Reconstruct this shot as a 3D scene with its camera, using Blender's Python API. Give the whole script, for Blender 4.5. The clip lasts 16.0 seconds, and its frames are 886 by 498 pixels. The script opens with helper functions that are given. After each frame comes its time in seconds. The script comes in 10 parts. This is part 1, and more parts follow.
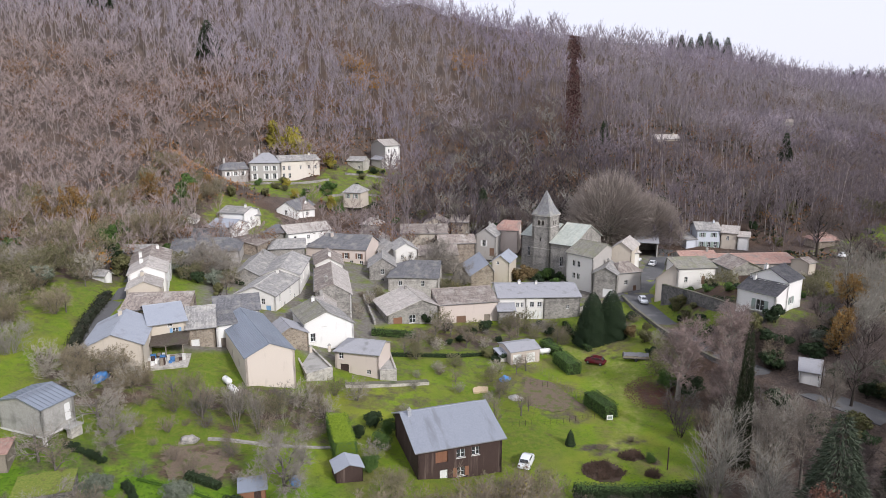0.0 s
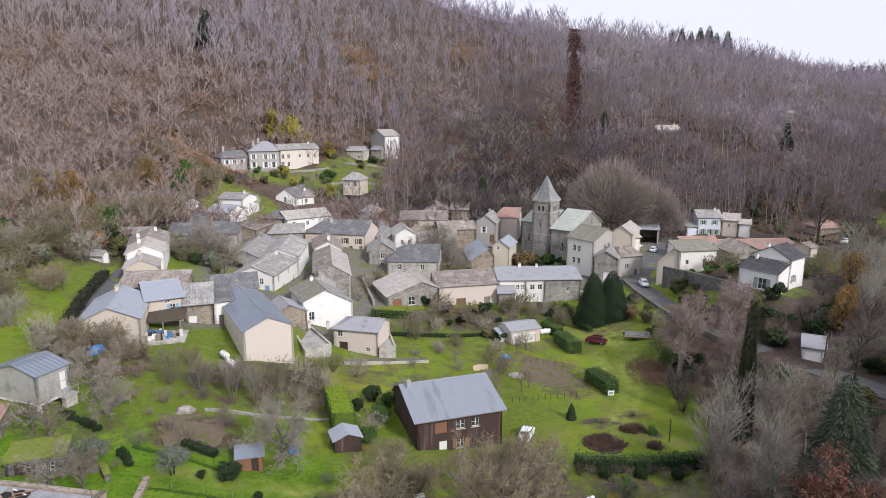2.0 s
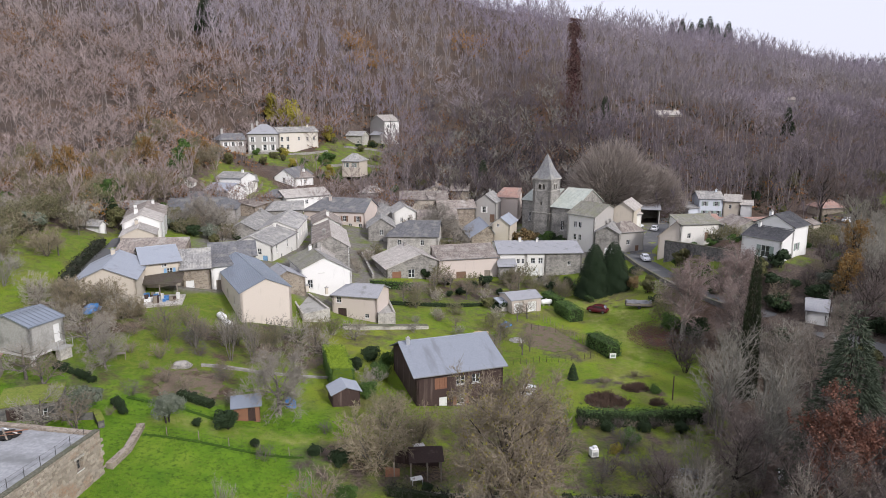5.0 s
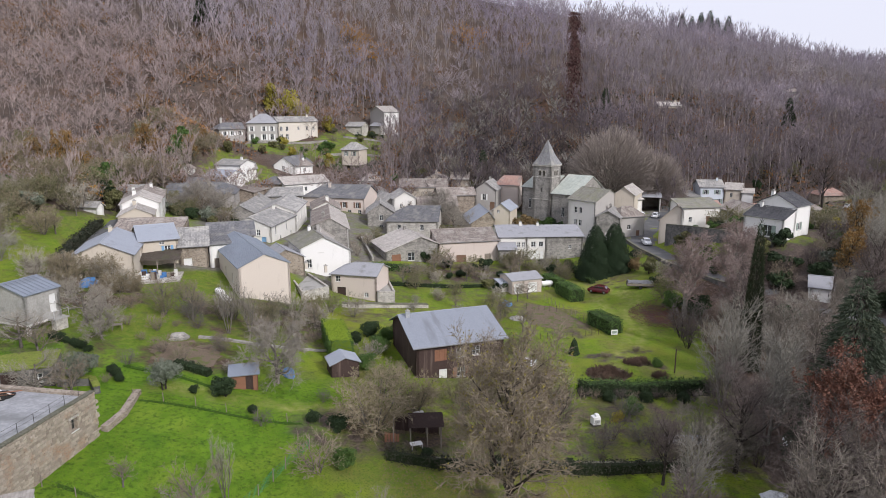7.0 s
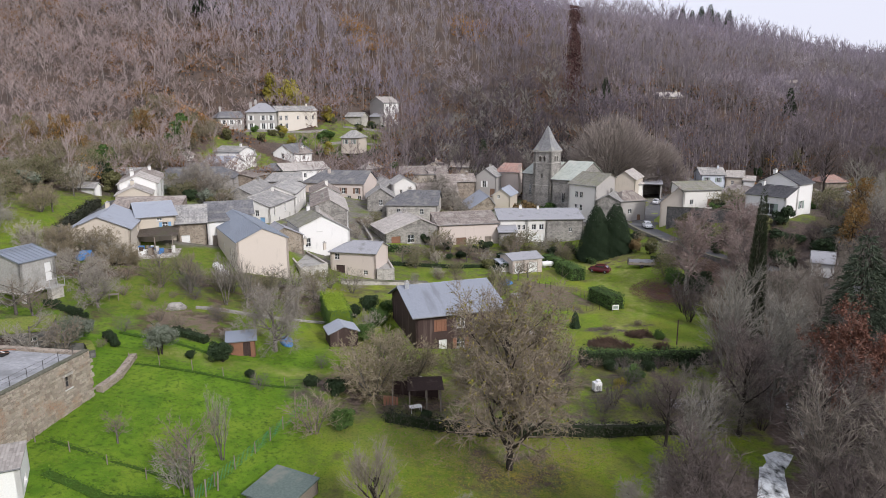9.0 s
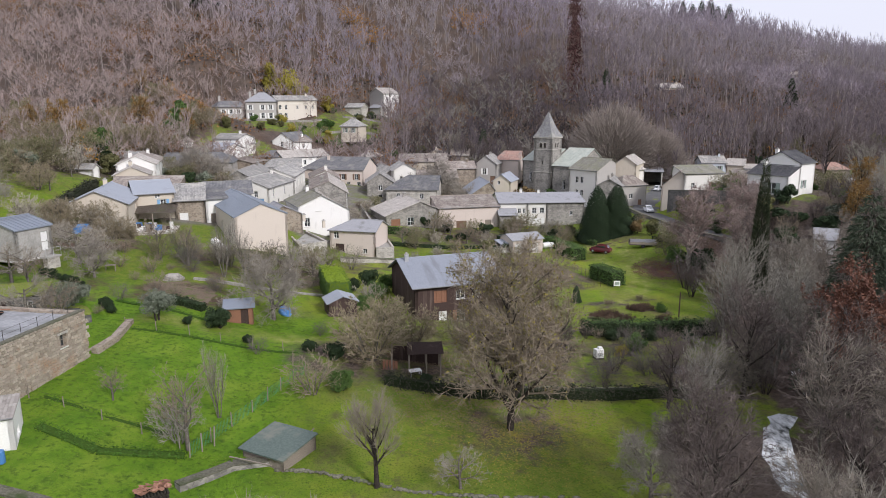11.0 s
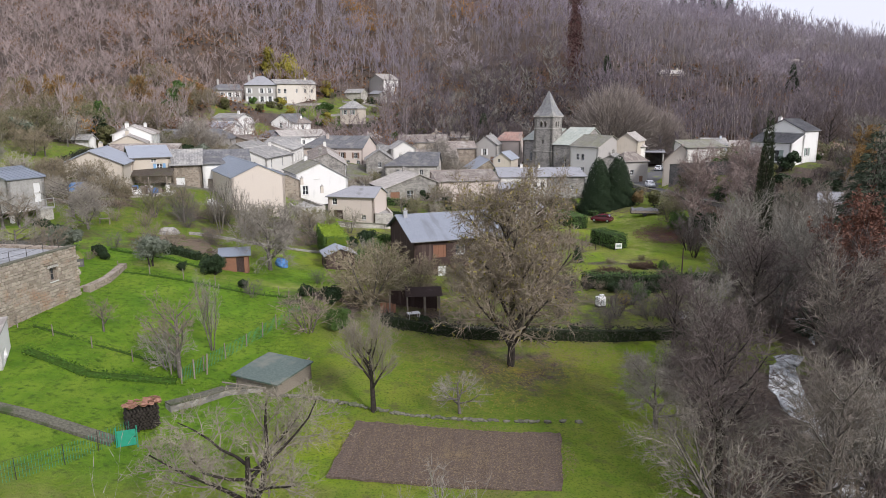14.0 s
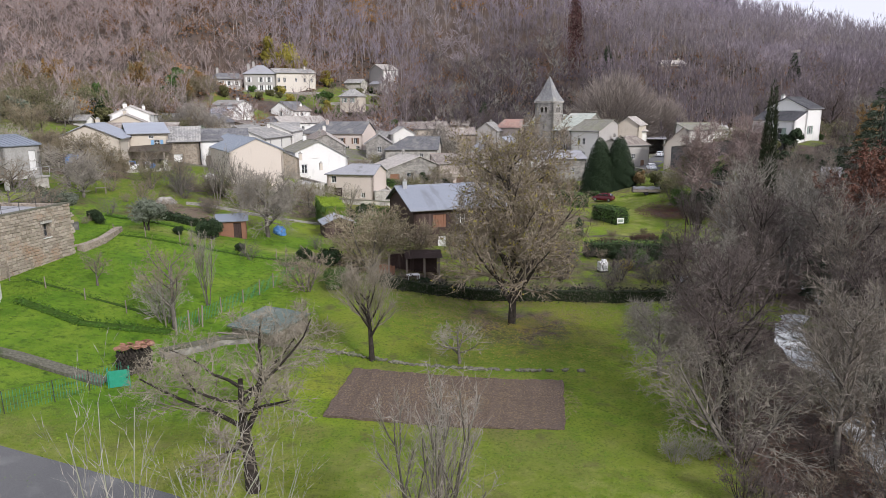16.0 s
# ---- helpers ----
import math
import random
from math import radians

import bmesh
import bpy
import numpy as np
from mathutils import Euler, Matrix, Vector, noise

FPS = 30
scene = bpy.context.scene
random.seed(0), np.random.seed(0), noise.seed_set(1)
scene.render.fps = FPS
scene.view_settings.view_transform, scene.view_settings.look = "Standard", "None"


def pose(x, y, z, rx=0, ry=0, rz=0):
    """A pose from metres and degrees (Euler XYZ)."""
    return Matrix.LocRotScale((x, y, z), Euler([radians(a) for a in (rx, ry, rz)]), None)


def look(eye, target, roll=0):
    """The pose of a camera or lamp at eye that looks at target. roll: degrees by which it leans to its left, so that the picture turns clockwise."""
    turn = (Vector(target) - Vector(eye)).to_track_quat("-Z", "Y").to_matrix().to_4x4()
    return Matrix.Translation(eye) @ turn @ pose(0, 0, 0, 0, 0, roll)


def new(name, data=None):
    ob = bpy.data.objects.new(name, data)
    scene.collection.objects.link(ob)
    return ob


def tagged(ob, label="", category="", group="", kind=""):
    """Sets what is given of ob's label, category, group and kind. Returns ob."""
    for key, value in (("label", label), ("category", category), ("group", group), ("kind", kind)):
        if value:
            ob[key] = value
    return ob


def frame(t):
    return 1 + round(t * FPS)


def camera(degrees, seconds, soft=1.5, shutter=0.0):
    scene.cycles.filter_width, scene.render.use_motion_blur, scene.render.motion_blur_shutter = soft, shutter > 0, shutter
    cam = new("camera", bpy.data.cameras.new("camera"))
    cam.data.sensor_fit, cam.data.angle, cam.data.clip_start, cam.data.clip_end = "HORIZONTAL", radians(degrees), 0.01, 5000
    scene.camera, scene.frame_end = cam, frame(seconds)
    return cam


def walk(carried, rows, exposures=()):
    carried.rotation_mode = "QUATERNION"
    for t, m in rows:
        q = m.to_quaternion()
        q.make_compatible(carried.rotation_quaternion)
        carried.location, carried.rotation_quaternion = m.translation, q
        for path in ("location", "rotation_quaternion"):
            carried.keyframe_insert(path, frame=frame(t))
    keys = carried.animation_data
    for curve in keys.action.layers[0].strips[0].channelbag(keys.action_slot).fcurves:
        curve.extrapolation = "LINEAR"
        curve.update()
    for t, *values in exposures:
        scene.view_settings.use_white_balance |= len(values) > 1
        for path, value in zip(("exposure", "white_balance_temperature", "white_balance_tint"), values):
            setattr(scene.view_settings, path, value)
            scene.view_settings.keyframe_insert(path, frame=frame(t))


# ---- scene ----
cam = camera(66.6, 16.0, soft=0.85)
METRES, EYE, TILT, LEAN, TURN = 32.5, 49.5, -12.5, 0.0, 0.0
ROWS = [
    (0.0, 0.0, 0.0, 0.0, 0.0, 0.0, -0.0),
    (0.5, 0.0006, 0.0068, -0.0315, 0.0, 0.02, 0.0),
    (1.0, -0.0004, 0.013, -0.0624, -0.01, 0.05, -0.0),
    (1.5, 0.0009, 0.0215, -0.0965, -0.01, 0.07, 0.0),
    (2.0, 0.002, 0.029, -0.1307, -0.0, 0.09, 0.02),
    (2.5, 0.0016, 0.0351, -0.1616, -0.01, 0.1, 0.02),
    (3.0, 0.0021, 0.0415, -0.1929, -0.01, 0.12, 0.03),
    (3.5, 0.0026, 0.0477, -0.2239, -0.01, 0.13, 0.05),
    (4.0, 0.0033, 0.0544, -0.2575, 0.0, 0.15, 0.06),
    (6.5, 0.0029, 0.0871, -0.4117, 0.0, 0.26, 0.09),
    (7.0, 0.0037, 0.0943, -0.4418, 0.01, 0.29, 0.12),
    (7.5, 0.0041, 0.1003, -0.4718, 0.02, 0.31, 0.14),
    (8.0, 0.0049, 0.1076, -0.5046, 0.02, 0.34, 0.16),
    (8.5, 0.0059, 0.1144, -0.5348, 0.04, 0.36, 0.18),
    (9.0, 0.0064, 0.1208, -0.5652, 0.04, 0.38, 0.2),
    (11.5, 0.0079, 0.1517, -0.7125, 0.07, 0.48, 0.26),
    (12.0, 0.0083, 0.1585, -0.7442, 0.07, 0.51, 0.25),
    (12.5, 0.0089, 0.1651, -0.7732, 0.08, 0.54, 0.26),
    (13.0, 0.0099, 0.1717, -0.802, 0.09, 0.55, 0.28),
    (13.5, 0.0107, 0.1785, -0.8304, 0.1, 0.56, 0.29),
    (14.0, 0.0113, 0.1861, -0.8616, 0.11, 0.58, 0.31),
    (14.5, 0.0119, 0.1931, -0.8902, 0.12, 0.59, 0.32),
    (15.0, 0.0122, 0.2008, -0.9192, 0.14, 0.6, 0.36),
    (15.5, 0.0126, 0.2086, -0.9479, 0.15, 0.6, 0.39),
    (16.0, 0.0128, 0.2161, -0.976, 0.16, 0.61, 0.4),
]
walk(cam, [(t, pose(0, 0, EYE, TILT, LEAN, TURN) @ pose(METRES * x, METRES * y, METRES * z, 90 + pitch, roll, yaw)) for t, x, y, z, yaw, pitch, roll in ROWS],
     exposures=[(0.0, 0.02), (4.0, -0.01), (6.5, -0.1), (9.0, -0.1), (12.5, -0.06), (16.0, 0.0)])


# ---- sky and light: a bright overcast afternoon in late autumn ----
world = bpy.data.worlds.new("overcast_sky")
scene.world = world
world.use_nodes = True
wn, wl = world.node_tree.nodes, world.node_tree.links
sky = wn.new("ShaderNodeTexSky")
sky.sky_type = "NISHITA"
sky.sun_disc = False
sky.sun_elevation, sky.sun_rotation = radians(33), radians(141)
sky.dust_density, sky.air_density = 4.0, 1.0
veil = wn.new("ShaderNodeMix")
veil.data_type = "RGBA"
veil.inputs["Factor"].default_value = 0.86
veil.inputs["B"].default_value = (13.4, 13.6, 15.9, 1)
wl.new(sky.outputs["Color"], veil.inputs["A"])
wl.new(veil.outputs["Result"], wn["Background"].inputs["Color"])
wn["Background"].inputs["Strength"].default_value = 0.075
sun = new("sun", bpy.data.lights.new("sun", "SUN"))
sun.data.energy, sun.data.angle, sun.data.color = 3.1, radians(8), (1.0, 0.965, 0.955)
sun.matrix_basis = look((60, -75, 62), (0, 0, 0))

# ---- materials ----
MATS = {}


def nodes_of(m):
    m.use_nodes = True
    return m.node_tree.nodes, m.node_tree.links, m.node_tree.nodes["Principled BSDF"]


def ramp_mix(n, l, fac, a, b):
    mx = n.new("ShaderNodeMix")
    mx.data_type = "RGBA"
    l.new(fac, mx.inputs["Factor"])
    for key, v in (("A", a), ("B", b)):
        if isinstance(v, tuple):
            mx.inputs[key].default_value = (*v, 1)
        else:
            l.new(v, mx.inputs[key])
    return mx.outputs["Result"]


def noise_fac(n, l, vec, scale, lo, hi, detail=4.0, rough=0.6, stretch=None):
    """Noise squeezed between lo and hi to 0..1."""
    if stretch:
        mp = n.new("ShaderNodeMapping")
        mp.inputs["Scale"].default_value = stretch
        l.new(vec, mp.inputs["Vector"])
        vec = mp.outputs["Vector"]
    t = n.new("ShaderNodeTexNoise")
    t.inputs["Scale"].default_value, t.inputs["Detail"].default_value, t.inputs["Roughness"].default_value = scale, detail, rough
    l.new(vec, t.inputs["Vector"])
    r = n.new("ShaderNodeMapRange")
    r.inputs["From Min"].default_value, r.inputs["From Max"].default_value = lo, hi
    l.new(t.outputs["Fac"], r.inputs["Value"])
    return r.outputs["Result"]


def coords(n, local):
    if local:
        return n.new("ShaderNodeTexCoord").outputs["Object"]
    return n.new("ShaderNodeNewGeometry").outputs["Position"]


def add_bump(n, l, b, height_out, strength, distance):
    bp = n.new("ShaderNodeBump")
    bp.inputs["Strength"].default_value, bp.inputs["Distance"].default_value = strength, distance
    l.new(height_out, bp.inputs["Height"])
    l.new(bp.outputs["Normal"], b.inputs["Normal"])


def surface(name, c1, c2, c3=None, big=0.4, fine=6.0, rough=0.85, bump=0.3, dist=0.02, local=False, streak=None, vary=0.0, metal=0.0, stain=(0.55, 0.7)):
    """A weathered surface: two tones at a fine scale, a third in large stains, and relief."""
    m = MATS[name] = bpy.data.materials.new(name)
    n, l, b = nodes_of(m)
    v = coords(n, local)
    f = noise_fac(n, l, v, fine, 0.35, 0.65)
    col = ramp_mix(n, l, f, c1, c2)
    if c3:
        col = ramp_mix(n, l, noise_fac(n, l, v, big, *stain, stretch=streak), col, c3)
    if vary:
        info = n.new("ShaderNodeObjectInfo")
        r = n.new("ShaderNodeMapRange")
        r.inputs["To Min"].default_value, r.inputs["To Max"].default_value = 1 - vary, 1 + vary
        l.new(info.outputs["Random"], r.inputs["Value"])
        hs = n.new("ShaderNodeHueSaturation")
        l.new(r.outputs["Result"], hs.inputs["Value"])
        l.new(col, hs.inputs["Color"])
        col = hs.outputs["Color"]
    l.new(col, b.inputs["Base Color"])
    b.inputs["Roughness"].default_value, b.inputs["Metallic"].default_value = rough, metal
    if rough > 0.7:
        b.inputs["Specular IOR Level"].default_value = 0.15
    if bump:
        add_bump(n, l, b, f, bump, dist)
    return m


def tile_roof(name, c1, c2, lichen, step=0.24, row=0.4, rough=0.9, big=0.5, amount=(0.5, 0.68)):
    """Rows of curved clay tiles: ribs that run down the slope, courses across, lichen in patches."""
    m = MATS[name] = bpy.data.materials.new(name)
    n, l, b = nodes_of(m)
    uv = n.new("ShaderNodeUVMap").outputs["UV"]
    sep = n.new("ShaderNodeSeparateXYZ")
    l.new(uv, sep.inputs["Vector"])

    def wave(src, period):
        mu = n.new("ShaderNodeMath")
        mu.operation = "MULTIPLY"
        mu.inputs[1].default_value = 2 * math.pi / period
        l.new(src, mu.inputs[0])
        s = n.new("ShaderNodeMath")
        s.operation = "SINE"
        l.new(mu.outputs[0], s.inputs[0])
        r = n.new("ShaderNodeMapRange")
        r.inputs["From Min"].default_value = -1
        l.new(s.outputs[0], r.inputs["Value"])
        return r.outputs["Result"]

    rib = wave(sep.outputs["X"], step)
    fl = n.new("ShaderNodeMath")
    fl.operation = "FRACT"
    dv = n.new("ShaderNodeMath")
    dv.operation = "DIVIDE"
    dv.inputs[1].default_value = row
    l.new(sep.outputs["Y"], dv.inputs[0])
    l.new(dv.outputs[0], fl.inputs[0])
    v = coords(n, True)
    # one tone a tile
    snap = n.new("ShaderNodeVectorMath")
    snap.operation = "SNAP"
    snap.inputs[1].default_value = (step, row, 1)
    l.new(uv, snap.inputs[0])
    wn_ = n.new("ShaderNodeTexWhiteNoise")
    wn_.noise_dimensions = "2D"
    l.new(snap.outputs["Vector"], wn_.inputs["Vector"])
    col = ramp_mix(n, l, wn_.outputs["Value"], c1, c2)
    col = ramp_mix(n, l, noise_fac(n, l, v, big, *amount, detail=6), col, lichen)
    streaks = noise_fac(n, l, uv, 1.0, 0.5, 0.75, stretch=(1.6, 0.12, 1))
    dark = n.new("ShaderNodeMix")
    dark.data_type, dark.blend_type = "RGBA", "MULTIPLY"
    mul = n.new("ShaderNodeMath")
    mul.operation = "MULTIPLY"
    mul.inputs[1].default_value = 0.45
    l.new(streaks, mul.inputs[0])
    l.new(mul.outputs[0], dark.inputs["Factor"])
    l.new(col, dark.inputs["A"])
    dark.inputs["B"].default_value = (0.35, 0.33, 0.32, 1)
    info = n.new("ShaderNodeObjectInfo")
    r = n.new("ShaderNodeMapRange")
    r.inputs["To Min"].default_value, r.inputs["To Max"].default_value = 0.85, 1.15
    l.new(info.outputs["Random"], r.inputs["Value"])
    hs = n.new("ShaderNodeHueSaturation")
    l.new(r.outputs["Result"], hs.inputs["Value"])
    l.new(dark.outputs["Result"], hs.inputs["Color"])
    l.new(hs.outputs["Color"], b.inputs["Base Color"])
    b.inputs["Roughness"].default_value = rough
    b.inputs["Specular IOR Level"].default_value = 0.2
    ad = n.new("ShaderNodeMath")
    ad.operation = "ADD"
    l.new(rib, ad.inputs[0])
    l.new(fl.outputs[0], ad.inputs[1])
    add_bump(n, l, b, ad.outputs[0], 0.6, 0.05)
    return m


def stone_wall(name, c1, c2, mortar, size=0.35, moss=None):
    """Rubble masonry: stones of their own tone with sunk joints."""
    m = MATS[name] = bpy.data.materials.new(name)
    n, l, b = nodes_of(m)
    v = coords(n, True)
    mp = n.new("ShaderNodeMapping")
    mp.inputs["Scale"].default_value = (1, 1, 1.7)
    l.new(v, mp.inputs["Vector"])
    vo = n.new("ShaderNodeTexVoronoi")
    vo.inputs["Scale"].default_value = 1 / size
    l.new(mp.outputs["Vector"], vo.inputs["Vector"])
    ed = n.new("ShaderNodeTexVoronoi")
    ed.feature = "DISTANCE_TO_EDGE"
    ed.inputs["Scale"].default_value = 1 / size
    l.new(mp.outputs["Vector"], ed.inputs["Vector"])
    sp = n.new("ShaderNodeSeparateColor")
    l.new(vo.outputs["Color"], sp.inputs["Color"])
    col = ramp_mix(n, l, sp.outputs["Red"], c1, c2)
    r = n.new("ShaderNodeMapRange")
    r.inputs["From Min"].default_value, r.inputs["From Max"].default_value = 0.02, 0.09
    l.new(ed.outputs["Distance"], r.inputs["Value"])
    col = ramp_mix(n, l, r.outputs["Result"], mortar, col)
    col = ramp_mix(n, l, noise_fac(n, l, v, 0.5, 0.5, 0.75), col, moss or tuple(0.6 * a for a in c1))
    l.new(col, b.inputs["Base Color"])
    b.inputs["Roughness"].default_value = 0.92
    b.inputs["Specular IOR Level"].default_value = 0.15
    add_bump(n, l, b, r.outputs["Result"], 0.7, 0.04)
    return m


# roofs
tile_roof("roof_grey", (0.22, 0.215, 0.21), (0.36, 0.35, 0.335), (0.44, 0.42, 0.385))
tile_roof("roof_brown", (0.17, 0.145, 0.13), (0.32, 0.275, 0.245), (0.38, 0.35, 0.315))
tile_roof("roof_pale", (0.34, 0.31, 0.285), (0.50, 0.465, 0.43), (0.33, 0.31, 0.28))
tile_roof("roof_orange", (0.32, 0.19, 0.155), (0.42, 0.28, 0.235), (0.27, 0.225, 0.20))
tile_roof("roof_moss", (0.165, 0.16, 0.135), (0.255, 0.245, 0.21), (0.20, 0.20, 0.135), amount=(0.48, 0.66))
tile_roof("roof_church", (0.34, 0.375, 0.335), (0.45, 0.475, 0.43), (0.48, 0.49, 0.43), step=0.4, row=0.3)
tile_roof("roof_spire", (0.20, 0.20, 0.205), (0.28, 0.28, 0.285), (0.31, 0.305, 0.28), step=0.3, row=0.25)
tile_roof("roof_black", (0.05, 0.05, 0.056), (0.085, 0.085, 0.092), (0.11, 0.11, 0.11), step=0.25, row=0.22)
tile_roof("roof_slate", (0.125, 0.125, 0.133), (0.19, 0.19, 0.20), (0.26, 0.255, 0.24), step=0.25, row=0.22)
surface("roof_metal", (0.22, 0.25, 0.30), (0.25, 0.28, 0.33), (0.18, 0.20, 0.235), rough=0.5, bump=0.05, local=True, streak=(1, 0.2, 0.2), metal=0.25)
surface("roof_green", (0.075, 0.105, 0.095), (0.115, 0.15, 0.13), (0.17, 0.18, 0.15), rough=0.7, bump=0.2, local=True)
surface("roof_fibre", (0.27, 0.275, 0.295), (0.345, 0.345, 0.365), (0.22, 0.22, 0.225), rough=0.8, bump=0.2, local=True, big=0.7)
surface("roof_blue", (0.27, 0.295, 0.345), (0.34, 0.365, 0.41), (0.24, 0.25, 0.275), rough=0.6, bump=0.1, local=True)
surface("roof_timber", (0.20, 0.22, 0.26), (0.26, 0.28, 0.32), (0.175, 0.185, 0.21), rough=0.6, bump=0.15, local=True, streak=(2, 0.3, 0.3))
# walls
for nm, c in (("plaster_white", (0.80, 0.79, 0.77)), ("plaster_cream", (0.64, 0.57, 0.50)), ("plaster_beige", (0.56, 0.50, 0.42)),
              ("plaster_pink", (0.61, 0.53, 0.48)), ("plaster_grey", (0.42, 0.40, 0.38)), ("plaster_blue", (0.58, 0.62, 0.68)),
              ("plaster_ivory", (0.75, 0.73, 0.69)), ("plaster_worn", (0.66, 0.61, 0.54))):
    surface(nm, c, tuple(0.92 * a for a in c), tuple(0.62 * a for a in c), big=0.9, fine=9, rough=0.9, bump=0.15, local=True,
            streak=(1.2, 1.2, 0.3), vary=0.05, stain=(0.58, 0.95))
stone_wall("stone_grey", (0.20, 0.19, 0.18), (0.38, 0.36, 0.33), (0.36, 0.34, 0.31), 0.4)
stone_wall("stone_brown", (0.21, 0.17, 0.135), (0.37, 0.31, 0.25), (0.38, 0.34, 0.29), 0.4)
stone_wall("stone_pale", (0.36, 0.34, 0.31), (0.54, 0.51, 0.47), (0.56, 0.53, 0.48), 0.4)
stone_wall("stone_dark", (0.10, 0.10, 0.10), (0.22, 0.21, 0.20), (0.16, 0.15, 0.14), 0.45)
surface("concrete", (0.33, 0.32, 0.30), (0.41, 0.40, 0.38), (0.20, 0.20, 0.18), big=0.5, fine=5, rough=0.9, bump=0.15, stain=(0.5, 0.75))
surface("concrete_pale", (0.55, 0.54, 0.52), (0.62, 0.61, 0.58), (0.40, 0.39, 0.36), big=0.5, fine=5, rough=0.9, bump=0.15)
surface("asphalt", (0.10, 0.10, 0.103), (0.135, 0.135, 0.138), (0.17, 0.17, 0.17), big=0.3, fine=20, rough=0.9, bump=0.2)
surface("wood_dark", (0.050, 0.034, 0.031), (0.082, 0.055, 0.049), (0.13, 0.095, 0.085), fine=14, rough=0.75, bump=0.3, local=True, streak=(4, 4, 0.3))
surface("wood_red", (0.20, 0.092, 0.055), (0.27, 0.13, 0.08), (0.14, 0.08, 0.06), fine=14, rough=0.7, bump=0.2, local=True)
surface("wood_grey", (0.20, 0.17, 0.14), (0.30, 0.26, 0.22), (0.12, 0.10, 0.09), fine=14, rough=0.85, bump=0.3, local=True)
surface("paint_white", (0.78, 0.78, 0.77), (0.72, 0.72, 0.71), rough=0.5, bump=0.05)
surface("paint_blue", (0.16, 0.32, 0.52), (0.20, 0.37, 0.57), rough=0.55, bump=0.05)
surface("paint_green", (0.08, 0.22, 0.15), (0.11, 0.27, 0.18), rough=0.6, bump=0.05)
surface("paint_greygreen", (0.24, 0.30, 0.27), (0.28, 0.34, 0.30), rough=0.6, bump=0.05)
surface("paint_brown", (0.16, 0.09, 0.06), (0.20, 0.12, 0.08), rough=0.6, bump=0.05)
surface("iron", (0.05, 0.05, 0.05), (0.09, 0.08, 0.07), rough=0.6, bump=0.1, metal=0.6)
surface("zinc", (0.55, 0.57, 0.6), (0.65, 0.66, 0.68), rough=0.4, bump=0.05, metal=0.7)
surface("gutter_grey", (0.13, 0.13, 0.135), (0.19, 0.19, 0.19), rough=0.6, bump=0.05)
surface("tarp_blue", (0.05, 0.16, 0.38), (0.08, 0.22, 0.48), rough=0.5, bump=0.3, fine=3)
surface("plastic_green", (0.02, 0.25, 0.16), (0.03, 0.30, 0.20), rough=0.5, bump=0.05)
surface("car_red", (0.10, 0.008, 0.014), (0.12, 0.010, 0.016), rough=0.25, bump=0)
surface("car_white", (0.70, 0.72, 0.74), (0.74, 0.75, 0.77), rough=0.25, bump=0)
surface("rubber", (0.02, 0.02, 0.02), (0.03, 0.03, 0.03), rough=0.8, bump=0)
surface("soil", (0.095, 0.070, 0.055), (0.175, 0.135, 0.11), (0.25, 0.175, 0.115), big=7.0, fine=9, rough=0.95, bump=0.8, dist=0.06, stain=(0.6, 0.68))
surface("leaf_tan", (0.20, 0.145, 0.09), (0.30, 0.23, 0.15), fine=20, rough=0.9, bump=0)
surface("soil_pale", (0.13, 0.10, 0.075), (0.20, 0.155, 0.115), (0.115, 0.13, 0.045), big=0.9, fine=7, rough=0.95, bump=0.8, dist=0.06, stain=(0.5, 0.62))
surface("soil_red", (0.075, 0.052, 0.042), (0.125, 0.09, 0.07), (0.09, 0.085, 0.04), big=1.5, fine=9, rough=0.95, bump=0.8, dist=0.06)
surface("sand", (0.50, 0.38, 0.24), (0.58, 0.46, 0.31), rough=0.95, bump=0.4)
m = MATS["glass"] = bpy.data.materials.new("glass")
n, l, b = nodes_of(m)
b.inputs["Base Color"].default_value, b.inputs["Roughness"].default_value = (0.10, 0.11, 0.12, 1), 0.06
b.inputs["Transmission Weight"].default_value, b.inputs["IOR"].default_value = 0.5, 1.45

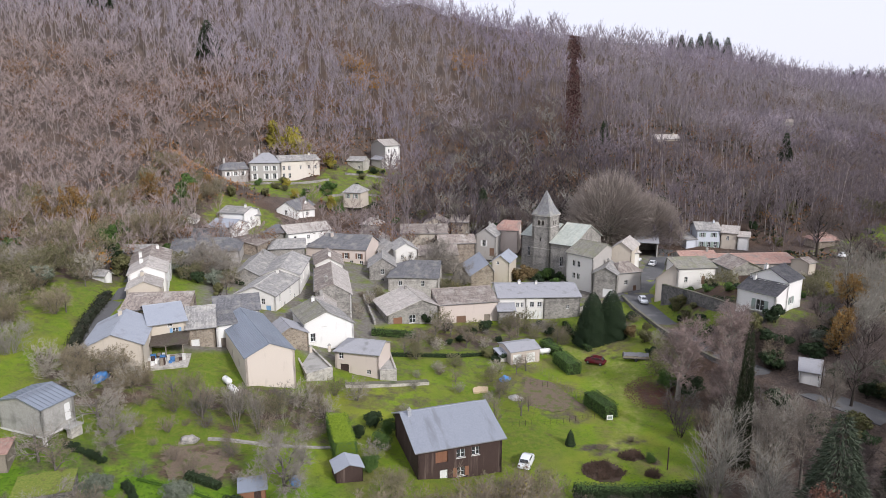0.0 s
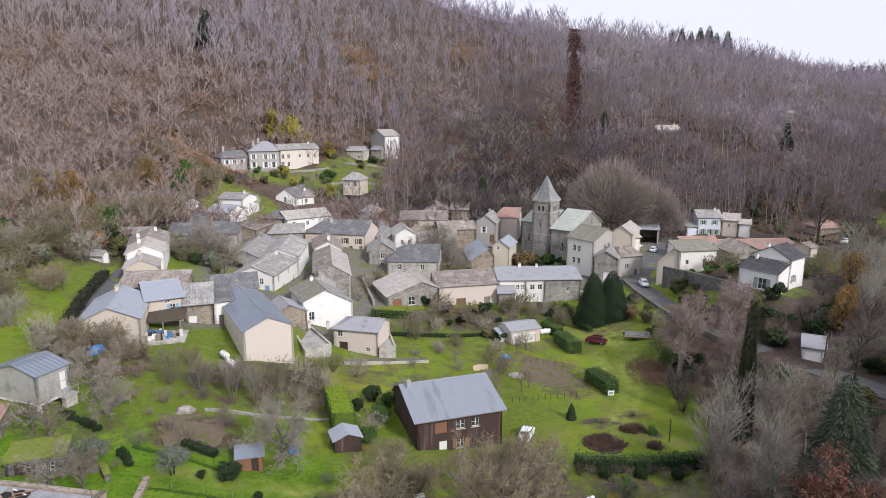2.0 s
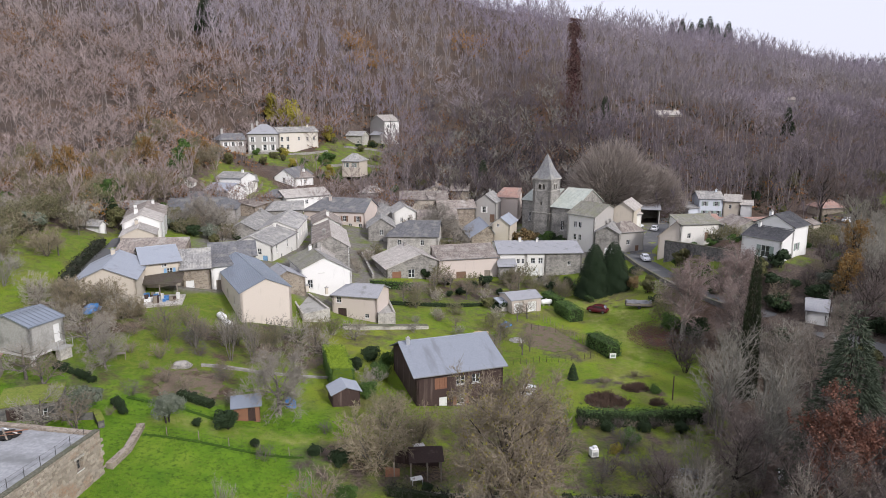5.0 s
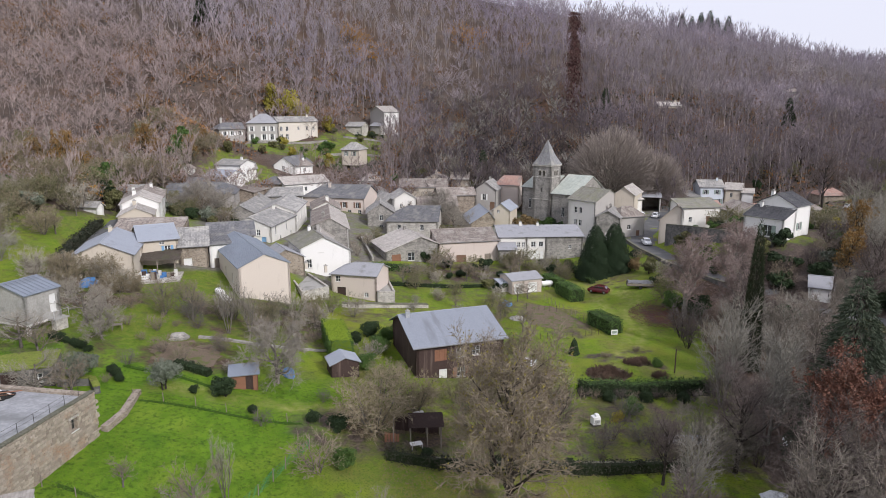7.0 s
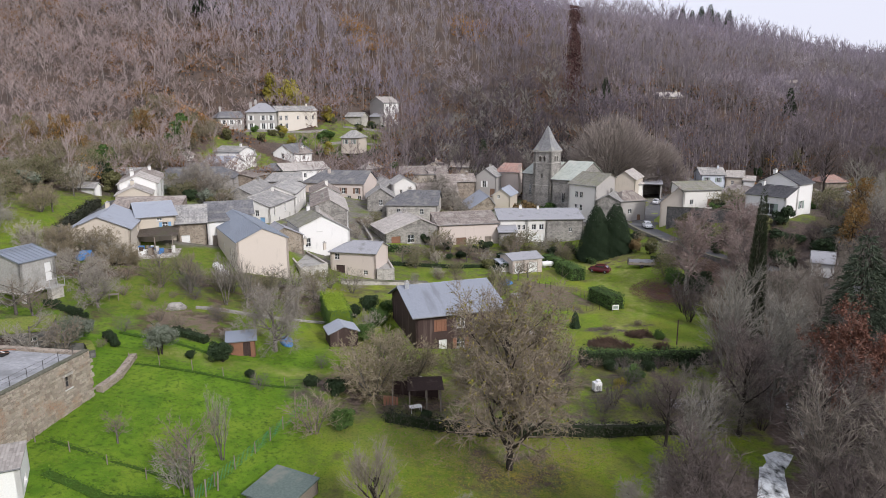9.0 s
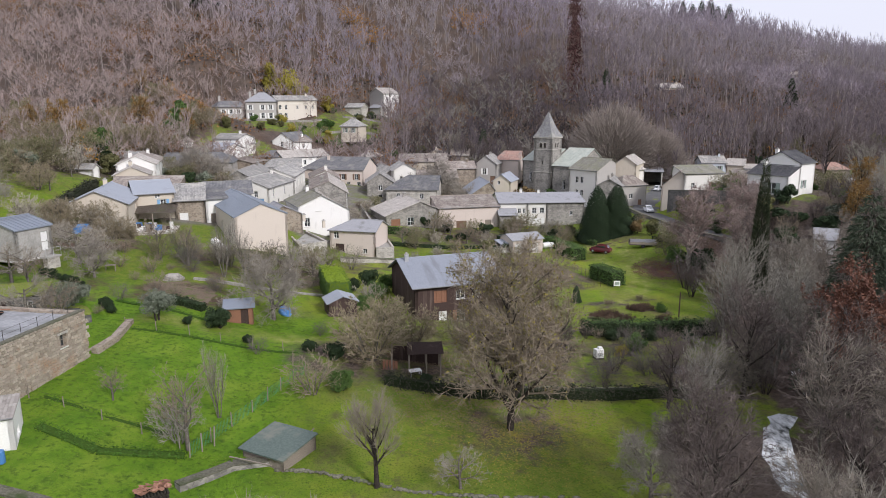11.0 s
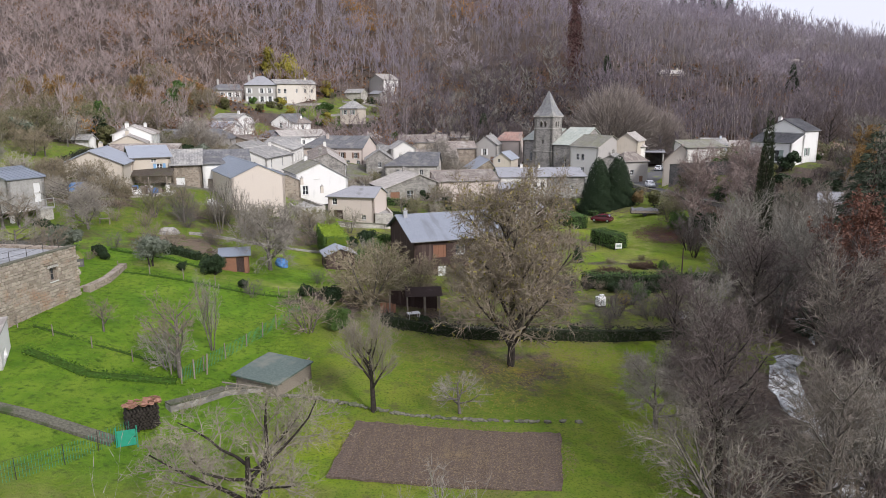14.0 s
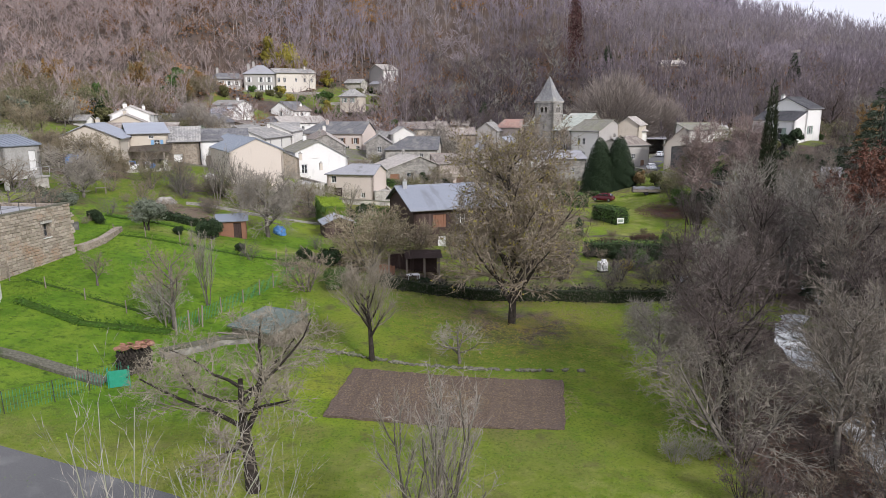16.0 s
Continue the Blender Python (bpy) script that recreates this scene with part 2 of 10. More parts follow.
# ---- lie of the land: cross-sections of the valley, x: ((y, z), ...) ----
SECTIONS = {
    -300: ((-200, 60), (60, 60), (170, 70), (300, 110), (420, 150), (900, 150)),
    -130: ((-200, 14), (60, 18), (110, 22), (170, 30), (230, 48), (300, 85), (400, 130), (600, 140)),
    -80: ((-200, 8), (50, 10), (75, 13), (100, 16), (130, 16), (160, 14.5), (180, 18), (215, 30), (235, 38), (285, 62), (390, 120), (600, 130)),
    -55: ((-200, 4), (40, 5), (60, 7.5), (76, 9.2), (97, 12), (115, 11), (130, 11.5), (165, 11), (195, 13), (215, 20), (235, 23), (255, 28), (285, 48), (390, 110), (600, 118)),
    -32: ((-200, 2), (40, 3.8), (55, 4.8), (75, 5.6), (96, 6.4), (115, 7.5), (126, 8.2), (160, 7.5), (192, 7.5), (206, 11), (225, 18.5), (240, 22), (266, 22.5), (280, 25), (317, 54), (390, 100), (600, 105)),
    -15: ((-200, 0.3), (36, 0.8), (45, 0.9), (66, 2.7), (80, 2.4), (96, 2.2), (110, 2.2), (123, 2.0), (150, 3), (171, 5.5), (192, 7), (211, 12), (240, 18), (278, 21.8), (300, 35), (317, 47), (390, 102), (600, 106)),
    5: ((-200, 0), (30, -0.4), (58.5, -0.8), (61.5, 0.5), (80, -0.2), (115, -0.2), (140, 0.6), (160, 1.4), (185, 1.8), (210, 6), (250, 10), (297, 20), (320, 36), (349, 64), (390, 95), (600, 99)),
    25: ((-200, -0.6), (40, -1), (59, -1), (63, -0.4), (75, -0.4), (100, -0.4), (122, -0.4), (133, -0.8), (146, 0.6), (170, 1.6), (190, 1.8), (215, 3), (250, 8), (282, 20), (320, 40), (390, 90), (600, 94)),
    45: ((-200, -3), (40, -3.5), (60, -2.5), (80, -1), (105, 0.5), (115, 2.5), (126, 3), (157, 2.4), (185, 2), (215, 3), (245, 8), (282, 26), (318, 47), (390, 87), (600, 90)),
    62: ((-200, -1), (40, -3.5), (65, -3), (85, 1), (106, 4.3), (116, 9.5), (124, 11.3), (140, 10.5), (150, 7.5), (165, 4.5), (195, 3), (211, 3.2), (235, 7), (282, 30), (318, 48), (395, 85), (600, 88)),
    95: ((-200, 14), (50, 4), (80, 4), (110, 6), (125, 8), (150, 6), (200, 3), (212, 3), (235, 10), (284, 33), (330, 48), (400, 82), (600, 84)),
    150: ((-200, 30), (60, 14), (120, 10), (180, 8), (245, 14), (270, 25), (330, 40), (420, 78), (700, 82)),
    300: ((-200, 60), (150, 40), (245, 20), (330, 28), (471, 50), (567, 66), (900, 70)),
}
STATIONS = sorted(SECTIONS)
# centre lines of the roads: (x, y, z) and half widths
STREAM = ((21.5, 22.0), (23.6, 34.0), (25.6, 43.0), (27.2, 49.5), (29.6, 55.0), (34.4, 61.0), (39.5, 69.0))
MAIN_ROAD = ((66, 92, 3.0), (59.5, 101, 3.4), (54.2, 109, 3.6), (50, 118, 3.4), (47.8, 128, 3.3), (46.6, 140, 3.0), (46.4, 152, 2.6), (49, 163, 2.9), (55, 174, 3.2), (62, 190, 3.1), (70, 208, 3.2))
LANE = ((-56, 94, 11.2), (-59.5, 108, 11.4), (-62.5, 125, 12.2), (-68, 150, 13.6))
ROAD_LINES = ((MAIN_ROAD, 2.6), (LANE, 1.3))


def height(x, y):
    """Height of the ground at (x, y); arrays too."""
    x, y = np.asarray(x, float), np.asarray(y, float)
    xc = np.clip(x, STATIONS[0], STATIONS[-1])
    out = np.zeros(np.broadcast(x, y).shape)
    rows = []
    for s in STATIONS:
        ys, zs = np.array(SECTIONS[s], float).T
        acc = np.zeros(out.shape)
        for d, w in ((-4, 0.15), (-2, 0.2), (0, 0.3), (2, 0.2), (4, 0.15)):
            acc += w * np.interp(y + d, ys, zs)
        rows.append(acc)
    for i in range(len(STATIONS) - 1):
        a, b = STATIONS[i], STATIONS[i + 1]
        u = np.clip((xc - a) / (b - a), 0, 1)
        u = 0.5 * u + 0.5 * u * u * (3 - 2 * u)
        m = (xc >= a) & ((xc < b) | ((i == len(STATIONS) - 2) & (xc <= b)))
        out = np.where(m, rows[i] * (1 - u) + rows[i + 1] * u, out)
    # the manor's terrace is cut level into the slope
    k = np.clip(1.6 - np.hypot((x + 66) / 15, (y - 229) / 11), 0, 0.6) / 0.6
    k = k * k * (3 - 2 * k)
    out = out * (1 - k) + np.minimum(out, 22.1) * k
    # the yard before the farm's open shelter is cut into the bank
    k = np.clip(1.5 - np.hypot((x + 43.5) / 6, (y - 99.5) / 5.5), 0, 0.5) / 0.5
    k = k * k * (3 - 2 * k)
    out = out * (1 - k) + np.minimum(out, 7.9) * k
    # roads are benched into the slope
    for line, half in (ROAD_LINES):
        for (x0, y0, z0), (x1, y1, z1) in zip(line, line[1:]):
            dx, dy = x1 - x0, y1 - y0
            t = np.clip(((x - x0) * dx + (y - y0) * dy) / (dx * dx + dy * dy), 0, 1)
            d = np.hypot(x - x0 - t * dx, y - y0 - t * dy)
            k = np.clip((half + 3.0 - d) / 2.4, 0, 1)
            k = k * k * (3 - 2 * k)
            out = out * (1 - k) + (z0 + t * (z1 - z0)) * k
    return out


# ---- builders ----


def link_mesh(name, me, material, parent=None, label=""):
    if material:
        me.materials.append(MATS[material])
    ob = new(name, me)
    if parent:
        ob.parent = parent
    if label:
        ob["label"] = label
    return ob


def part(name, bm, material, parent, label=""):
    """Links a bmesh as one mesh object under a thing or a part."""
    me = bpy.data.meshes.new(name)
    bm.to_mesh(me)
    bm.free()
    return link_mesh(name, me, material, parent, label)


def thing(name, m, label, category, group="", kind=""):
    ob = new(name)
    ob.empty_display_size = 0.3
    ob.matrix_basis = m
    return tagged(ob, label, category, group, kind)


def box(bm, x0, x1, y0, y1, z0, z1):
    vs = [bm.verts.new((x, y, z)) for z in (z0, z1) for x, y in ((x0, y0), (x1, y0), (x1, y1), (x0, y1))]
    for f in ((3, 2, 1, 0), (4, 5, 6, 7), (0, 1, 5, 4), (1, 2, 6, 5), (2, 3, 7, 6), (3, 0, 4, 7)):
        bm.faces.new([vs[i] for i in f])
    return bm


def boxes(*spans):
    bm = bmesh.new()
    for s in spans:
        box(bm, *s)
    return bm


def tube(bm, pts, r, sides=8, cap=True):
    """A round bar through the points."""
    rings = []
    for i, p in enumerate(pts):
        a, b_ = Vector(pts[max(i - 1, 0)]), Vector(pts[min(i + 1, len(pts) - 1)])
        q = (b_ - a).to_track_quat("Z", "Y")
        rr = r[i] if isinstance(r, (list, tuple)) else r
        rings.append([bm.verts.new(Vector(p) + q @ Vector((rr * math.cos(2 * math.pi * k / sides), rr * math.sin(2 * math.pi * k / sides), 0))) for k in range(sides)])
    for a, b_ in zip(rings, rings[1:]):
        for k in range(sides):
            bm.faces.new((a[k], a[(k + 1) % sides], b_[(k + 1) % sides], b_[k]))
    if cap:
        bm.faces.new(rings[0][::-1])
        bm.faces.new(rings[-1])
    return bm


def wall_bm(length, profile, openings, th=0.35):
    """An upright wall along x, its outer face at y = 0, the inner at y = th, with through openings (x, z, w, h) and a gabled top."""
    bm = bmesh.new()
    low = min(z for _, z in profile)
    xs = sorted({0.0, length, *[o[0] - o[2] / 2 for o in openings], *[o[0] + o[2] / 2 for o in openings]})
    zs = sorted({0.0, low, *[o[1] for o in openings], *[o[1] + o[3] for o in openings]})
    zs = [z for z in zs if z <= low + 1e-6]

    def solid(x, z):
        return not any(abs(x - o[0]) < o[2] / 2 and o[1] < z < o[1] + o[3] for o in openings)

    for i in range(len(xs) - 1):
        for j in range(len(zs) - 1):
            if solid((xs[i] + xs[i + 1]) / 2, (zs[j] + zs[j + 1]) / 2):
                a, b_, c, d = (xs[i], zs[j]), (xs[i + 1], zs[j]), (xs[i + 1], zs[j + 1]), (xs[i], zs[j + 1])
                bm.faces.new([bm.verts.new((p[0], 0, p[1])) for p in (a, b_, c, d)])
                bm.faces.new([bm.verts.new((p[0], th, p[1])) for p in (d, c, b_, a)])
    for x, z, w, h in openings:
        x0, x1, z0, z1 = x - w / 2, x + w / 2, z, z + h
        for (ax, az), (bx, bz) in (((x0, z0), (x1, z0)), ((x1, z0), (x1, z1)), ((x1, z1), (x0, z1)), ((x0, z1), (x0, z0))):
            bm.faces.new([bm.verts.new(p) for p in ((ax, 0, az), (ax, th, az), (bx, th, bz), (bx, 0, bz))])
    top = [(x, z) for x, z in profile if z > low + 1e-6]
    if top:
        poly = [(0.0, low), (length, low), *sorted(top, reverse=True)]
        for y, order in ((0, poly), (th, poly[::-1])):
            bm.faces.new([bm.verts.new((x, y, z)) for x, z in order])
    prof = sorted(profile)
    for (ax, az), (bx, bz) in zip(prof, prof[1:]):
        bm.faces.new([bm.verts.new(p) for p in ((ax, 0, az), (bx, 0, bz), (bx, th, bz), (ax, th, az))])
    for x in (0.0, length):
        zz = np.interp(x, [p[0] for p in prof], [p[1] for p in prof])
        bm.faces.new([bm.verts.new(p) for p in ((x, 0, 0), (x, 0, zz), (x, th, zz), (x, th, 0))])
    bmesh.ops.remove_doubles(bm, verts=bm.verts, dist=1e-4)
    return bm


def add_window(home, m, w, h, frame="paint_white", shutter=None, bars=2, sill=True, depth=0.14):
    """A window in a reveal: m puts x along the wall, y inward, z up, from the opening's lower middle."""
    t = 0.07
    bm = boxes((-w / 2, -w / 2 + t, depth, depth + 0.06, 0, h), (w / 2 - t, w / 2, depth, depth + 0.06, 0, h),
               (-w / 2 + t, w / 2 - t, depth, depth + 0.06, 0, t), (-w / 2 + t, w / 2 - t, depth, depth + 0.06, h - t, h),
               (-0.035, 0.035, depth - 0.01, depth + 0.05, t, h - t))
    for k in range(1, bars):
        z = h * k / bars
        box(bm, -w / 2 + t, -0.035, depth + 0.005, depth + 0.045, z - 0.018, z + 0.018)
        box(bm, 0.035, w / 2 - t, depth + 0.005, depth + 0.045, z - 0.018, z + 0.018)
    win = part("window", bm, frame, home)
    win.matrix_basis = m
    part("pane", boxes((-w / 2 + t, w / 2 - t, depth + 0.02, depth + 0.03, t, h - t)), "glass", win)
    if sill:
        part("sill", boxes((-w / 2 - 0.08, w / 2 + 0.08, -0.08, depth, -0.09, -0.004)), "concrete_pale", win)
    if shutter:
        for s in (-1, 1):
            bm = bmesh.new()
            x0, x1 = sorted((s * (w / 2 + 0.03), s * (w + 0.0)))
            edge = [(-0.012, 0), (-0.05, 0)]
            for k in range(1, int(h / 0.22)):
                edge += [(-0.062, k * 0.22 - 0.02), (-0.044, k * 0.22)]
            edge += [(-0.05, h), (-0.012, h)]
            lo = [bm.verts.new((x0, y, z)) for y, z in edge]
            hi = [bm.verts.new((x1, y, z)) for y, z in edge]
            for i in range(len(edge)):
                j = (i + 1) % len(edge)
                bm.faces.new((lo[i], lo[j], hi[j], hi[i]))
            bm.faces.new(lo[::-1])
            bm.faces.new(hi)
            bmesh.ops.recalc_face_normals(bm, faces=bm.faces)
            part("shutter", bm, shutter, win)
    return win


def add_door(home, m, w, h, mat="paint_brown", planks=5, depth=0.12):
    # one leaf with grooves between its planks
    line = [(-w / 2, depth)]
    for k in range(1, planks):
        x = -w / 2 + w * k / planks
        line += [(x - 0.014, depth), (x, depth + 0.03), (x + 0.014, depth)]
    line += [(w / 2, depth), (w / 2, depth + 0.06), (-w / 2, depth + 0.06)]
    bm = bmesh.new()
    lo = [bm.verts.new((x, y, 0.01)) for x, y in line]
    hi = [bm.verts.new((x, y, h - 0.01)) for x, y in line]
    for i in range(len(line)):
        j = (i + 1) % len(line)
        bm.faces.new((lo[i], lo[j], hi[j], hi[i]))
    bm.faces.new(lo[::-1])
    bm.faces.new(hi)
    d = part("door", bm, mat, home)
    d.matrix_basis = m
    hb = boxes((w / 2 - 0.16, w / 2 - 0.12, depth - 0.05, depth, h * 0.48, h * 0.53))
    part("door_handle", hb, "iron", d)
    return d


def roof_slope(corner_fn, nu, nv, th, seed):
    """A sagging slab over the unit square, with texture coordinates in metres (x across, y down the slope)."""
    rng = random.Random(seed)
    bm = bmesh.new()
    uvl = bm.loops.layers.uv.new("UVMap")
    grid, low = {}, {}
    for i in range(nu + 1):
        for j in range(nv + 1):
            p = Vector(corner_fn(i / nu, j / nv))
            dz = 0.05 * noise.noise(p * 0.35 + Vector((seed, 0, 0))) + rng.uniform(-0.012, 0.012)
            grid[i, j] = bm.verts.new(p + Vector((0, 0, th + dz)))
            low[i, j] = bm.verts.new(p + Vector((0, 0, dz * 0.3)))
    width = (Vector(corner_fn(1, 0)) - Vector(corner_fn(0, 0))).length
    fall = (Vector(corner_fn(0.5, 1)) - Vector(corner_fn(0.5, 0))).length

    def uv_of(i, j):
        a, c = Vector(corner_fn(0, j / nv)), Vector(corner_fn(1, j / nv))
        w = (c - a).length
        return ((width - w) / 2 + w * i / nu, fall * j / nv)

    def face(keys, table):
        try:
            f = bm.faces.new([table[k] for k in keys])
        except ValueError:
            return
        for lp, k in zip(f.loops, keys):
            lp[uvl].uv = uv_of(*k)

    for i in range(nu):
        for j in range(nv):
            face(((i, j), (i + 1, j), (i + 1, j + 1), (i, j + 1)), grid)
            face(((i, j + 1), (i + 1, j + 1), (i + 1, j), (i, j)), low)
    for i in range(nu):
        for j in (0, nv):
            bm.faces.new((grid[i, j], low[i, j], low[i + 1, j], grid[i + 1, j]))
    for j in range(nv):
        for i in (0, nu):
            bm.faces.new((grid[i, j], low[i, j], low[i, j + 1], grid[i, j + 1]))
    bmesh.ops.remove_doubles(bm, verts=bm.verts, dist=1e-4)
    bmesh.ops.recalc_face_normals(bm, faces=bm.faces)
    return bm


SEEDS = iter(range(1, 100000))


def house(label, A, B, depth, base, eave, ridge, wall="plaster_white", roof="roof_grey", axis="x", ridge_at=0.5, over=0.35, hips=(0, 0),
          openings=(), chimneys=(), seams=0.0, name="house", category="house", group="village houses", walls=None, sink=1.0, caps=True, roof2=None, faces="frbl", th=0.35, gutter=True):
    """A house on the line A-B (its front, left to right), depth metres deep behind it. Heights are of the world. openings: (face, kind, s, z, w, h, colour),
    s metres from the face's left end as one looks at it, z above the base; axis: the ridge runs along x (the front) or y (front to back)."""
    A, B = Vector(A), Vector(B)
    L, D = (B - A).length, depth
    yaw = math.degrees(math.atan2(B.y - A.y, B.x - A.x))
    eaves = eave if isinstance(eave, tuple) else (eave, eave)
    e0, e1, rz, b0 = eaves[0] - base, eaves[1] - base, ridge - base, base
    home = thing(name, pose(A.x, A.y, b0, 0, 0, yaw), label, category, group)
    walls = walls or {}
    span, run = (L, D) if axis == "x" else (D, L)
    mid = ridge_at * run
    # outer faces: start point, heading, length, top profile
    gable = [(0, e0), (mid, rz), (run, e1)]
    flat0, flat1 = (lambda n_: [(0, e0), (n_, e0)]), (lambda n_: [(0, e1), (n_, e1)])
    if ridge_at >= 1:
        gable, flat1 = [(0, e0), (run, rz)], (lambda n_: [(0, rz), (n_, rz)])
    flip = [(run - s, z) for s, z in gable][::-1]
    hip0, hip1 = hips
    low_g = [(0, e0), (run, e0)]
    if axis == "x":
        sides = {"f": ((0, 0), 0, L, flat0(L)), "r": ((L, 0), 90, D, low_g if hip1 else gable), "b": ((L, D), 180, L, flat1(L)), "l": ((0, D), 270, D, low_g if hip0 else flip)}
    else:
        sides = {"f": ((0, 0), 0, L, low_g if hip0 else gable), "r": ((L, 0), 90, D, flat1(D)), "b": ((L, D), 180, L, low_g if hip1 else flip), "l": ((0, D), 270, D, flat0(D))}
    for key in faces:
        (px, py), ang, ln, prof = sides[key]
        mine = [o for o in openings if o[0] == key]
        wb = wall_bm(ln, [(s, z + sink) for s, z in prof], [(o[2], o[3] + sink, o[4], o[5]) for o in mine if o[1] != "attic"], th)
        wm = pose(px, py, -sink, 0, 0, ang)
        w_ob = part("wall", wb, walls.get(key, wall), home)
        w_ob.matrix_basis = wm
        for o in mine:
            om = pose(px, py, 0, 0, 0, ang) @ pose(o[2], 0, o[3])
            col = o[6] if len(o) > 6 else None
            if o[1] == "win":
                add_window(home, om, o[4], o[5], shutter=col)
            elif o[1] == "attic":
                add_window(home, om, o[4], o[5], shutter=col, depth=-0.07, sill=False)
            elif o[1] == "door":
                add_door(home, om, o[4], o[5], col or "paint_brown")
    # roof slopes
    def place(a, c, z):
        return (a, c, z) if axis == "x" else (c, a, z)

    s0 = (rz - e0) / max(mid, 0.01)
    s1 = (rz - e1) / max(run - mid, 0.01)

    def slope0(u, v):
        # v = 0 at the ridge, 1 at the eave
        a0 = hip0 + (-over - hip0) * v if hip0 else -over
        a1 = span - hip1 + (over + hip1) * v if hip1 else span + over
        c = mid + (-over - mid) * v
        return place(a0 + (a1 - a0) * u, c, rz - s0 * (mid - c))

    def slope1(u, v):
        a0 = hip0 + (-over - hip0) * v if hip0 else -over
        a1 = span - hip1 + (over + hip1) * v if hip1 else span + over
        c = mid + (run + over - mid) * v
        return place(a0 + (a1 - a0) * u, c, rz - s1 * (c - mid))

    nu, nv = max(4, int(span / 1.2)), max(3, int(run / 2 / 1.2))
    slopes = [(slope0, roof)] + ([(slope1, roof2 or roof)] if ridge_at < 1 else [])
    for fn, rm in slopes:
        part("roof_slope", roof_slope(fn, nu, nv, 0.12, next(SEEDS)), rm, home)
    for hip, end in ((hip0, 0), (hip1, span)):
        if hip:
            sgn = -1 if end == 0 else 1

            def hip_fn(u, v, end=end, hip=hip, sgn=sgn):
                a = (end - sgn * hip) + sgn * (hip + over) * v
                c0, c1 = mid + (-over - mid) * v, mid + (run + over - mid) * v
                z = rz - (rz - e0) / hip * (abs(a - (end - sgn * hip)))
                zc = rz + (e0 - rz) * v - (s0 * over) * v
                return place(a, c0 + (c1 - c0) * u, zc)
            part("roof_slope", roof_slope(hip_fn, nv + 2, nv, 0.12, next(SEEDS)), roof, home)
    if caps and ridge_at < 1:
        bm = bmesh.new()
        a0, end = hip0 - (0 if hip0 else over), span - hip1 + (0 if hip1 else over)
        n_ = max(2, int((end - a0) / 0.6))
        tube(bm, [place(a0 + (end - a0) * k / n_, mid, rz + 0.10 + 0.02 * noise.noise(Vector((k * 0.9, rz, e0)))) for k in range(n_ + 1)], [0.10 + 0.025 * (k % 2) for k in range(n_ + 1)], 6)
        part("ridge_cap", bm, roof if not seams else "roof_metal", home)
    if gutter and not seams:
        bm = bmesh.new()
        ze = e0 - s0 * over
        tube(bm, [place(-over, -over - 0.06, ze + 0.04), place(span + over, -over - 0.06, ze + 0.04)], 0.065, 6)
        part("gutter", bm, "gutter_grey", home)
    if seams:
        for fn, _ in slopes:
            p0, p1 = Vector(fn(0, 0)), Vector(fn(0, 1))
            bm = boxes((-0.02, 0.02, 0, (p1 - p0).length, 0, 0.06))
            me = bpy.data.meshes.new("seam")
            bm.to_mesh(me)
            bm.free()
            me.materials.append(MATS["roof_metal"])
            count = int((Vector(fn(1, 0)) - p0).length / seams)
            for k in range(count + 1):
                q0, q1 = Vector(fn(k / count, 0)), Vector(fn(k / count, 1))
                ob = new("seam", me)
                ob.parent = home
                ydir = (q1 - q0).normalized()
                xdir = ydir.cross(Vector((0, 0, 1))).normalized()
                zdir = xdir.cross(ydir)
                ob.matrix_basis = Matrix.Translation(q0 + Vector((0, 0, 0.14))) @ Matrix((xdir, ydir, zdir)).transposed().to_4x4()
    if not chimneys and group == "village houses" and next(SEEDS) % 5 < 2:
        chimneys = [(span * 0.82, max(0.6, mid - 0.5), 0.9, 0.6)]
    for a, c, h, w in chimneys:
        zr = rz - s0 * (mid - c) if c < mid else rz - s1 * (c - mid)
        x, y, _ = place(a, c, 0)
        ch = part("chimney", boxes((x - w / 2, x + w / 2, y - w * 0.35, y + w * 0.35, zr - 0.3, zr + h)), walls.get("chimney", wall), home)
        part("chimney_cap", boxes((x - w / 2 - 0.06, x + w / 2 + 0.06, y - w * 0.35 - 0.06, y + w * 0.35 + 0.06, zr + h, zr + h + 0.08),
                                  (x - w / 4, x + w / 4, y - w * 0.2, y + w * 0.2, zr + h + 0.08, zr + h + 0.3)), "concrete", ch)
    return home


def windows(face, z, w, h, places, colour=None):
    return [(face, "win", s, z, w, h, colour) for s in places]


# ---- ground: one sheet to the horizon ----


def axis_steps(lo, hi, c0, c1, fine, grow=1.18, top=90.0):
    """Grid lines: even between c0 and c1, wider and wider outside."""
    out = list(np.arange(c0, c1 + 1e-6, fine))
    s, v = fine, c1
    while v < hi:
        s = min(s * grow, top)
        v += s
        out.append(v)
    s, v = fine, c0
    while v > lo:
        s = min(s * grow, top)
        v -= s
        out.insert(0, v)
    return np.array(out)


def smooth(v, a, b):
    t = np.clip((np.asarray(v, float) - a) / (b - a), 0, 1)
    return t * t * (3 - 2 * t)


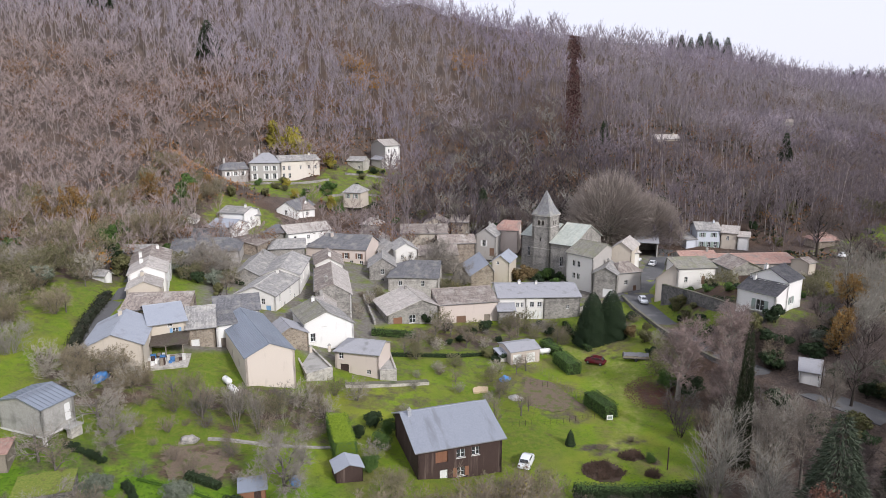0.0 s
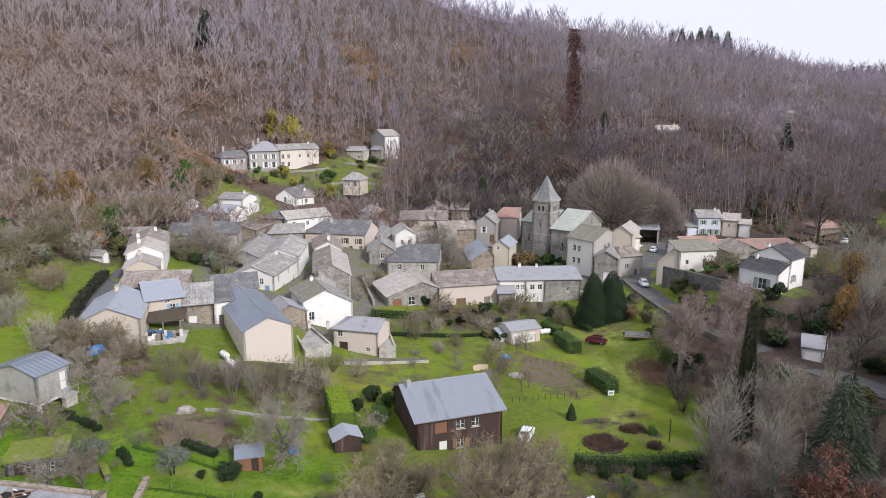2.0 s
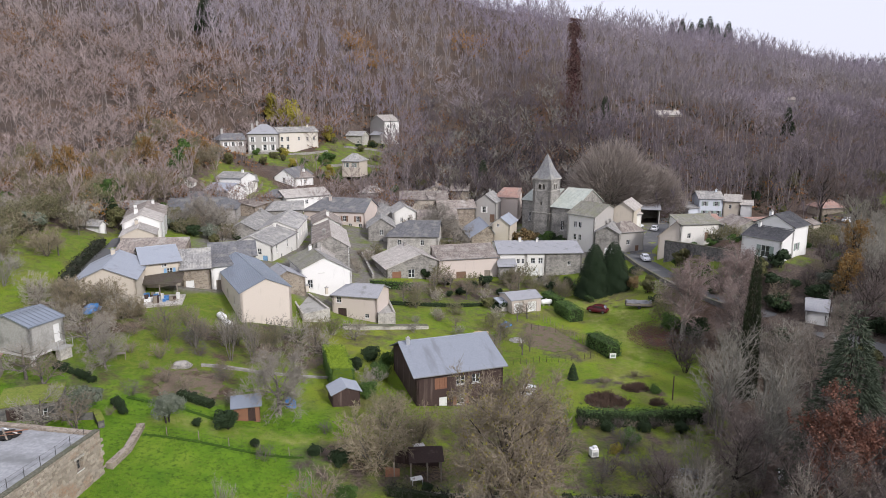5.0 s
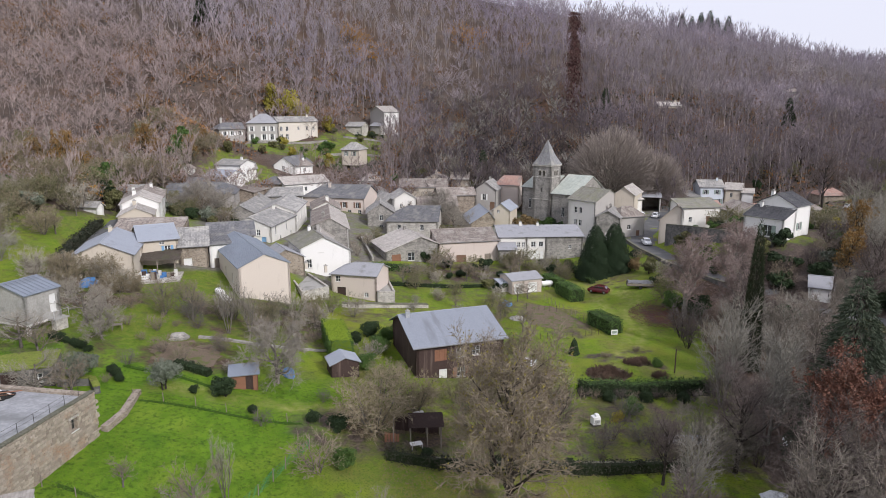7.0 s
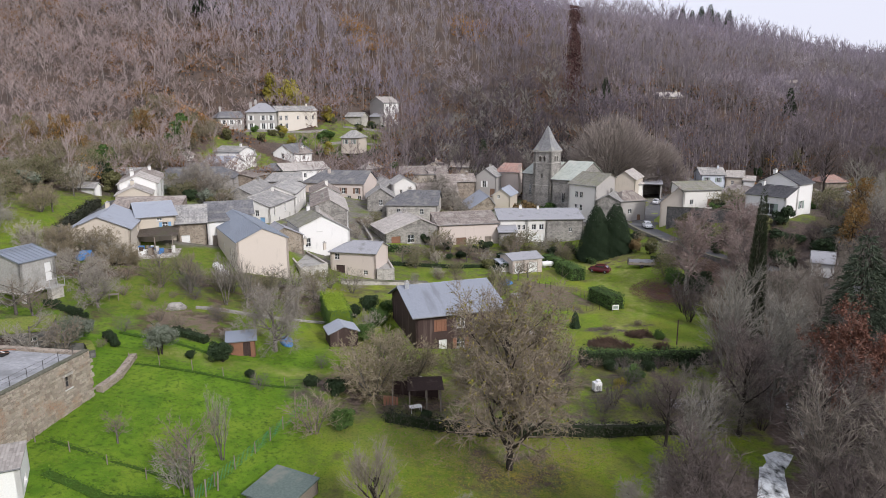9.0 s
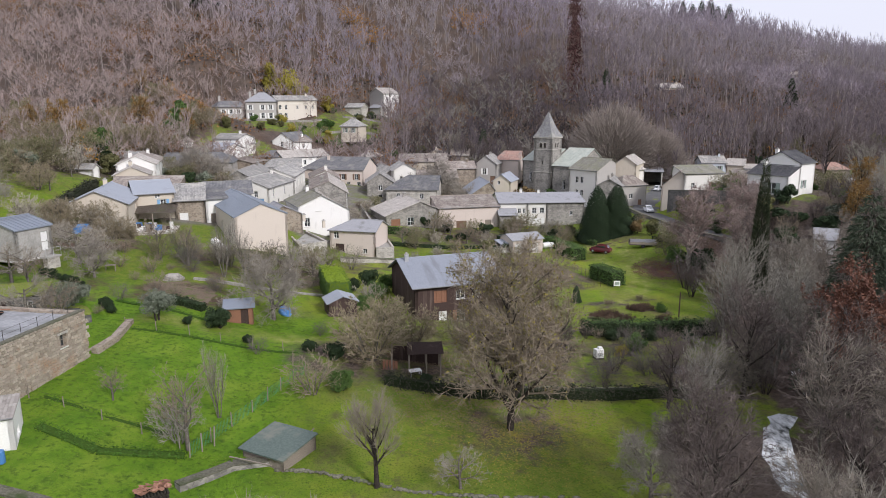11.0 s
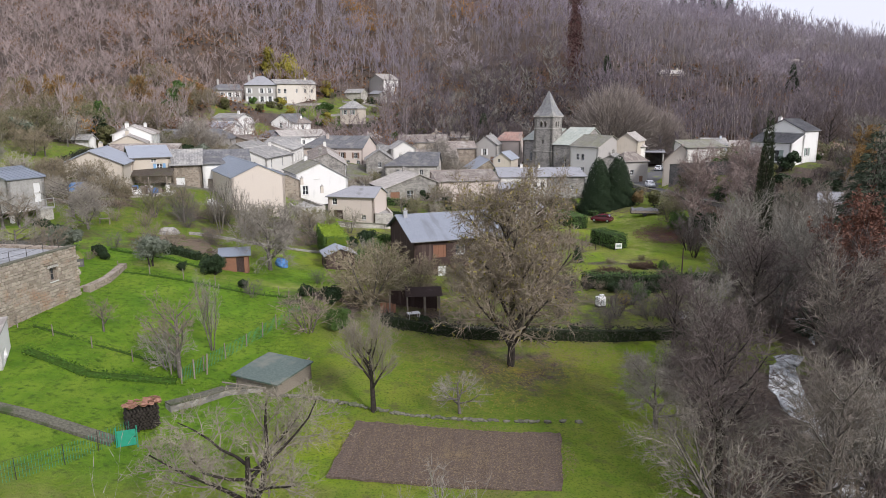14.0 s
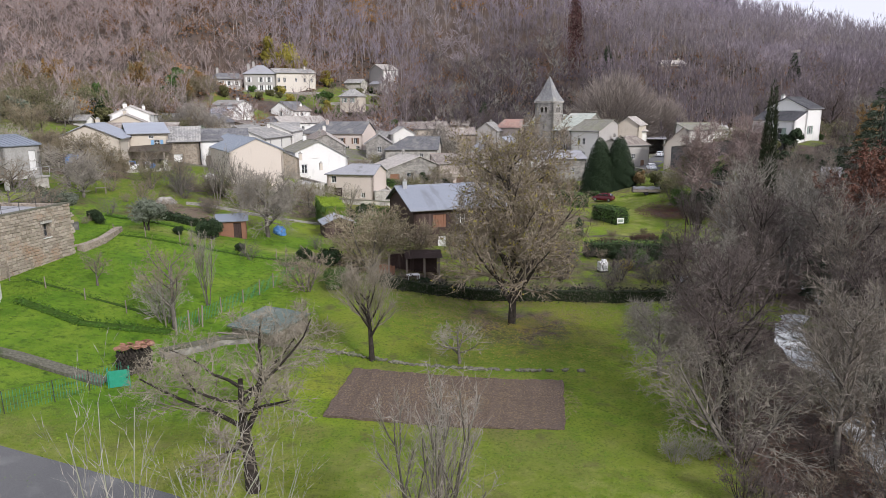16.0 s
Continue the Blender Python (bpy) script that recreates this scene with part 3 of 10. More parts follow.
def wildness(x, y):
    """1 in the woods and rough banks, 0 on mown or grazed grass."""
    edge = 190 + 0.10 * np.abs(x + 10) + 8 * np.sin(x * 0.05)
    edge = np.where(x < -45, np.minimum(edge, 168 - 0.5 * (-45 - x)), edge)
    w = smooth(y, edge - 6, edge + 8)
    for cx, cy, rx, ry in ((-57, 224, 22, 11), (-32, 240, 13, 26), (-25, 266, 9, 8), (-62, 196, 16, 12)):
        w = w * (1 - 0.58 * smooth(np.hypot((x - cx) / rx, (y - cy) / ry), 1.15, 0.8))
    rim = 29.5 + 0.2 * np.clip(y - 60, 0, 80)
    bank = smooth(x, rim, rim + 5) * smooth(y, 128, 112)
    bank = np.maximum(bank, smooth(x, 14.0 + 0.12 * (y - 34), 17.5 + 0.12 * (y - 34)) * smooth(y, 60, 50))
    terrace = smooth(y, 58.5, 60.5) * smooth(y, 79, 74) * smooth(x, -9, -5) * 0.5
    lawn_leaves = 0.56 * smooth(np.hypot(x - 6.5, (y - 53) * 1.15), 8.5, 3.0)
    lime_leaves = 0.6 * smooth(np.hypot(x - 37.5, y - 107), 7.0, 3.5)
    yard = 0.5 * smooth(np.hypot((x + 29) / 9, (y - 90) / 8), 1.1, 0.7)
    bank = np.maximum.reduce([bank, terrace, lawn_leaves, lime_leaves, yard])
    for cx, cy, rx, ry, v in ((-30, 76, 7, 5, 0.6), (-49, 90, 9, 7, 0.62), (-23, 91, 13, 8, 0.46), (13, 111, 7, 6, 0.46), (-6, 102, 11, 6, 0.4), (22.5, 89.5, 3.6, 1.6, 0.7), (28, 92, 2.6, 1.4, 0.62), (29.5, 86.2, 2.2, 1.0, 0.6), (33, 130, 6, 8, 0.5), (120, 165, 46, 42, 0.72), (62, 139, 11, 14, 0.72), (86, 124, 20, 22, 0.8), (48, 125, 5, 14, 0.7),
                              (-84, 140, 14, 30, 0.6), (-78, 112, 12, 14, 0.42), (-36, 118, 10, 8, 0.4), (8, 118, 12, 8, 0.36), (-8, 116, 6, 4, 0.36), (5, 135, 13, 8, 0.62), (19, 140, 10, 5, 0.55), (36, 140, 6, 10, 0.6), (-8, 128, 8, 4, 0.5), (-24, 93, 12, 6, 0.58), (-45, 74, 10, 5, 0.45), (20, 106, 6, 9, 0.5), (-8, 64, 9, 5, 0.62)):
        bank = np.maximum(bank, v * smooth(np.hypot((x - cx) / rx, (y - cy) / ry), 1.25, 0.7))
    left = smooth(x, -60, -72) * smooth(y, 118, 135) * 0.8
    return np.clip(np.maximum(np.maximum(w, bank), left), 0, 1)


def paved(x, y):
    """1 on the trodden yards and lanes between the houses."""
    out = np.zeros(np.broadcast(x, y).shape)
    for cx, cy, rx, ry in ((-36, 150, 17, 34), (-16, 150, 8, 14), (-4, 168, 9, 12), (-22, 128, 9, 16), (-55, 165, 14, 22), (-8, 180, 20, 22), (12, 190, 14, 18), (38, 172, 16, 18), (-43, 112, 9, 6), (75, 185, 26, 18)):
        out = np.maximum(out, smooth(np.hypot((x - cx) / rx, (y - cy) / ry), 1.12, 0.85))
    return out


def build_ground():
    xs = axis_steps(-2600, 2600, -95, 105, 1.25)
    ys = axis_steps(-900, 3600, 12, 260, 1.25)
    X, Y_ = np.meshgrid(xs, ys)
    Z = height(X, Y_)
    rough = np.array([noise.noise(Vector((x * 0.13, y * 0.13, 0))) + 0.5 * noise.noise(Vector((x * 0.4, y * 0.4, 3))) for x, y in zip(X.ravel(), Y_.ravel())]).reshape(X.shape)
    W = wildness(X, Y_)
    Z = Z + rough * (0.10 + 0.5 * W)
    far = smooth(np.hypot(X, Y_), 700, 2600)
    Z = Z * (1 - 0.6 * far)
    nx = len(xs)
    verts = np.stack([X, Y_, Z], -1).reshape(-1, 3)
    i, j = np.meshgrid(np.arange(nx - 1), np.arange(len(ys) - 1))
    k = (j * nx + i).ravel()
    faces = np.stack([k, k + 1, k + nx + 1, k + nx], -1)
    me = bpy.data.meshes.new("ground")
    me.from_pydata(verts.tolist(), [], faces.tolist())
    at = me.attributes.new("wild", "FLOAT", "POINT")
    at.data.foreach_set("value", W.ravel().astype(np.float32))
    at = me.attributes.new("lush", "FLOAT", "POINT")
    lush = smooth(X, -8.5, -14.5) * smooth(Y_, 30, 34) * smooth(Y_, 82, 70) * smooth(X, -60, -50)
    at.data.foreach_set("value", lush.ravel().astype(np.float32))
    worn = 0.62 * smooth(Y_, 36, 27) * smooth(Y_, 8, 18)
    for line, gap in (([(25.5, 141), (31.0, 128), (33.6, 116), (31.0, 102), (27.0, 92), (24.5, 88)], 0.95), ([(24.0, 146), (27.6, 122), (27.8, 110)], 0.5), ([(-31, 67.6), (-20, 67.0), (-9, 68.0)], 0.5)):
        d = np.full(X.shape, 99.0)
        for (ax, ay), (bx, by) in zip(line, line[1:]):
            t = np.clip(((X - ax) * (bx - ax) + (Y_ - ay) * (by - ay)) / ((bx - ax) ** 2 + (by - ay) ** 2), 0, 1)
            d = np.minimum(d, np.hypot(X - ax - t * (bx - ax), Y_ - ay - t * (by - ay)))
        worn = np.maximum(worn, 0.85 * smooth(np.abs(d - gap), 1.3, 0.2))
    at = me.attributes.new("worn", "FLOAT", "POINT")
    at.data.foreach_set("value", worn.ravel().astype(np.float32))
    at = me.attributes.new("paved", "FLOAT", "POINT")
    at.data.foreach_set("value", paved(X, Y_).ravel().astype(np.float32))
    me.polygons.foreach_set("use_smooth", np.ones(len(faces), bool))
    ob = link_mesh("ground", me, "grass_land")
    return tagged(ob, "damp green grass turning to brown leaf litter under the woods", "ground", kind="structure")


def ground_material():
    m = MATS["grass_land"] = bpy.data.materials.new("grass_land")
    n, l, b = nodes_of(m)
    v = coords(n, False)
    g = ramp_mix(n, l, noise_fac(n, l, v, 0.9, 0.3, 0.7, 6), (0.138, 0.246, 0.014), (0.246, 0.342, 0.022))
    g = ramp_mix(n, l, noise_fac(n, l, v, 0.10, 0.45, 0.62, 6), g, (0.294, 0.318, 0.042))
    g = ramp_mix(n, l, noise_fac(n, l, v, 0.17, 0.48, 0.64, 8), g, (0.225, 0.205, 0.075))
    g = ramp_mix(n, l, noise_fac(n, l, v, 0.03, 0.42, 0.58, 2), g, ramp_mix(n, l, noise_fac(n, l, v, 1.2, 0.3, 0.7, 5), (0.114, 0.198, 0.017), (0.216, 0.246, 0.042)))
    g = ramp_mix(n, l, noise_fac(n, l, v, 6.0, 0.5, 0.72, 4), g, (0.075, 0.125, 0.014))
    g = ramp_mix(n, l, noise_fac(n, l, v, 0.42, 0.54, 0.68, 8, 0.7), g, (0.125, 0.125, 0.045))
    lu = n.new("ShaderNodeAttribute")
    lu.attribute_name = "lush"
    rich = ramp_mix(n, l, noise_fac(n, l, v, 0.6, 0.35, 0.65, 7), (0.096, 0.204, 0.013), (0.170, 0.298, 0.020))
    rich = ramp_mix(n, l, noise_fac(n, l, v, 0.22, 0.5, 0.66, 6), rich, (0.210, 0.318, 0.030))
    rich = ramp_mix(n, l, noise_fac(n, l, v, 2.2, 0.5, 0.72, 5), rich, (0.055, 0.11, 0.012))
    g = ramp_mix(n, l, lu.outputs["Fac"], g, rich)
    wo = n.new("ShaderNodeAttribute")
    wo.attribute_name = "worn"
    dry = ramp_mix(n, l, noise_fac(n, l, v, 1.1, 0.35, 0.65, 6), (0.19, 0.265, 0.025), (0.38, 0.37, 0.13))
    wf = n.new("ShaderNodeMath")
    wf.operation = "MULTIPLY"
    l.new(wo.outputs["Fac"], wf.inputs[0])
    l.new(noise_fac(n, l, v, 0.45, 0.25, 0.6, 5), wf.inputs[1])
    g = ramp_mix(n, l, wf.outputs[0], g, dry)
    lit = ramp_mix(n, l, noise_fac(n, l, v, 0.25, 0.4, 0.6, 6), (0.115, 0.092, 0.082), (0.165, 0.125, 0.102))
    lit = ramp_mix(n, l, noise_fac(n, l, v, 0.035, 0.5, 0.7, 5), lit, (0.125, 0.072, 0.045))
    lit = ramp_mix(n, l, noise_fac(n, l, v, 3.0, 0.4, 0.7, 4), lit, (0.065, 0.050, 0.042))
    at = n.new("ShaderNodeAttribute")
    at.attribute_name = "wild"
    ad = n.new("ShaderNodeMath")
    ad.operation = "ADD"
    sc = n.new("ShaderNodeMapRange")
    sc.inputs["To Min"].default_value, sc.inputs["To Max"].default_value = -0.35, 0.35
    l.new(noise_fac(n, l, v, 0.5, 0.25, 0.75, 5), sc.inputs["Value"])
    l.new(at.outputs["Fac"], ad.inputs[0])
    l.new(sc.outputs["Result"], ad.inputs[1])
    r = n.new("ShaderNodeMapRange")
    r.inputs["From Min"].default_value, r.inputs["From Max"].default_value = 0.3, 0.7
    l.new(ad.outputs[0], r.inputs["Value"])
    pv = n.new("ShaderNodeAttribute")
    pv.attribute_name = "paved"
    pf = n.new("ShaderNodeMath")
    pf.operation = "MULTIPLY"
    l.new(pv.outputs["Fac"], pf.inputs[0])
    l.new(noise_fac(n, l, v, 0.3, 0.3, 0.5, 5), pf.inputs[1])
    dirt = ramp_mix(n, l, noise_fac(n, l, v, 1.5, 0.35, 0.65, 5), (0.16, 0.145, 0.125), (0.24, 0.225, 0.20))
    l.new(ramp_mix(n, l, pf.outputs[0], ramp_mix(n, l, r.outputs["Result"], g, lit), dirt), b.inputs["Base Color"])
    b.inputs["Roughness"].default_value = 0.95
    b.inputs["Specular IOR Level"].default_value = 0.2
    add_bump(n, l, b, noise_fac(n, l, v, 5.0, 0.2, 0.8, 7, 0.7), 1.0, 0.2)


ground_material()
build_ground()


# ---- the village ----
BR, WH, GG, BL = "paint_brown", "paint_white", "paint_greygreen", "paint_blue"
# wooden house in the gardens
house("dark-stained timber house with a pale slate roof", (-3.3, 79.7), (8.0, 83.5), 11.5, -0.6, 5.0, 7.0, "wood_dark", "roof_timber", ridge_at=0.62, over=0.5,
      openings=[("f", "door", 3.6, 0.1, 1.1, 2.1, WH), ("f", "win", 6.0, 0.9, 1.1, 1.3, "wood_red"), ("f", "door", 3.3, 3.3, 1.7, 1.6, "wood_red"), ("f", "win", 6.0, 3.6, 1.2, 1.2), ("f", "win", 8.1, 3.6, 1.1, 1.2)],
      chimneys=[(0.7, 6.3, 1.0, 0.5)], walls={"chimney": "zinc"}, name="timber_house")
# cream house with the seamed roof
house("cream rendered house with a blue-grey seamed metal roof", (-30.2, 96.7), (-23.4, 100.4), 20.5, 5.4, 10.95, 12.7, "plaster_cream", "roof_metal", "y", over=0.15, seams=0.55,
      openings=[("l", "win", 16, 2.6, 0.9, 1.3), ("l", "win", 11, 2.6, 0.9, 1.3), ("r", "win", 15, 2.4, 0.9, 1.3)], chimneys=[(2.2, 11.0, 0.7, 0.45), (6.2, 15.5, 0.8, 0.45)])
# farm with the open shelter
house("beige house with a grey-blue roof above an open shelter", (-48.2, 105.2), (-43.2, 107.9), 11.5, 8.4, 13.3, 14.7, "plaster_beige", "roof_blue", ridge_at=0.6,
      openings=[("f", "win", 4.0, 3.0, 0.9, 0.9, BL), ("f", "win", 3.2, 4.15, 0.8, 0.5)])
house("house wing with pale blue-grey slopes among brambles", (-54.2, 95.4), (-46.0, 97.6), 12.5, 8.2, 13.0, 14.9, "plaster_beige", "roof_blue", "y",
      openings=[("r", "win", 6.5, 3.2, 0.8, 0.9)])
house("low stone house under a weathered grey roof", (-42.9, 107.3), (-38.7, 108.7), 6.0, 7.4, 12.0, 14.1, "stone_brown", "roof_grey", ridge_at=1.0,
      openings=[("f", "door", 1.2, 0.4, 1.3, 2.2, WH)])
house("small white lean-to with a glazed porch", (-38.6, 109.0), (-35.6, 110.6), 7.0, 7.2, 12.0, 13.0, "plaster_white", "roof_slate", ridge_at=1.0,
      openings=[("f", "door", 1.6, 0.2, 1.8, 2.2, "wood_grey")])
house("white cottage with a dark slate roof", (-41.5, 117.0), (-34.0, 119.5), 6.0, 7.6, 11.7, 13.4, "plaster_white", "roof_slate", ridge_at=0.75,
      openings=[("r", "win", 2.0, 2.6, 0.8, 1.2)])
# row of white gables
house("grey gabled house at the end of the white row", (-59.2, 121.2), (-53.4, 123.3), 6.5, 10.6, 14.7, 16.1, "plaster_beige", "roof_pale", "y", over=0.2)
house("white row house with a pale tiled roof", (-61.6, 127.4), (-54.9, 129.8), 9.0, 10.6, 16.0, 17.6, "plaster_white", "roof_pale", "y", over=0.2, chimneys=[(5, 2.3, 1.0, 0.7)], openings=windows("r", 2.8, 0.7, 1.1, (3, 6.5)))
house("white row house with a mossy tiled roof", (-65.2, 136.2), (-57.9, 138.8), 13.0, 10.6, 15.8, 17.2, "plaster_white", "roof_brown", "y", over=0.2, chimneys=[(3, 2, 1.3, 0.6), (10, 5, 0.9, 0.6)])
house("low stone barn with a pinkish tiled roof", (-57.0, 114.3), (-45.9, 115.6), 5.5, 9.5, 13.1, 14.6, "stone_brown", "roof_brown", ridge_at=0.95, openings=[("f", "door", 4, 0.3, 2.2, 2.4)])
# white house and porch house
house("white gabled house with a mossy tiled roof", (-25.3, 117.3), (-16.9, 121.3), 9.5, 4.9, (9.6, 8.4), 11.3, "plaster_white", "roof_moss", "y", ridge_at=0.45, roof2="roof_grey",
      openings=[("f", "win", 3.6, 3.6, 1.0, 1.5), ("f", "win", 1.5, 0.9, 1.0, 1.6)])
house("small stone outhouse with a metal roof", (-29.0, 112.4), (-24.2, 115.0), 6.0, 5.8, (9.0, 8.6), 10.2, "stone_brown", "roof_fibre", "y", ridge_at=0.4, over=0.25)
house("streaked plaster house with a hipped grey roof", (-19.1, 112.1), (-11.2, 110.1), 6.5, 2.0, (6.3, 6.3), 7.6, "plaster_pink", "roof_fibre", hips=(3.0, 0.0), over=0.3,
      openings=[("f", "win", 1.2, 2.9, 0.9, 1.1), ("f", "door", 1.8, 0.0, 1.6, 2.0, "wood_dark"), ("f", "win", 6.3, 0.5, 0.8, 0.8)])
# white street row
house("long white street house with a grey tiled roof", (-33.3, 128.6), (-31.5, 142.4), 8.5, 7.4, 11.5, 13.2, "plaster_ivory", "roof_grey", over=0.3,
      openings=windows("f", 2.0, 0.9, 1.7, (2.6, 8.5)) + windows("f", 0.2, 0.9, 1.2, (5.0, 11)) + [("l", "door", 7.0, 0.0, 1.0, 2.0, BL), ("l", "win", 5.9, 2.2, 0.8, 1.2)])
house("tall white street house with a pale tiled roof", (-31.4, 142.6), (-32.3, 158.5), 8.0, 7.0, 12.2, 13.8, "plaster_ivory", "roof_grey", over=0.3, openings=windows("f", 2.6, 0.9, 1.6, (2.2, 6, 10, 14)))
house("long stone barn with weathered grey tiles", (-40.2, 143.5), (-40.7, 162.0), 6.6, 8.2, 11.6, 13.4, "stone_grey", "roof_grey", over=0.3)
house("stone gabled house with white side wall", (-26.7, 135.6), (-19.3, 137.0), 19.5, 4.8, (10.4, 9.4), 11.8, "stone_grey", "roof_brown", "y", roof2="roof_pale", walls={"r": "plaster_white"}, over=0.25,
      openings=windows("r", 2.8, 0.8, 1.4, (3, 8)), chimneys=[(3.5, 2.4, 1.2, 0.7)])
house("pale gabled annexe with a lean roof", (-26.6, 130.0), (-21.6, 130.8), 6.0, 4.8, (8.8, 8.0), 9.8, "plaster_grey", "roof_pale", "y", over=0.2)
house("pale cottage with dark chimney", (-31.2, 160.0), (-24.6, 161.4), 11.0, 5.2, (10.2, 9.8), 11.7, "plaster_ivory", "roof_brown", "y", chimneys=[(1.5, 3.6, 1.2, 0.7)])
house("pinkish house with a long grey-brown roof", (-37.2, 178.6), (-20.6, 174.8), 11.0, 6.0, 10.6, 13.3, "plaster_pink", "roof_slate", hips=(4.0, 0),
      openings=windows("f", 1.9, 1.0, 1.5, (11.5, 15.2), BR) + windows("f", 0.2, 1.0, 1.2, (13, 15.8)), chimneys=[(6.0, 4.2, 1.2, 0.7)])
house("white terraced houses with pale roofs", (-43.0, 183.6), (-32.2, 190.6), 9.0, 7.4, 13.1, 14.7, "plaster_white", "roof_pale", openings=windows("f", 1.0, 0.9, 1.5, (2, 6, 9.5, 11.5)) + windows("f", 3.6, 0.8, 1.2, (2, 6, 11)))
house("white gabled house above the village", (-51.2, 205.0), (-44.6, 203.2), 12.0, 11.8, 16.6, 18.9, "plaster_white", "roof_slate", "y", openings=[("f", "win", 3.2, 3.0, 0.9, 1.6)])
house("white house extension with a brown roof", (-44.5, 204.4), (-40.0, 208.2), 9.0, 11.8, 16.2, 17.6, "plaster_white", "roof_brown", openings=windows("f", 2.6, 0.8, 1.2, (3.2,)))
house("white house with a blue-grey roof", (-64.6, 182.4), (-57.8, 180.0), 8.0, 12.0, 15.6, 17.0, "plaster_white", "roof_blue", openings=windows("r", 1.2, 0.8, 1.2, (4,)))
house("tall white house behind the blue roof", (-64.0, 190.6), (-56.5, 188.6), 8.0, 12.0, 18.0, 19.2, "plaster_white", "roof_grey", openings=windows("r", 3.2, 0.8, 1.2, (4,)))
house("low white house with a grey tiled roof", (-58.0, 193.4), (-53.6, 195.2), 10.0, 12.2, 16.4, 17.5, "plaster_ivory", "roof_grey", openings=windows("f", 1.6, 0.8, 1.2, (3.2,)))
house("grey stone barn with a broad slate roof", (-65.0, 156.6), (-49.4, 159.6), 12.5, 9.0, 13.9, 15.8, "plaster_grey", "roof_slate", hips=(0, 3), openings=[("f", "door", 12, 1.6, 1.7, 1.7, BL)])
house("stone outbuilding with a dark slate roof", (-71.0, 171.0), (-57.5, 172.4), 10.0, 10.5, 14.4, 15.8, "stone_grey", "roof_slate")
house("low ruined stone house with tiles", (-55.5, 170.0), (-47.5, 168.5), 9.0, 10.0, 13.0, 14.0, "stone_brown", "roof_brown", "y")
house("stone house with mossy grey roof", (-45.0, 170.0), (-36.0, 172.0), 8.0, 8.0, 11.8, 13.4, "stone_grey", "roof_grey", hips=(2, 0))
house("small dark shed with slate roof", (-50.5, 186.0), (-44.5, 185.0), 7.0, 10.0, 13.2, 14.6, "stone_grey", "roof_slate", hips=(2, 2))
# around the square
house("stone house with a hipped slate roof", (-13.4, 158.6), (-1.2, 157.8), 13.0, 1.8, 7.4, 10.0, "stone_pale", "roof_slate", hips=(4.5, 0), openings=windows("f", 3.4, 0.9, 1.3, (3.0, 8.5)))
house("low stone barn with an uneven tiled gable", (-11.8, 138.0), (-1.0, 142.0), 12.0, 1.4, (4.4, 5.3), 7.0, "stone_grey", "roof_pale", "y", ridge_at=0.66, openings=[("f", "win", 5.5, 0.6, 1.5, 1.8), ("f", "door", 2.2, 0.0, 2.0, 2.2, "wood_red")])
house("long low shed with a grey-brown roof", (-0.8, 142.4), (12.3, 145.4), 7.5, 0.2, 5.3, 6.9, "plaster_pink", "roof_brown", ridge_at=0.95, openings=[("f", "door", 5, 0, 2.2, 2.2), ("f", "door", 11, 0, 1.4, 2.2, "wood_grey")])
house("white half of the long farmhouse", (12.6, 146.2), (18.6, 146.5), 12.5, 0.4, 5.8, 7.2, "plaster_ivory", "roof_fibre", ridge_at=0.55, openings=windows("f", 3.1, 0.7, 1.1, (4.3, 5.4)) + windows("f", 0.4, 0.7, 1.1, (4.3, 5.4)), chimneys=[(5.6, 6.4, 0.9, 0.6)])
house("stone end of the long farmhouse with a pale roof", (22.9, 146.7), (31.2, 147.1), 12.5, 0.4, 5.8, 7.1, "stone_grey", "roof_fibre", ridge_at=0.55, openings=[("f", "win", 5.5, 2.6, 0.7, 0.9)])
house("white middle of the long farmhouse with a garage door", (18.7, 146.5), (22.8, 146.7), 12.5, 0.4, 5.8, 7.1, "plaster_ivory", "roof_fibre", ridge_at=0.55,
      openings=[("f", "win", 1.5, 3.1, 1.0, 1.2), ("f", "win", 3.2, 3.1, 1.0, 1.2), ("f", "door", 1.6, 0.2, 2.4, 1.9, WH), ("f", "door", 3.5, 0.0, 0.8, 2.1, WH)], chimneys=[(3.5, 6.4, 0.8, 0.5)])
house("lean-to with a pale edged roof", (12.4, 143.4), (16.0, 143.6), 2.8, 0.3, 3.6, 4.6, "stone_grey", "roof_fibre", ridge_at=1.0, group="")
house("stone house with a pale blue roof", (7.2, 170.4), (13.4, 171.2), 13.5, 1.4, (4.6, 5.6), 7.6, "stone_brown", "roof_blue", "y", ridge_at=0.75, over=0.3)
house("pale rendered house end with a small window", (13.0, 174.2), (17.4, 172.6), 8.0, 1.4, 7.6, 9.3, "plaster_beige", "roof_blue", "y", openings=[("f", "win", 1.6, 5.4, 0.7, 1.0)])
house("gabled house with white shutters", (9.6, 195.4), (15.4, 193.6), 9.0, 4.2, 10.3, 12.5, "plaster_grey", "roof_grey", "y", openings=[("f", "win", 2.6, 3.0, 1.0, 1.8, WH), ("f", "door", 5.0, 0.2, 1.4, 2.4, BR)])
house("house with an orange tiled roof", (15.6, 200.6), (22.6, 199.0), 9.0, 5.0, 11.0, 13.2, "plaster_pink", "roof_orange", hips=(2, 0))
house("long low house with brown tiles", (-12.4, 195.4), (1.2, 195.8), 10.0, 7.0, 10.9, 12.7, "plaster_beige", "roof_brown")
house("pale house with brown roof in the trees", (-6.0, 207.0), (1.4, 206.2), 8.0, 7.5, 11.7, 13.4, "plaster_beige", "roof_brown", "y")
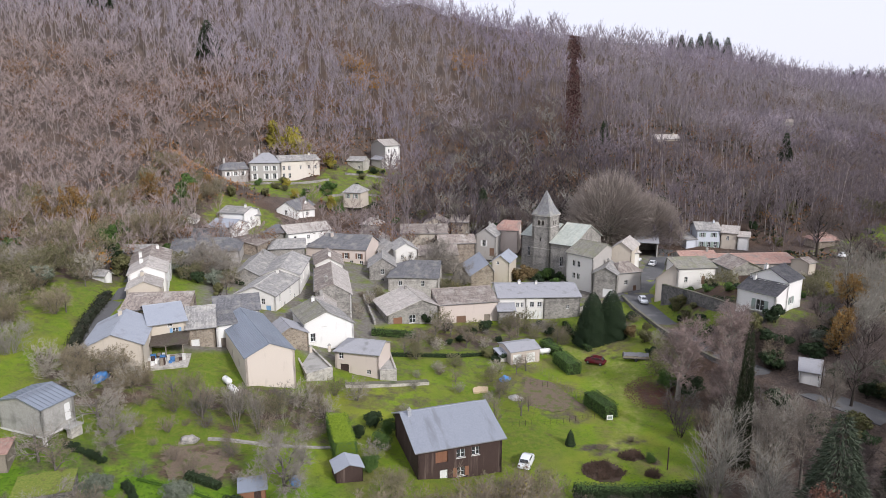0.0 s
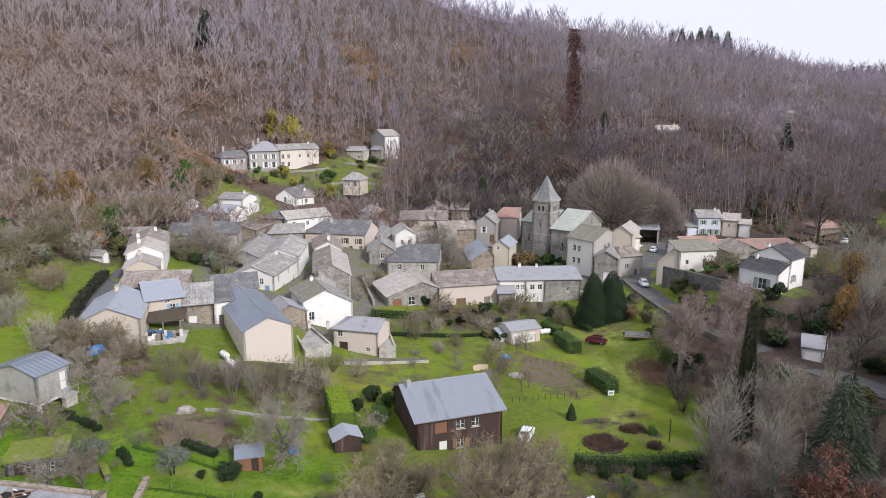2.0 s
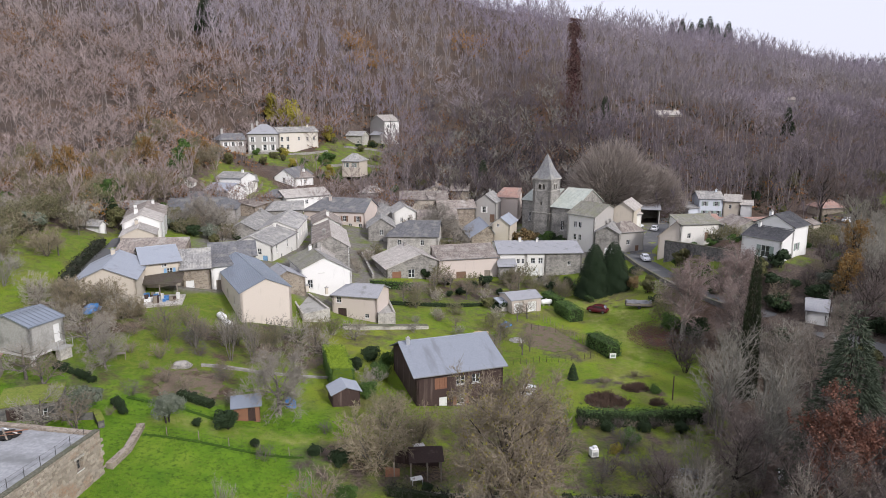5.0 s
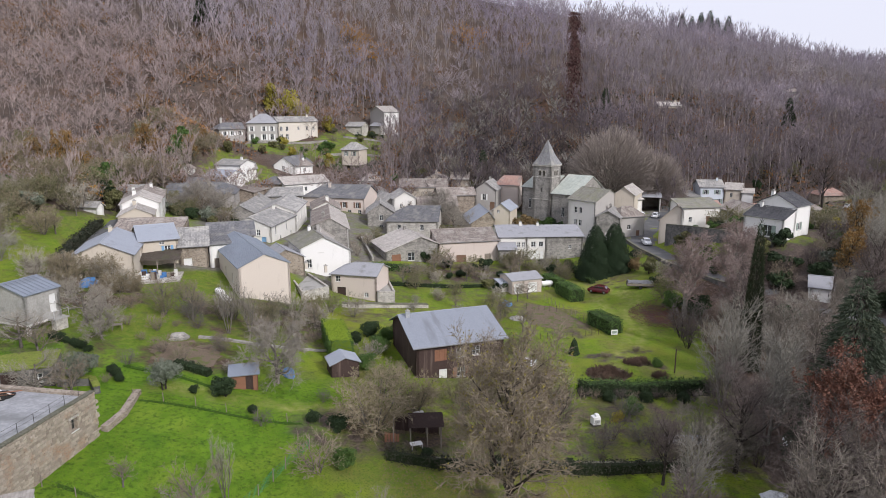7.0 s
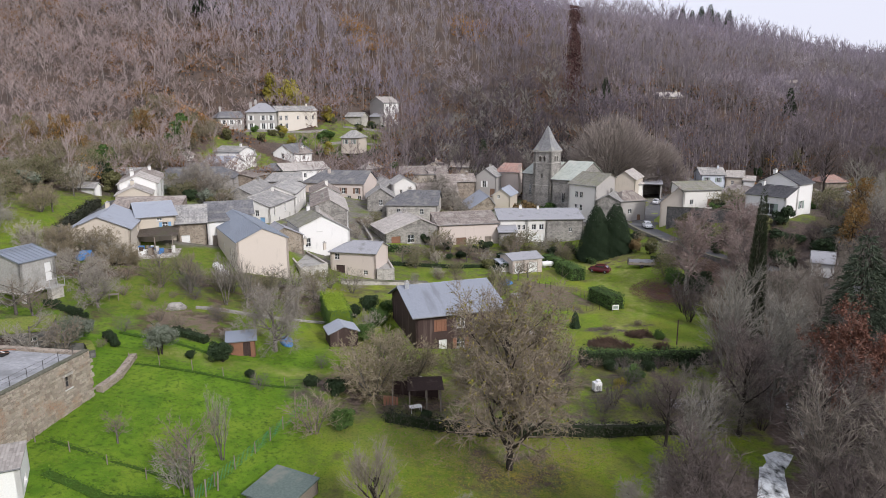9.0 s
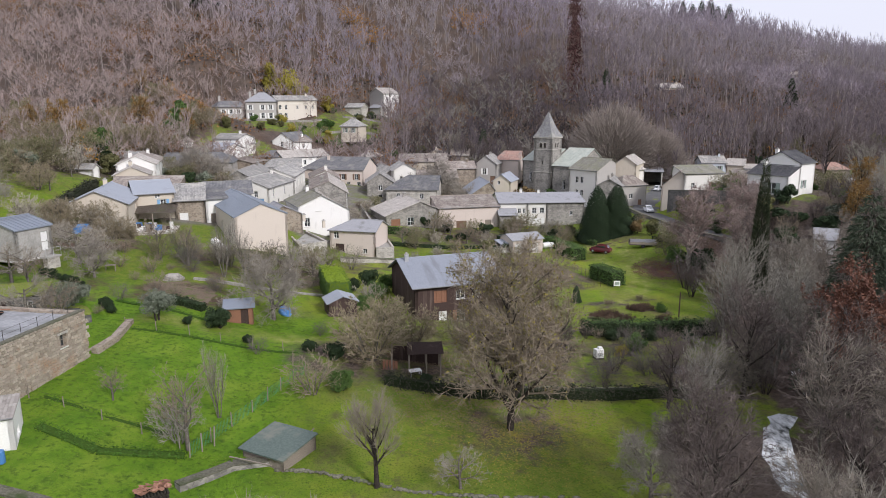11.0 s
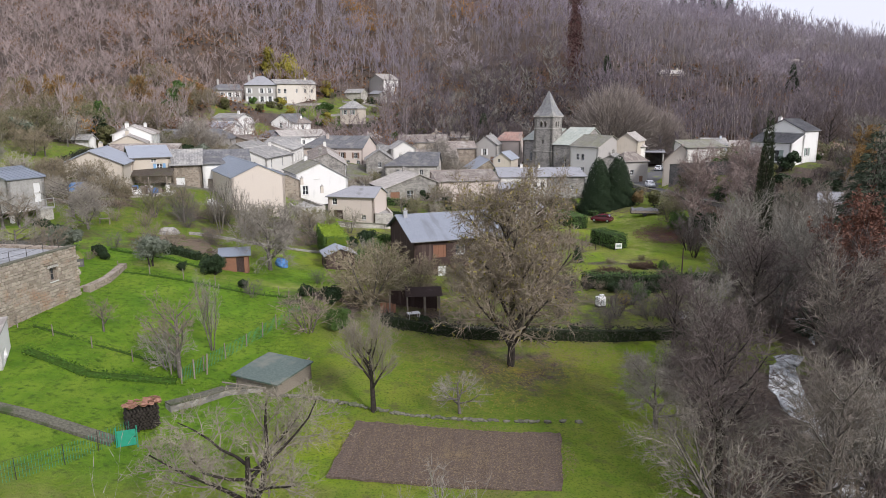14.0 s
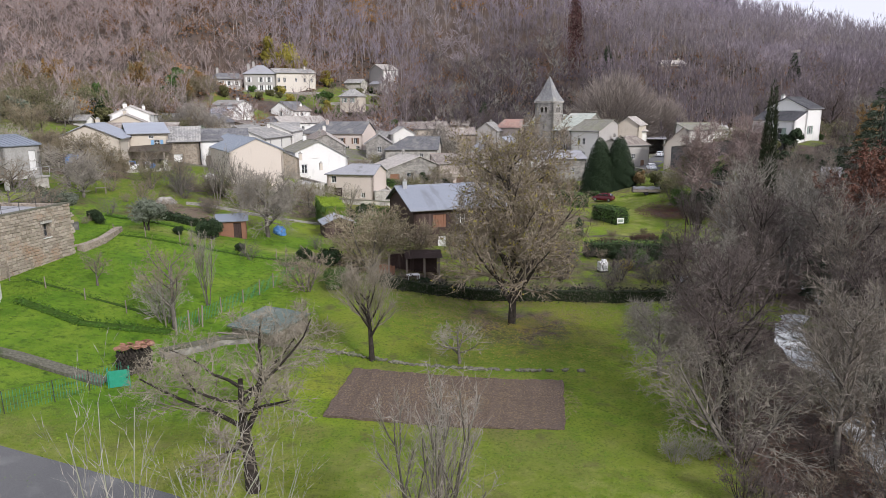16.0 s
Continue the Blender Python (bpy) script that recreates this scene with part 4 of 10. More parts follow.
house("narrow stone house with a brown roof", (2.6, 211.0), (8.0, 210.4), 7.0, 6.5, 11.6, 13.2, "stone_brown", "roof_brown")
house("stone barn with a brown tiled roof", (-1.0, 187.0), (9.2, 188.4), 8.0, 3.6, 9.6, 11.2, "stone_brown", "roof_brown")
house("tiled row with a sinking roof", (-6.5, 181.0), (4.0, 182.0), 9.0, 3.2, 7.6, 9.4, "stone_brown", "roof_brown")
house("long row of tiled roofs along the lane", (-16.0, 178.0), (-9.8, 180.6), 15.0, 4.4, 8.6, 10.6, "plaster_grey", "roof_grey", "y", roof2="roof_pale")
house("tiled house higher up the lane", (-22.2, 193.0), (-15.6, 195.6), 14.0, 7.0, 9.6, 11.6, "plaster_grey", "roof_brown", "y", roof2="roof_pale")
house("small white gabled house", (-12.8, 175.6), (-7.0, 177.0), 8.0, 4.0, 10.3, 12.0, "plaster_ivory", "roof_grey", "y", openings=windows("f", 3.6, 0.7, 1.2, (2.0, 4.0)))
house("stone gabled house by the yard", (-18.6, 164.6), (-12.0, 165.2), 9.0, 2.8, 8.4, 10.6, "stone_grey", "roof_grey", "y", openings=windows("f", 3.6, 0.9, 1.3, (3.4,)) + windows("f", 1.0, 0.9, 1.5, (3.4,)))
house("small tiled hut in the trees", (-25.5, 205.5), (-20.0, 204.0), 6.0, 9.0, 11.8, 13.4, "stone_pale", "roof_pale", hips=(2, 2))
# church quarter
house("stone church nave with pale green-grey tiles", (29.7, 182.6), (35.2, 178.4), 18.0, 1.6, 10.8, 14.9, "stone_grey", "roof_church", ridge_at=0.57, name="church_nave", category="church", group="",
      openings=[("f", "win", 3.5, 3.0, 0.9, 2.6)])
house("stone church choir with a pale roof", (22.6, 189.4), (29.4, 184.2), 13.0, 1.6, 11.8, 14.6, "stone_grey", "roof_church", ridge_at=0.6, name="church_choir", category="church", group="", openings=[("f", "win", 2.4, 4.4, 0.7, 2.6)])
house("white and grey house below the church", (32.0, 169.8), (37.4, 163.4), 11.0, 1.6, 11.1, 13.6, "plaster_ivory", "roof_moss", walls={"r": "plaster_grey"},
      openings=windows("f", 6.2, 0.9, 1.5, (2.4, 3.9)) + windows("f", 3.0, 0.9, 1.5, (2.4, 3.9)) + windows("r", 4.5, 0.8, 1.2, (5,)))
house("stone house with a white garage door", (37.0, 160.4), (42.2, 158.2), 8.0, 2.0, 8.0, 9.5, "stone_grey", "roof_grey", "y", openings=[("f", "door", 3.6, 0.1, 2.4, 2.2, WH)])
house("pale house with a light gable", (43.0, 168.4), (47.6, 166.0), 9.0, 2.2, 12.4, 14.2, "plaster_beige", "roof_pale", "y", openings=windows("f", 5, 0.8, 1.3, (2.4,)))
house("cream house beside the square", (47.8, 169.0), (51.0, 170.6), 8.0, 2.4, 10.8, 12.4, "plaster_ivory", "roof_pale", openings=windows("f", 4, 0.8, 1.3, (1.6,)))
house("small porch house with brown roof", (43.0, 160.6), (49.4, 162.6), 6.0, 2.2, 7.9, 9.8, "plaster_grey", "roof_brown", hips=(2, 2), openings=[("f", "win", 2.5, 2.4, 1.0, 1.2), ("f", "door", 5, 0, 1.0, 2.1)])
house("open-fronted concrete garage by the square", (58.0, 199.2), (64.4, 197.4), 10.0, 2.6, 7.4, 7.8, "concrete", "roof_fibre", ridge_at=1.0, faces="rbl", name="open_garage", category="garage", group="")
house("blue-white house with grey shutters", (81.3, 211.9), (88.6, 211.2), 8.5, 2.6, 8.8, 10.6, "plaster_blue", "roof_grey", openings=windows("f", 3.9, 1.0, 1.4, (1.8, 5.3), GG) + windows("f", 0.6, 1.0, 1.8, (1.8, 4.0, 6.0), GG))
house("beige house joined to the blue one", (88.7, 211.0), (93.0, 208.8), 8.0, 2.6, 8.2, 9.8, "plaster_beige", "roof_pale", openings=windows("f", 3.2, 0.8, 1.3, (2,)))
house("small white annexe with pale tiles", (93.0, 208.4), (96.0, 207.0), 6.0, 2.6, 7.4, 8.4, "plaster_white", "roof_pale")
house("low lean-to of the blue house", (77.6, 210.6), (81.2, 211.4), 6.0, 2.6, 5.9, 7.0, "plaster_blue", "roof_grey", ridge_at=1.0)
house("long cream house with a tiled roof edge", (54.0, 149.8), (63.0, 151.2), 6.0, 7.2, 11.7, 13.0, "plaster_ivory", "roof_moss", ridge_at=0.9, openings=[("f", "win", 2.0, 1.2, 0.8, 1.2), ("f", "door", 6.3, 0.5, 1.0, 2.0, BR)])
house("ochre gabled house on the corner", (50.0, 153.2), (54.0, 150.2), 9.0, 3.0, (8.4, 11.2), 12.2, "plaster_cream", "roof_brown", "y", ridge_at=0.8)
house("house with a broad orange roof", (76.0, 176.0), (97.0, 178.0), 12.0, 2.6, 6.2, 7.4, "stone_grey", "roof_orange", ridge_at=0.6)
house("low stone shed with an orange tiled roof", (65.0, 178.0), (75.0, 179.0), 7.0, 3.0, 7.4, 8.6, "stone_grey", "roof_orange")
house("open barn with brown tiles", (70.5, 159.6), (78.5, 160.6), 9.0, 4.4, 9.0, 10.8, "stone_grey", "roof_brown", "y", openings=[("f", "door", 4, 0.4, 4.5, 2.6, "wood_dark")])
house("ruined stone house by the road", (95.0, 170.0), (97.6, 171.4), 5.0, 3.4, 8.0, 8.8, "plaster_beige", "roof_brown")
house("faded house across the meadow", (114.0, 200.0), (121.0, 201.0), 7.0, 3.0, 7.6, 9.4, "stone_brown", "roof_orange", hips=(2, 2))
# the white house on its terrace
house("cream-white modern house with dark slate roof", (64.4, 121.2), (68.8, 124.6), 7.5, 10.6, 16.3, 18.2, "plaster_white", "roof_black", over=0.25, openings=[("f", "win", 1.6, 1.2, 1.0, 1.4, GG)], chimneys=[(1.0, 5.0, 1.0, 0.7)])
house("low wing of the cream-white house", (61.0, 118.6), (64.3, 121.1), 7.5, 10.6, 14.3, 15.8, "plaster_white", "roof_black", "y", ridge_at=1.0, over=0.2, openings=[("l", "win", 4.6, 0.3, 1.6, 2.1, GG)])
house("little white house by the lower road", (58.9, 104.2), (61.7, 102.8), 5.0, 3.4, 6.0, 7.2, "plaster_white", "roof_fibre", openings=[("f", "win", 3, 1.0, 0.8, 1.0)])
# above the village
house("grey manor house with a hipped slate roof", (-66.2, 231.4), (-56.0, 233.2), 10.0, 22.2, 28.4, 31.2, "plaster_grey", "roof_fibre", hips=(4, 4), name="manor_house",
      openings=windows("f", 3.4, 1.0, 1.6, (1.6, 5.6, 8.2), WH) + windows("f", 0.5, 1.1, 1.9, (1.6, 5.6, 8.2), WH), chimneys=[(1.5, 2.6, 1.6, 0.8), (3, 4.8, 1.2, 0.8)])
house("long pale wing of the manor", (-55.9, 233.2), (-43.8, 240.0), 9.0, 22.2, 28.7, 30.2, "plaster_worn", "roof_grey", name="manor_wing",
      openings=windows("f", 3.4, 0.9, 1.5, (1.0, 3.0)) + windows("f", 0.6, 0.9, 1.7, (1.0, 3.0)) + windows("f", 3.6, 0.7, 1.2, (7, 10, 12.4)))
house("low wing of the manor with dormers", (-73.6, 224.8), (-66.4, 229.6), 8.0, 22.0, 26.6, 28.4, "plaster_grey", "roof_slate", hips=(2, 0), name="manor_annexe",
      openings=windows("f", 2.4, 1.0, 1.4, (2, 4.5, 7), WH), chimneys=[(2, 4, 1.6, 0.7)])
house("tall white house with a pink tiled roof", (-23.2, 271.7), (-17.6, 276.6), 9.5, 21.6, 31.4, 33.6, "plaster_white", "roof_pale", walls={"l": "plaster_grey"},
      openings=windows("f", 7.0, 0.8, 1.4, (2, 5)) + windows("f", 3.8, 1.3, 1.3, (3,)) + windows("f", 0.8, 0.8, 1.3, (2, 5)))
house("grey lean-to against the tall house", (-29.0, 274.0), (-24.6, 270.8), 5.0, 21.6, 26.0, 28.2, "plaster_grey", "roof_fibre", ridge_at=1.0)
house("stone shed with a pale roof", (-37.4, 264.6), (-31.0, 262.4), 6.0, 21.8, 26.2, 27.6, "stone_pale", "roof_grey", openings=windows("f", 1.4, 0.8, 1.0, (5,)))
house("ivy-grown cottage with a hipped roof", (-32.0, 215.0), (-26.4, 213.4), 7.0, 16.6, 20.6, 22.6, "plaster_beige", "roof_grey", hips=(2, 2), openings=windows("f", 2.0, 0.8, 1.4, (1.6, 4.2), GG))
house("remote pale house in the woods", (89.0, 283.0), (99.0, 284.0), 8.0, 29.0, 33.4, 35.0, "plaster_beige", "roof_pale")
house("remote stone house in the woods", (154.0, 309.0), (160.0, 310.0), 6.0, 36.0, 39.4, 40.6, "stone_grey", "roof_brown")
house("little field hut with a tiled roof", (-71.0, 183.0), (-68.2, 182.8), 3.0, 15.8, 17.6, 18.4, "plaster_ivory", "roof_brown", "y", name="field_hut", category="hut", group="")
house("small white shed with a grey roof", (-71.4, 131.6), (-67.6, 130.4), 1.8, 13.2, 15.2, 15.9, "plaster_white", "roof_grey", name="field_shed", category="shed", group="")
house("grey roofed shed behind the white row", (-72.0, 148.0), (-66.0, 148.6), 5.0, 14.0, 16.0, 17.0, "stone_grey", "roof_grey", name="field_shed", category="shed", group="")


surface("edge_stone", (0.10, 0.10, 0.075), (0.19, 0.18, 0.14), (0.06, 0.085, 0.03), fine=6, rough=0.95, bump=0.4, vary=0.2)

# ---- roads, walls and the church tower ----


def strip(name, line, half, material, label, category, lift=0.06, kind="structure", edge=0.0):
    """A ribbon of paving along a centre line, with a little thickness."""
    pts = []
    for (x0, y0, z0), (x1, y1, z1) in zip(line, line[1:]):
        n_ = max(2, int(math.hypot(x1 - x0, y1 - y0) / 1.5))
        pts += [(x0 + (x1 - x0) * k / n_, y0 + (y1 - y0) * k / n_, z0 + (z1 - z0) * k / n_) for k in range(n_)]
    pts.append(line[-1])
    rows = []
    for i, p in enumerate(pts):
        a, b_ = pts[max(i - 1, 0)], pts[min(i + 1, len(pts) - 1)]
        d = Vector((b_[0] - a[0], b_[1] - a[1], 0)).normalized()
        s = Vector((d.y, -d.x, 0))
        w = half * (1 + edge * noise.noise(Vector((i * 0.7, 3, 0))))
        rows.append((Vector(p) - s * w, Vector(p) + s * w))
    bm = bmesh.new()
    top = [[bm.verts.new(q + Vector((0, 0, lift))) for q in r] for r in rows]
    low = [[bm.verts.new(q + Vector((0, 0, -0.25))) for q in r] for r in rows]
    for i in range(len(rows) - 1):
        bm.faces.new((top[i][0], top[i][1], top[i + 1][1], top[i + 1][0]))
        for k in (0, 1):
            bm.faces.new((top[i][k], low[i][k], low[i + 1][k], top[i + 1][k]))
    bmesh.ops.recalc_face_normals(bm, faces=bm.faces)
    return tagged(part(name, bm, material, None), label, category, kind=kind)


def on_ground(pts, dz=0.0):
    return tuple((x, y, float(height(x, y)) + dz) for x, y in pts)


strip("road", MAIN_ROAD, 2.6, "asphalt", "grey asphalt village road climbing past the church", "road")
strip("lane", LANE, 1.3, "asphalt", "narrow dark lane beside the white row", "road")
strip("square", ((41.5, 157.0, 2.65), (47, 158.5, 2.7), (51, 161, 2.8)), 3.6, "asphalt", "asphalt square in front of the houses", "road", lift=0.075)


def garden_wall(label, line, thick, z_top, material="stone_grey", coping=None, down=1.2, name="garden_wall", kind="", uneven=0.06):
    """A wall along points (x, y), its top at z_top(x, y) or a number, its foot in the ground."""
    bm, cm = bmesh.new(), bmesh.new()
    for (x0, y0), (x1, y1) in zip(line, line[1:]):
        n_ = max(2, int(math.hypot(x1 - x0, y1 - y0) / 1.2))
        d = Vector((x1 - x0, y1 - y0, 0)).normalized()
        s = Vector((d.y, -d.x, 0)) * thick / 2
        prev, prevc = None, None
        for k in range(n_ + 1):
            x, y = x0 + (x1 - x0) * k / n_, y0 + (y1 - y0) * k / n_
            zt = (z_top(x, y) if callable(z_top) else z_top) + uneven * noise.noise(Vector((x * 1.3, y * 1.3, 7)))
            zb = float(height(x, y)) - down
            p = Vector((x, y, 0))
            ring = [bm.verts.new(p - s + Vector((0, 0, zb))), bm.verts.new(p - s + Vector((0, 0, zt))), bm.verts.new(p + s + Vector((0, 0, zt))), bm.verts.new(p + s + Vector((0, 0, zb)))]
            s2 = s * (1 + 0.12 / thick)
            rc = [cm.verts.new(p - s2 + Vector((0, 0, zt + 0.004))), cm.verts.new(p - s2 + Vector((0, 0, zt + 0.1))), cm.verts.new(p + s2 + Vector((0, 0, zt + 0.1))), cm.verts.new(p + s2 + Vector((0, 0, zt + 0.004)))]
            if prev:
                for i in range(3):
                    bm.faces.new((prev[i], prev[i + 1], ring[i + 1], ring[i]))
                    cm.faces.new((prevc[i], prevc[i + 1], rc[i + 1], rc[i]))
                cm.faces.new((prevc[3], prevc[0], rc[0], rc[3]))
            else:
                bm.faces.new(ring)
                cm.faces.new(rc)
            prev, prevc = ring, rc
        bm.faces.new(prev[::-1])
        cm.faces.new(prevc[::-1])
    for b_ in (bm, cm):
        bmesh.ops.recalc_face_normals(b_, faces=b_.faces)
    w = tagged(part(name, bm, material, None), label, "wall", kind=kind)
    if coping:
        part("coping", cm, coping, w)
    else:
        cm.free()
    return w


garden_wall("stone parapet with a pale coping along the road", [(43.4, 157.0), (43.4, 146.0), (44.4, 133.0), (45.6, 124.0), (48.6, 114.5), (53.0, 107.0)], 0.45, lambda x, y: float(np.interp(y, [107, 124, 146, 157], [4.3, 4.1, 3.5, 3.2])), "stone_dark", "edge_stone", down=3.0)
garden_wall("pale wall along the square", [(31.2, 148.4), (36.0, 152.5), (43.2, 156.6)], 0.4, 2.9, "stone_pale", "edge_stone", down=2.0)
garden_wall("dark retaining wall at the back of the lawn", [(-5.6, 60.2), (4.0, 59.8), (14.0, 60.2), (24.0, 61.0)], 0.6, lambda x, y: 1.0 - 0.045 * (x + 5.6), "stone_dark", "edge_stone", down=1.5)
garden_wall("mossy retaining wall below the cream-white house", [(50.6, 149.6), (53.4, 140.0), (55.0, 131.0), (57.6, 124.0), (59.6, 118.8)], 0.6, lambda x, y: float(np.interp(y, [118, 131, 140, 150], [10.8, 10.2, 9.2, 8.0])), "stone_dark", "edge_stone", down=4.0)
garden_wall("low pale garden wall of weathered stone", [(-16.4, 105.6), (-9.4, 107.6), (-2.6, 110.8)], 0.9, lambda x, y: float(height(x, y)) + 0.55, "stone_pale", "edge_stone")
garden_wall("low mossy dry-stone wall beside the meadow", [(-31.6, 58.0), (-31.2, 61.0), (-31.8, 65.6)], 0.7, lambda x, y: float(height(x, y)) + 0.5, "stone_brown")
garden_wall("low dry-stone wall by the old plot", [(-31.0, 81.4), (-24.0, 82.6), (-14.4, 85.4)], 0.45, lambda x, y: float(height(x, y)) + 0.25, "stone_grey")
garden_wall("dry-stone wall under the green-roofed shed", [(-18.0, 41.4), (-15.2, 44.6), (-12.0, 45.6)], 0.7, lambda x, y: float(height(x, y)) + 0.4, "stone_grey", "edge_stone")
garden_wall("yard wall in front of the stone barn", [(-14.6, 137.4), (-18.6, 152.0)], 0.4, lambda x, y: float(height(x, y)) + 1.0, "stone_grey")
garden_wall("terrace wall before the manor", [(-72.0, 219.0), (-60.0, 222.0), (-48.0, 229.0), (-40.0, 236.0)], 0.5, lambda x, y: float(height(x, y)) + 0.7, "stone_grey")
garden_wall("dry-stone terrace on the slope", [(-38.0, 222.0), (-30.0, 226.0), (-18.0, 230.0)], 0.5, lambda x, y: float(height(x, y)) + 0.6, "stone_grey")
garden_wall("dry-stone terrace higher on the slope", [(-36.0, 248.0), (-26.0, 252.0), (-14.0, 256.0)], 0.5, lambda x, y: float(height(x, y)) + 0.6, "stone_grey")


def church_tower():
    A, S, base, top, apex = (25.0, 185.9), 5.5, 1.2, 18.3, 24.9
    home = thing("church_tower", pose(A[0], A[1], base, 0, 0, -38), "square stone bell tower with a pointed slate spire", "tower")
    h = top - base
    for k, (px, py) in enumerate(((0, 0), (S, 0), (S, S), (0, S))):
        ang = 90 * k
        ops = [(S / 2 - 0.62, h - 2.9, 0.75, 1.5), (S / 2 + 0.62, h - 2.9, 0.75, 1.5), (S / 2, h - 7.4, 0.5, 1.0)]
        w = part("wall", wall_bm(S, [(0, h), (S, h)], ops, 0.7), "stone_grey", home)
        w.matrix_basis = pose(px, py, 0, 0, 0, ang)
        for x, z, ww, hh in ops[:2]:
            bm = bmesh.new()
            for j in range(5):
                vs = [bm.verts.new(p) for p in ((x - ww / 2, 0.25, z + 0.1 + j * 0.29), (x + ww / 2, 0.25, z + 0.1 + j * 0.29), (x + ww / 2, 0.5, z + 0.3 + j * 0.29), (x - ww / 2, 0.5, z + 0.3 + j * 0.29))]
                f = bm.faces.new(vs)
            r = bmesh.ops.solidify(bm, geom=bm.faces[:], thickness=0.03)
            lv = part("louvre", bm, "wood_grey", home)
            lv.matrix_basis = pose(px, py, 0, 0, 0, ang)
            am = bmesh.new()
            tube(am, [(x + 0.42 * math.cos(a), -0.03, z + hh - 0.42 + 0.42 * math.sin(a)) for a in np.linspace(0.05, math.pi - 0.05, 9)], 0.09, 5)
            ar = part("arch", am, "stone_pale", home)
            ar.matrix_basis = pose(px, py, 0, 0, 0, ang)
    for z, o, t in ((h - 3.4, 0.1, 0.16), (h - 0.35, 0.22, 0.35), (h - 9.5, 0.1, 0.18)):
        part("string_course", boxes((-o, S + o, -o, 0, z, z + t), (-o, S + o, S, S + o, z, z + t), (-o, 0, 0, S, z, z + t), (S, S + o, 0, S, z, z + t)), "stone_pale", home)
    c = S / 2
    for k in range(4):
        rot = Matrix.Rotation(math.radians(90 * k), 4, "Z")

        def fn(u, v, rot=rot):
            # flared towards the eaves
            o = c + 0.22
            w = o * (v ** 1.0) * (1 - 0.16 * math.sin(math.pi * v)) + 0.02
            p = rot @ Vector(((2 * u - 1) * w, -w, h + (apex - top) * (1 - v)))
            return (p.x + c, p.y + c, p.z)
        part("roof_slope", roof_slope(fn, 6, 9, 0.06, 900 + k), "roof_spire", home)
    cross = boxes((c - 0.03, c + 0.03, c - 0.03, c + 0.03, apex - base, apex - base + 1.0), (c - 0.28, c + 0.28, c - 0.03, c + 0.03, apex - base + 0.6, apex - base + 0.66))
    part("cross", cross, "iron", home)


church_tower()


surface("flat_roof", (0.27, 0.275, 0.29), (0.36, 0.365, 0.38), (0.20, 0.205, 0.21), big=0.35, fine=3, rough=0.8, bump=0.15, stain=(0.45, 0.65))


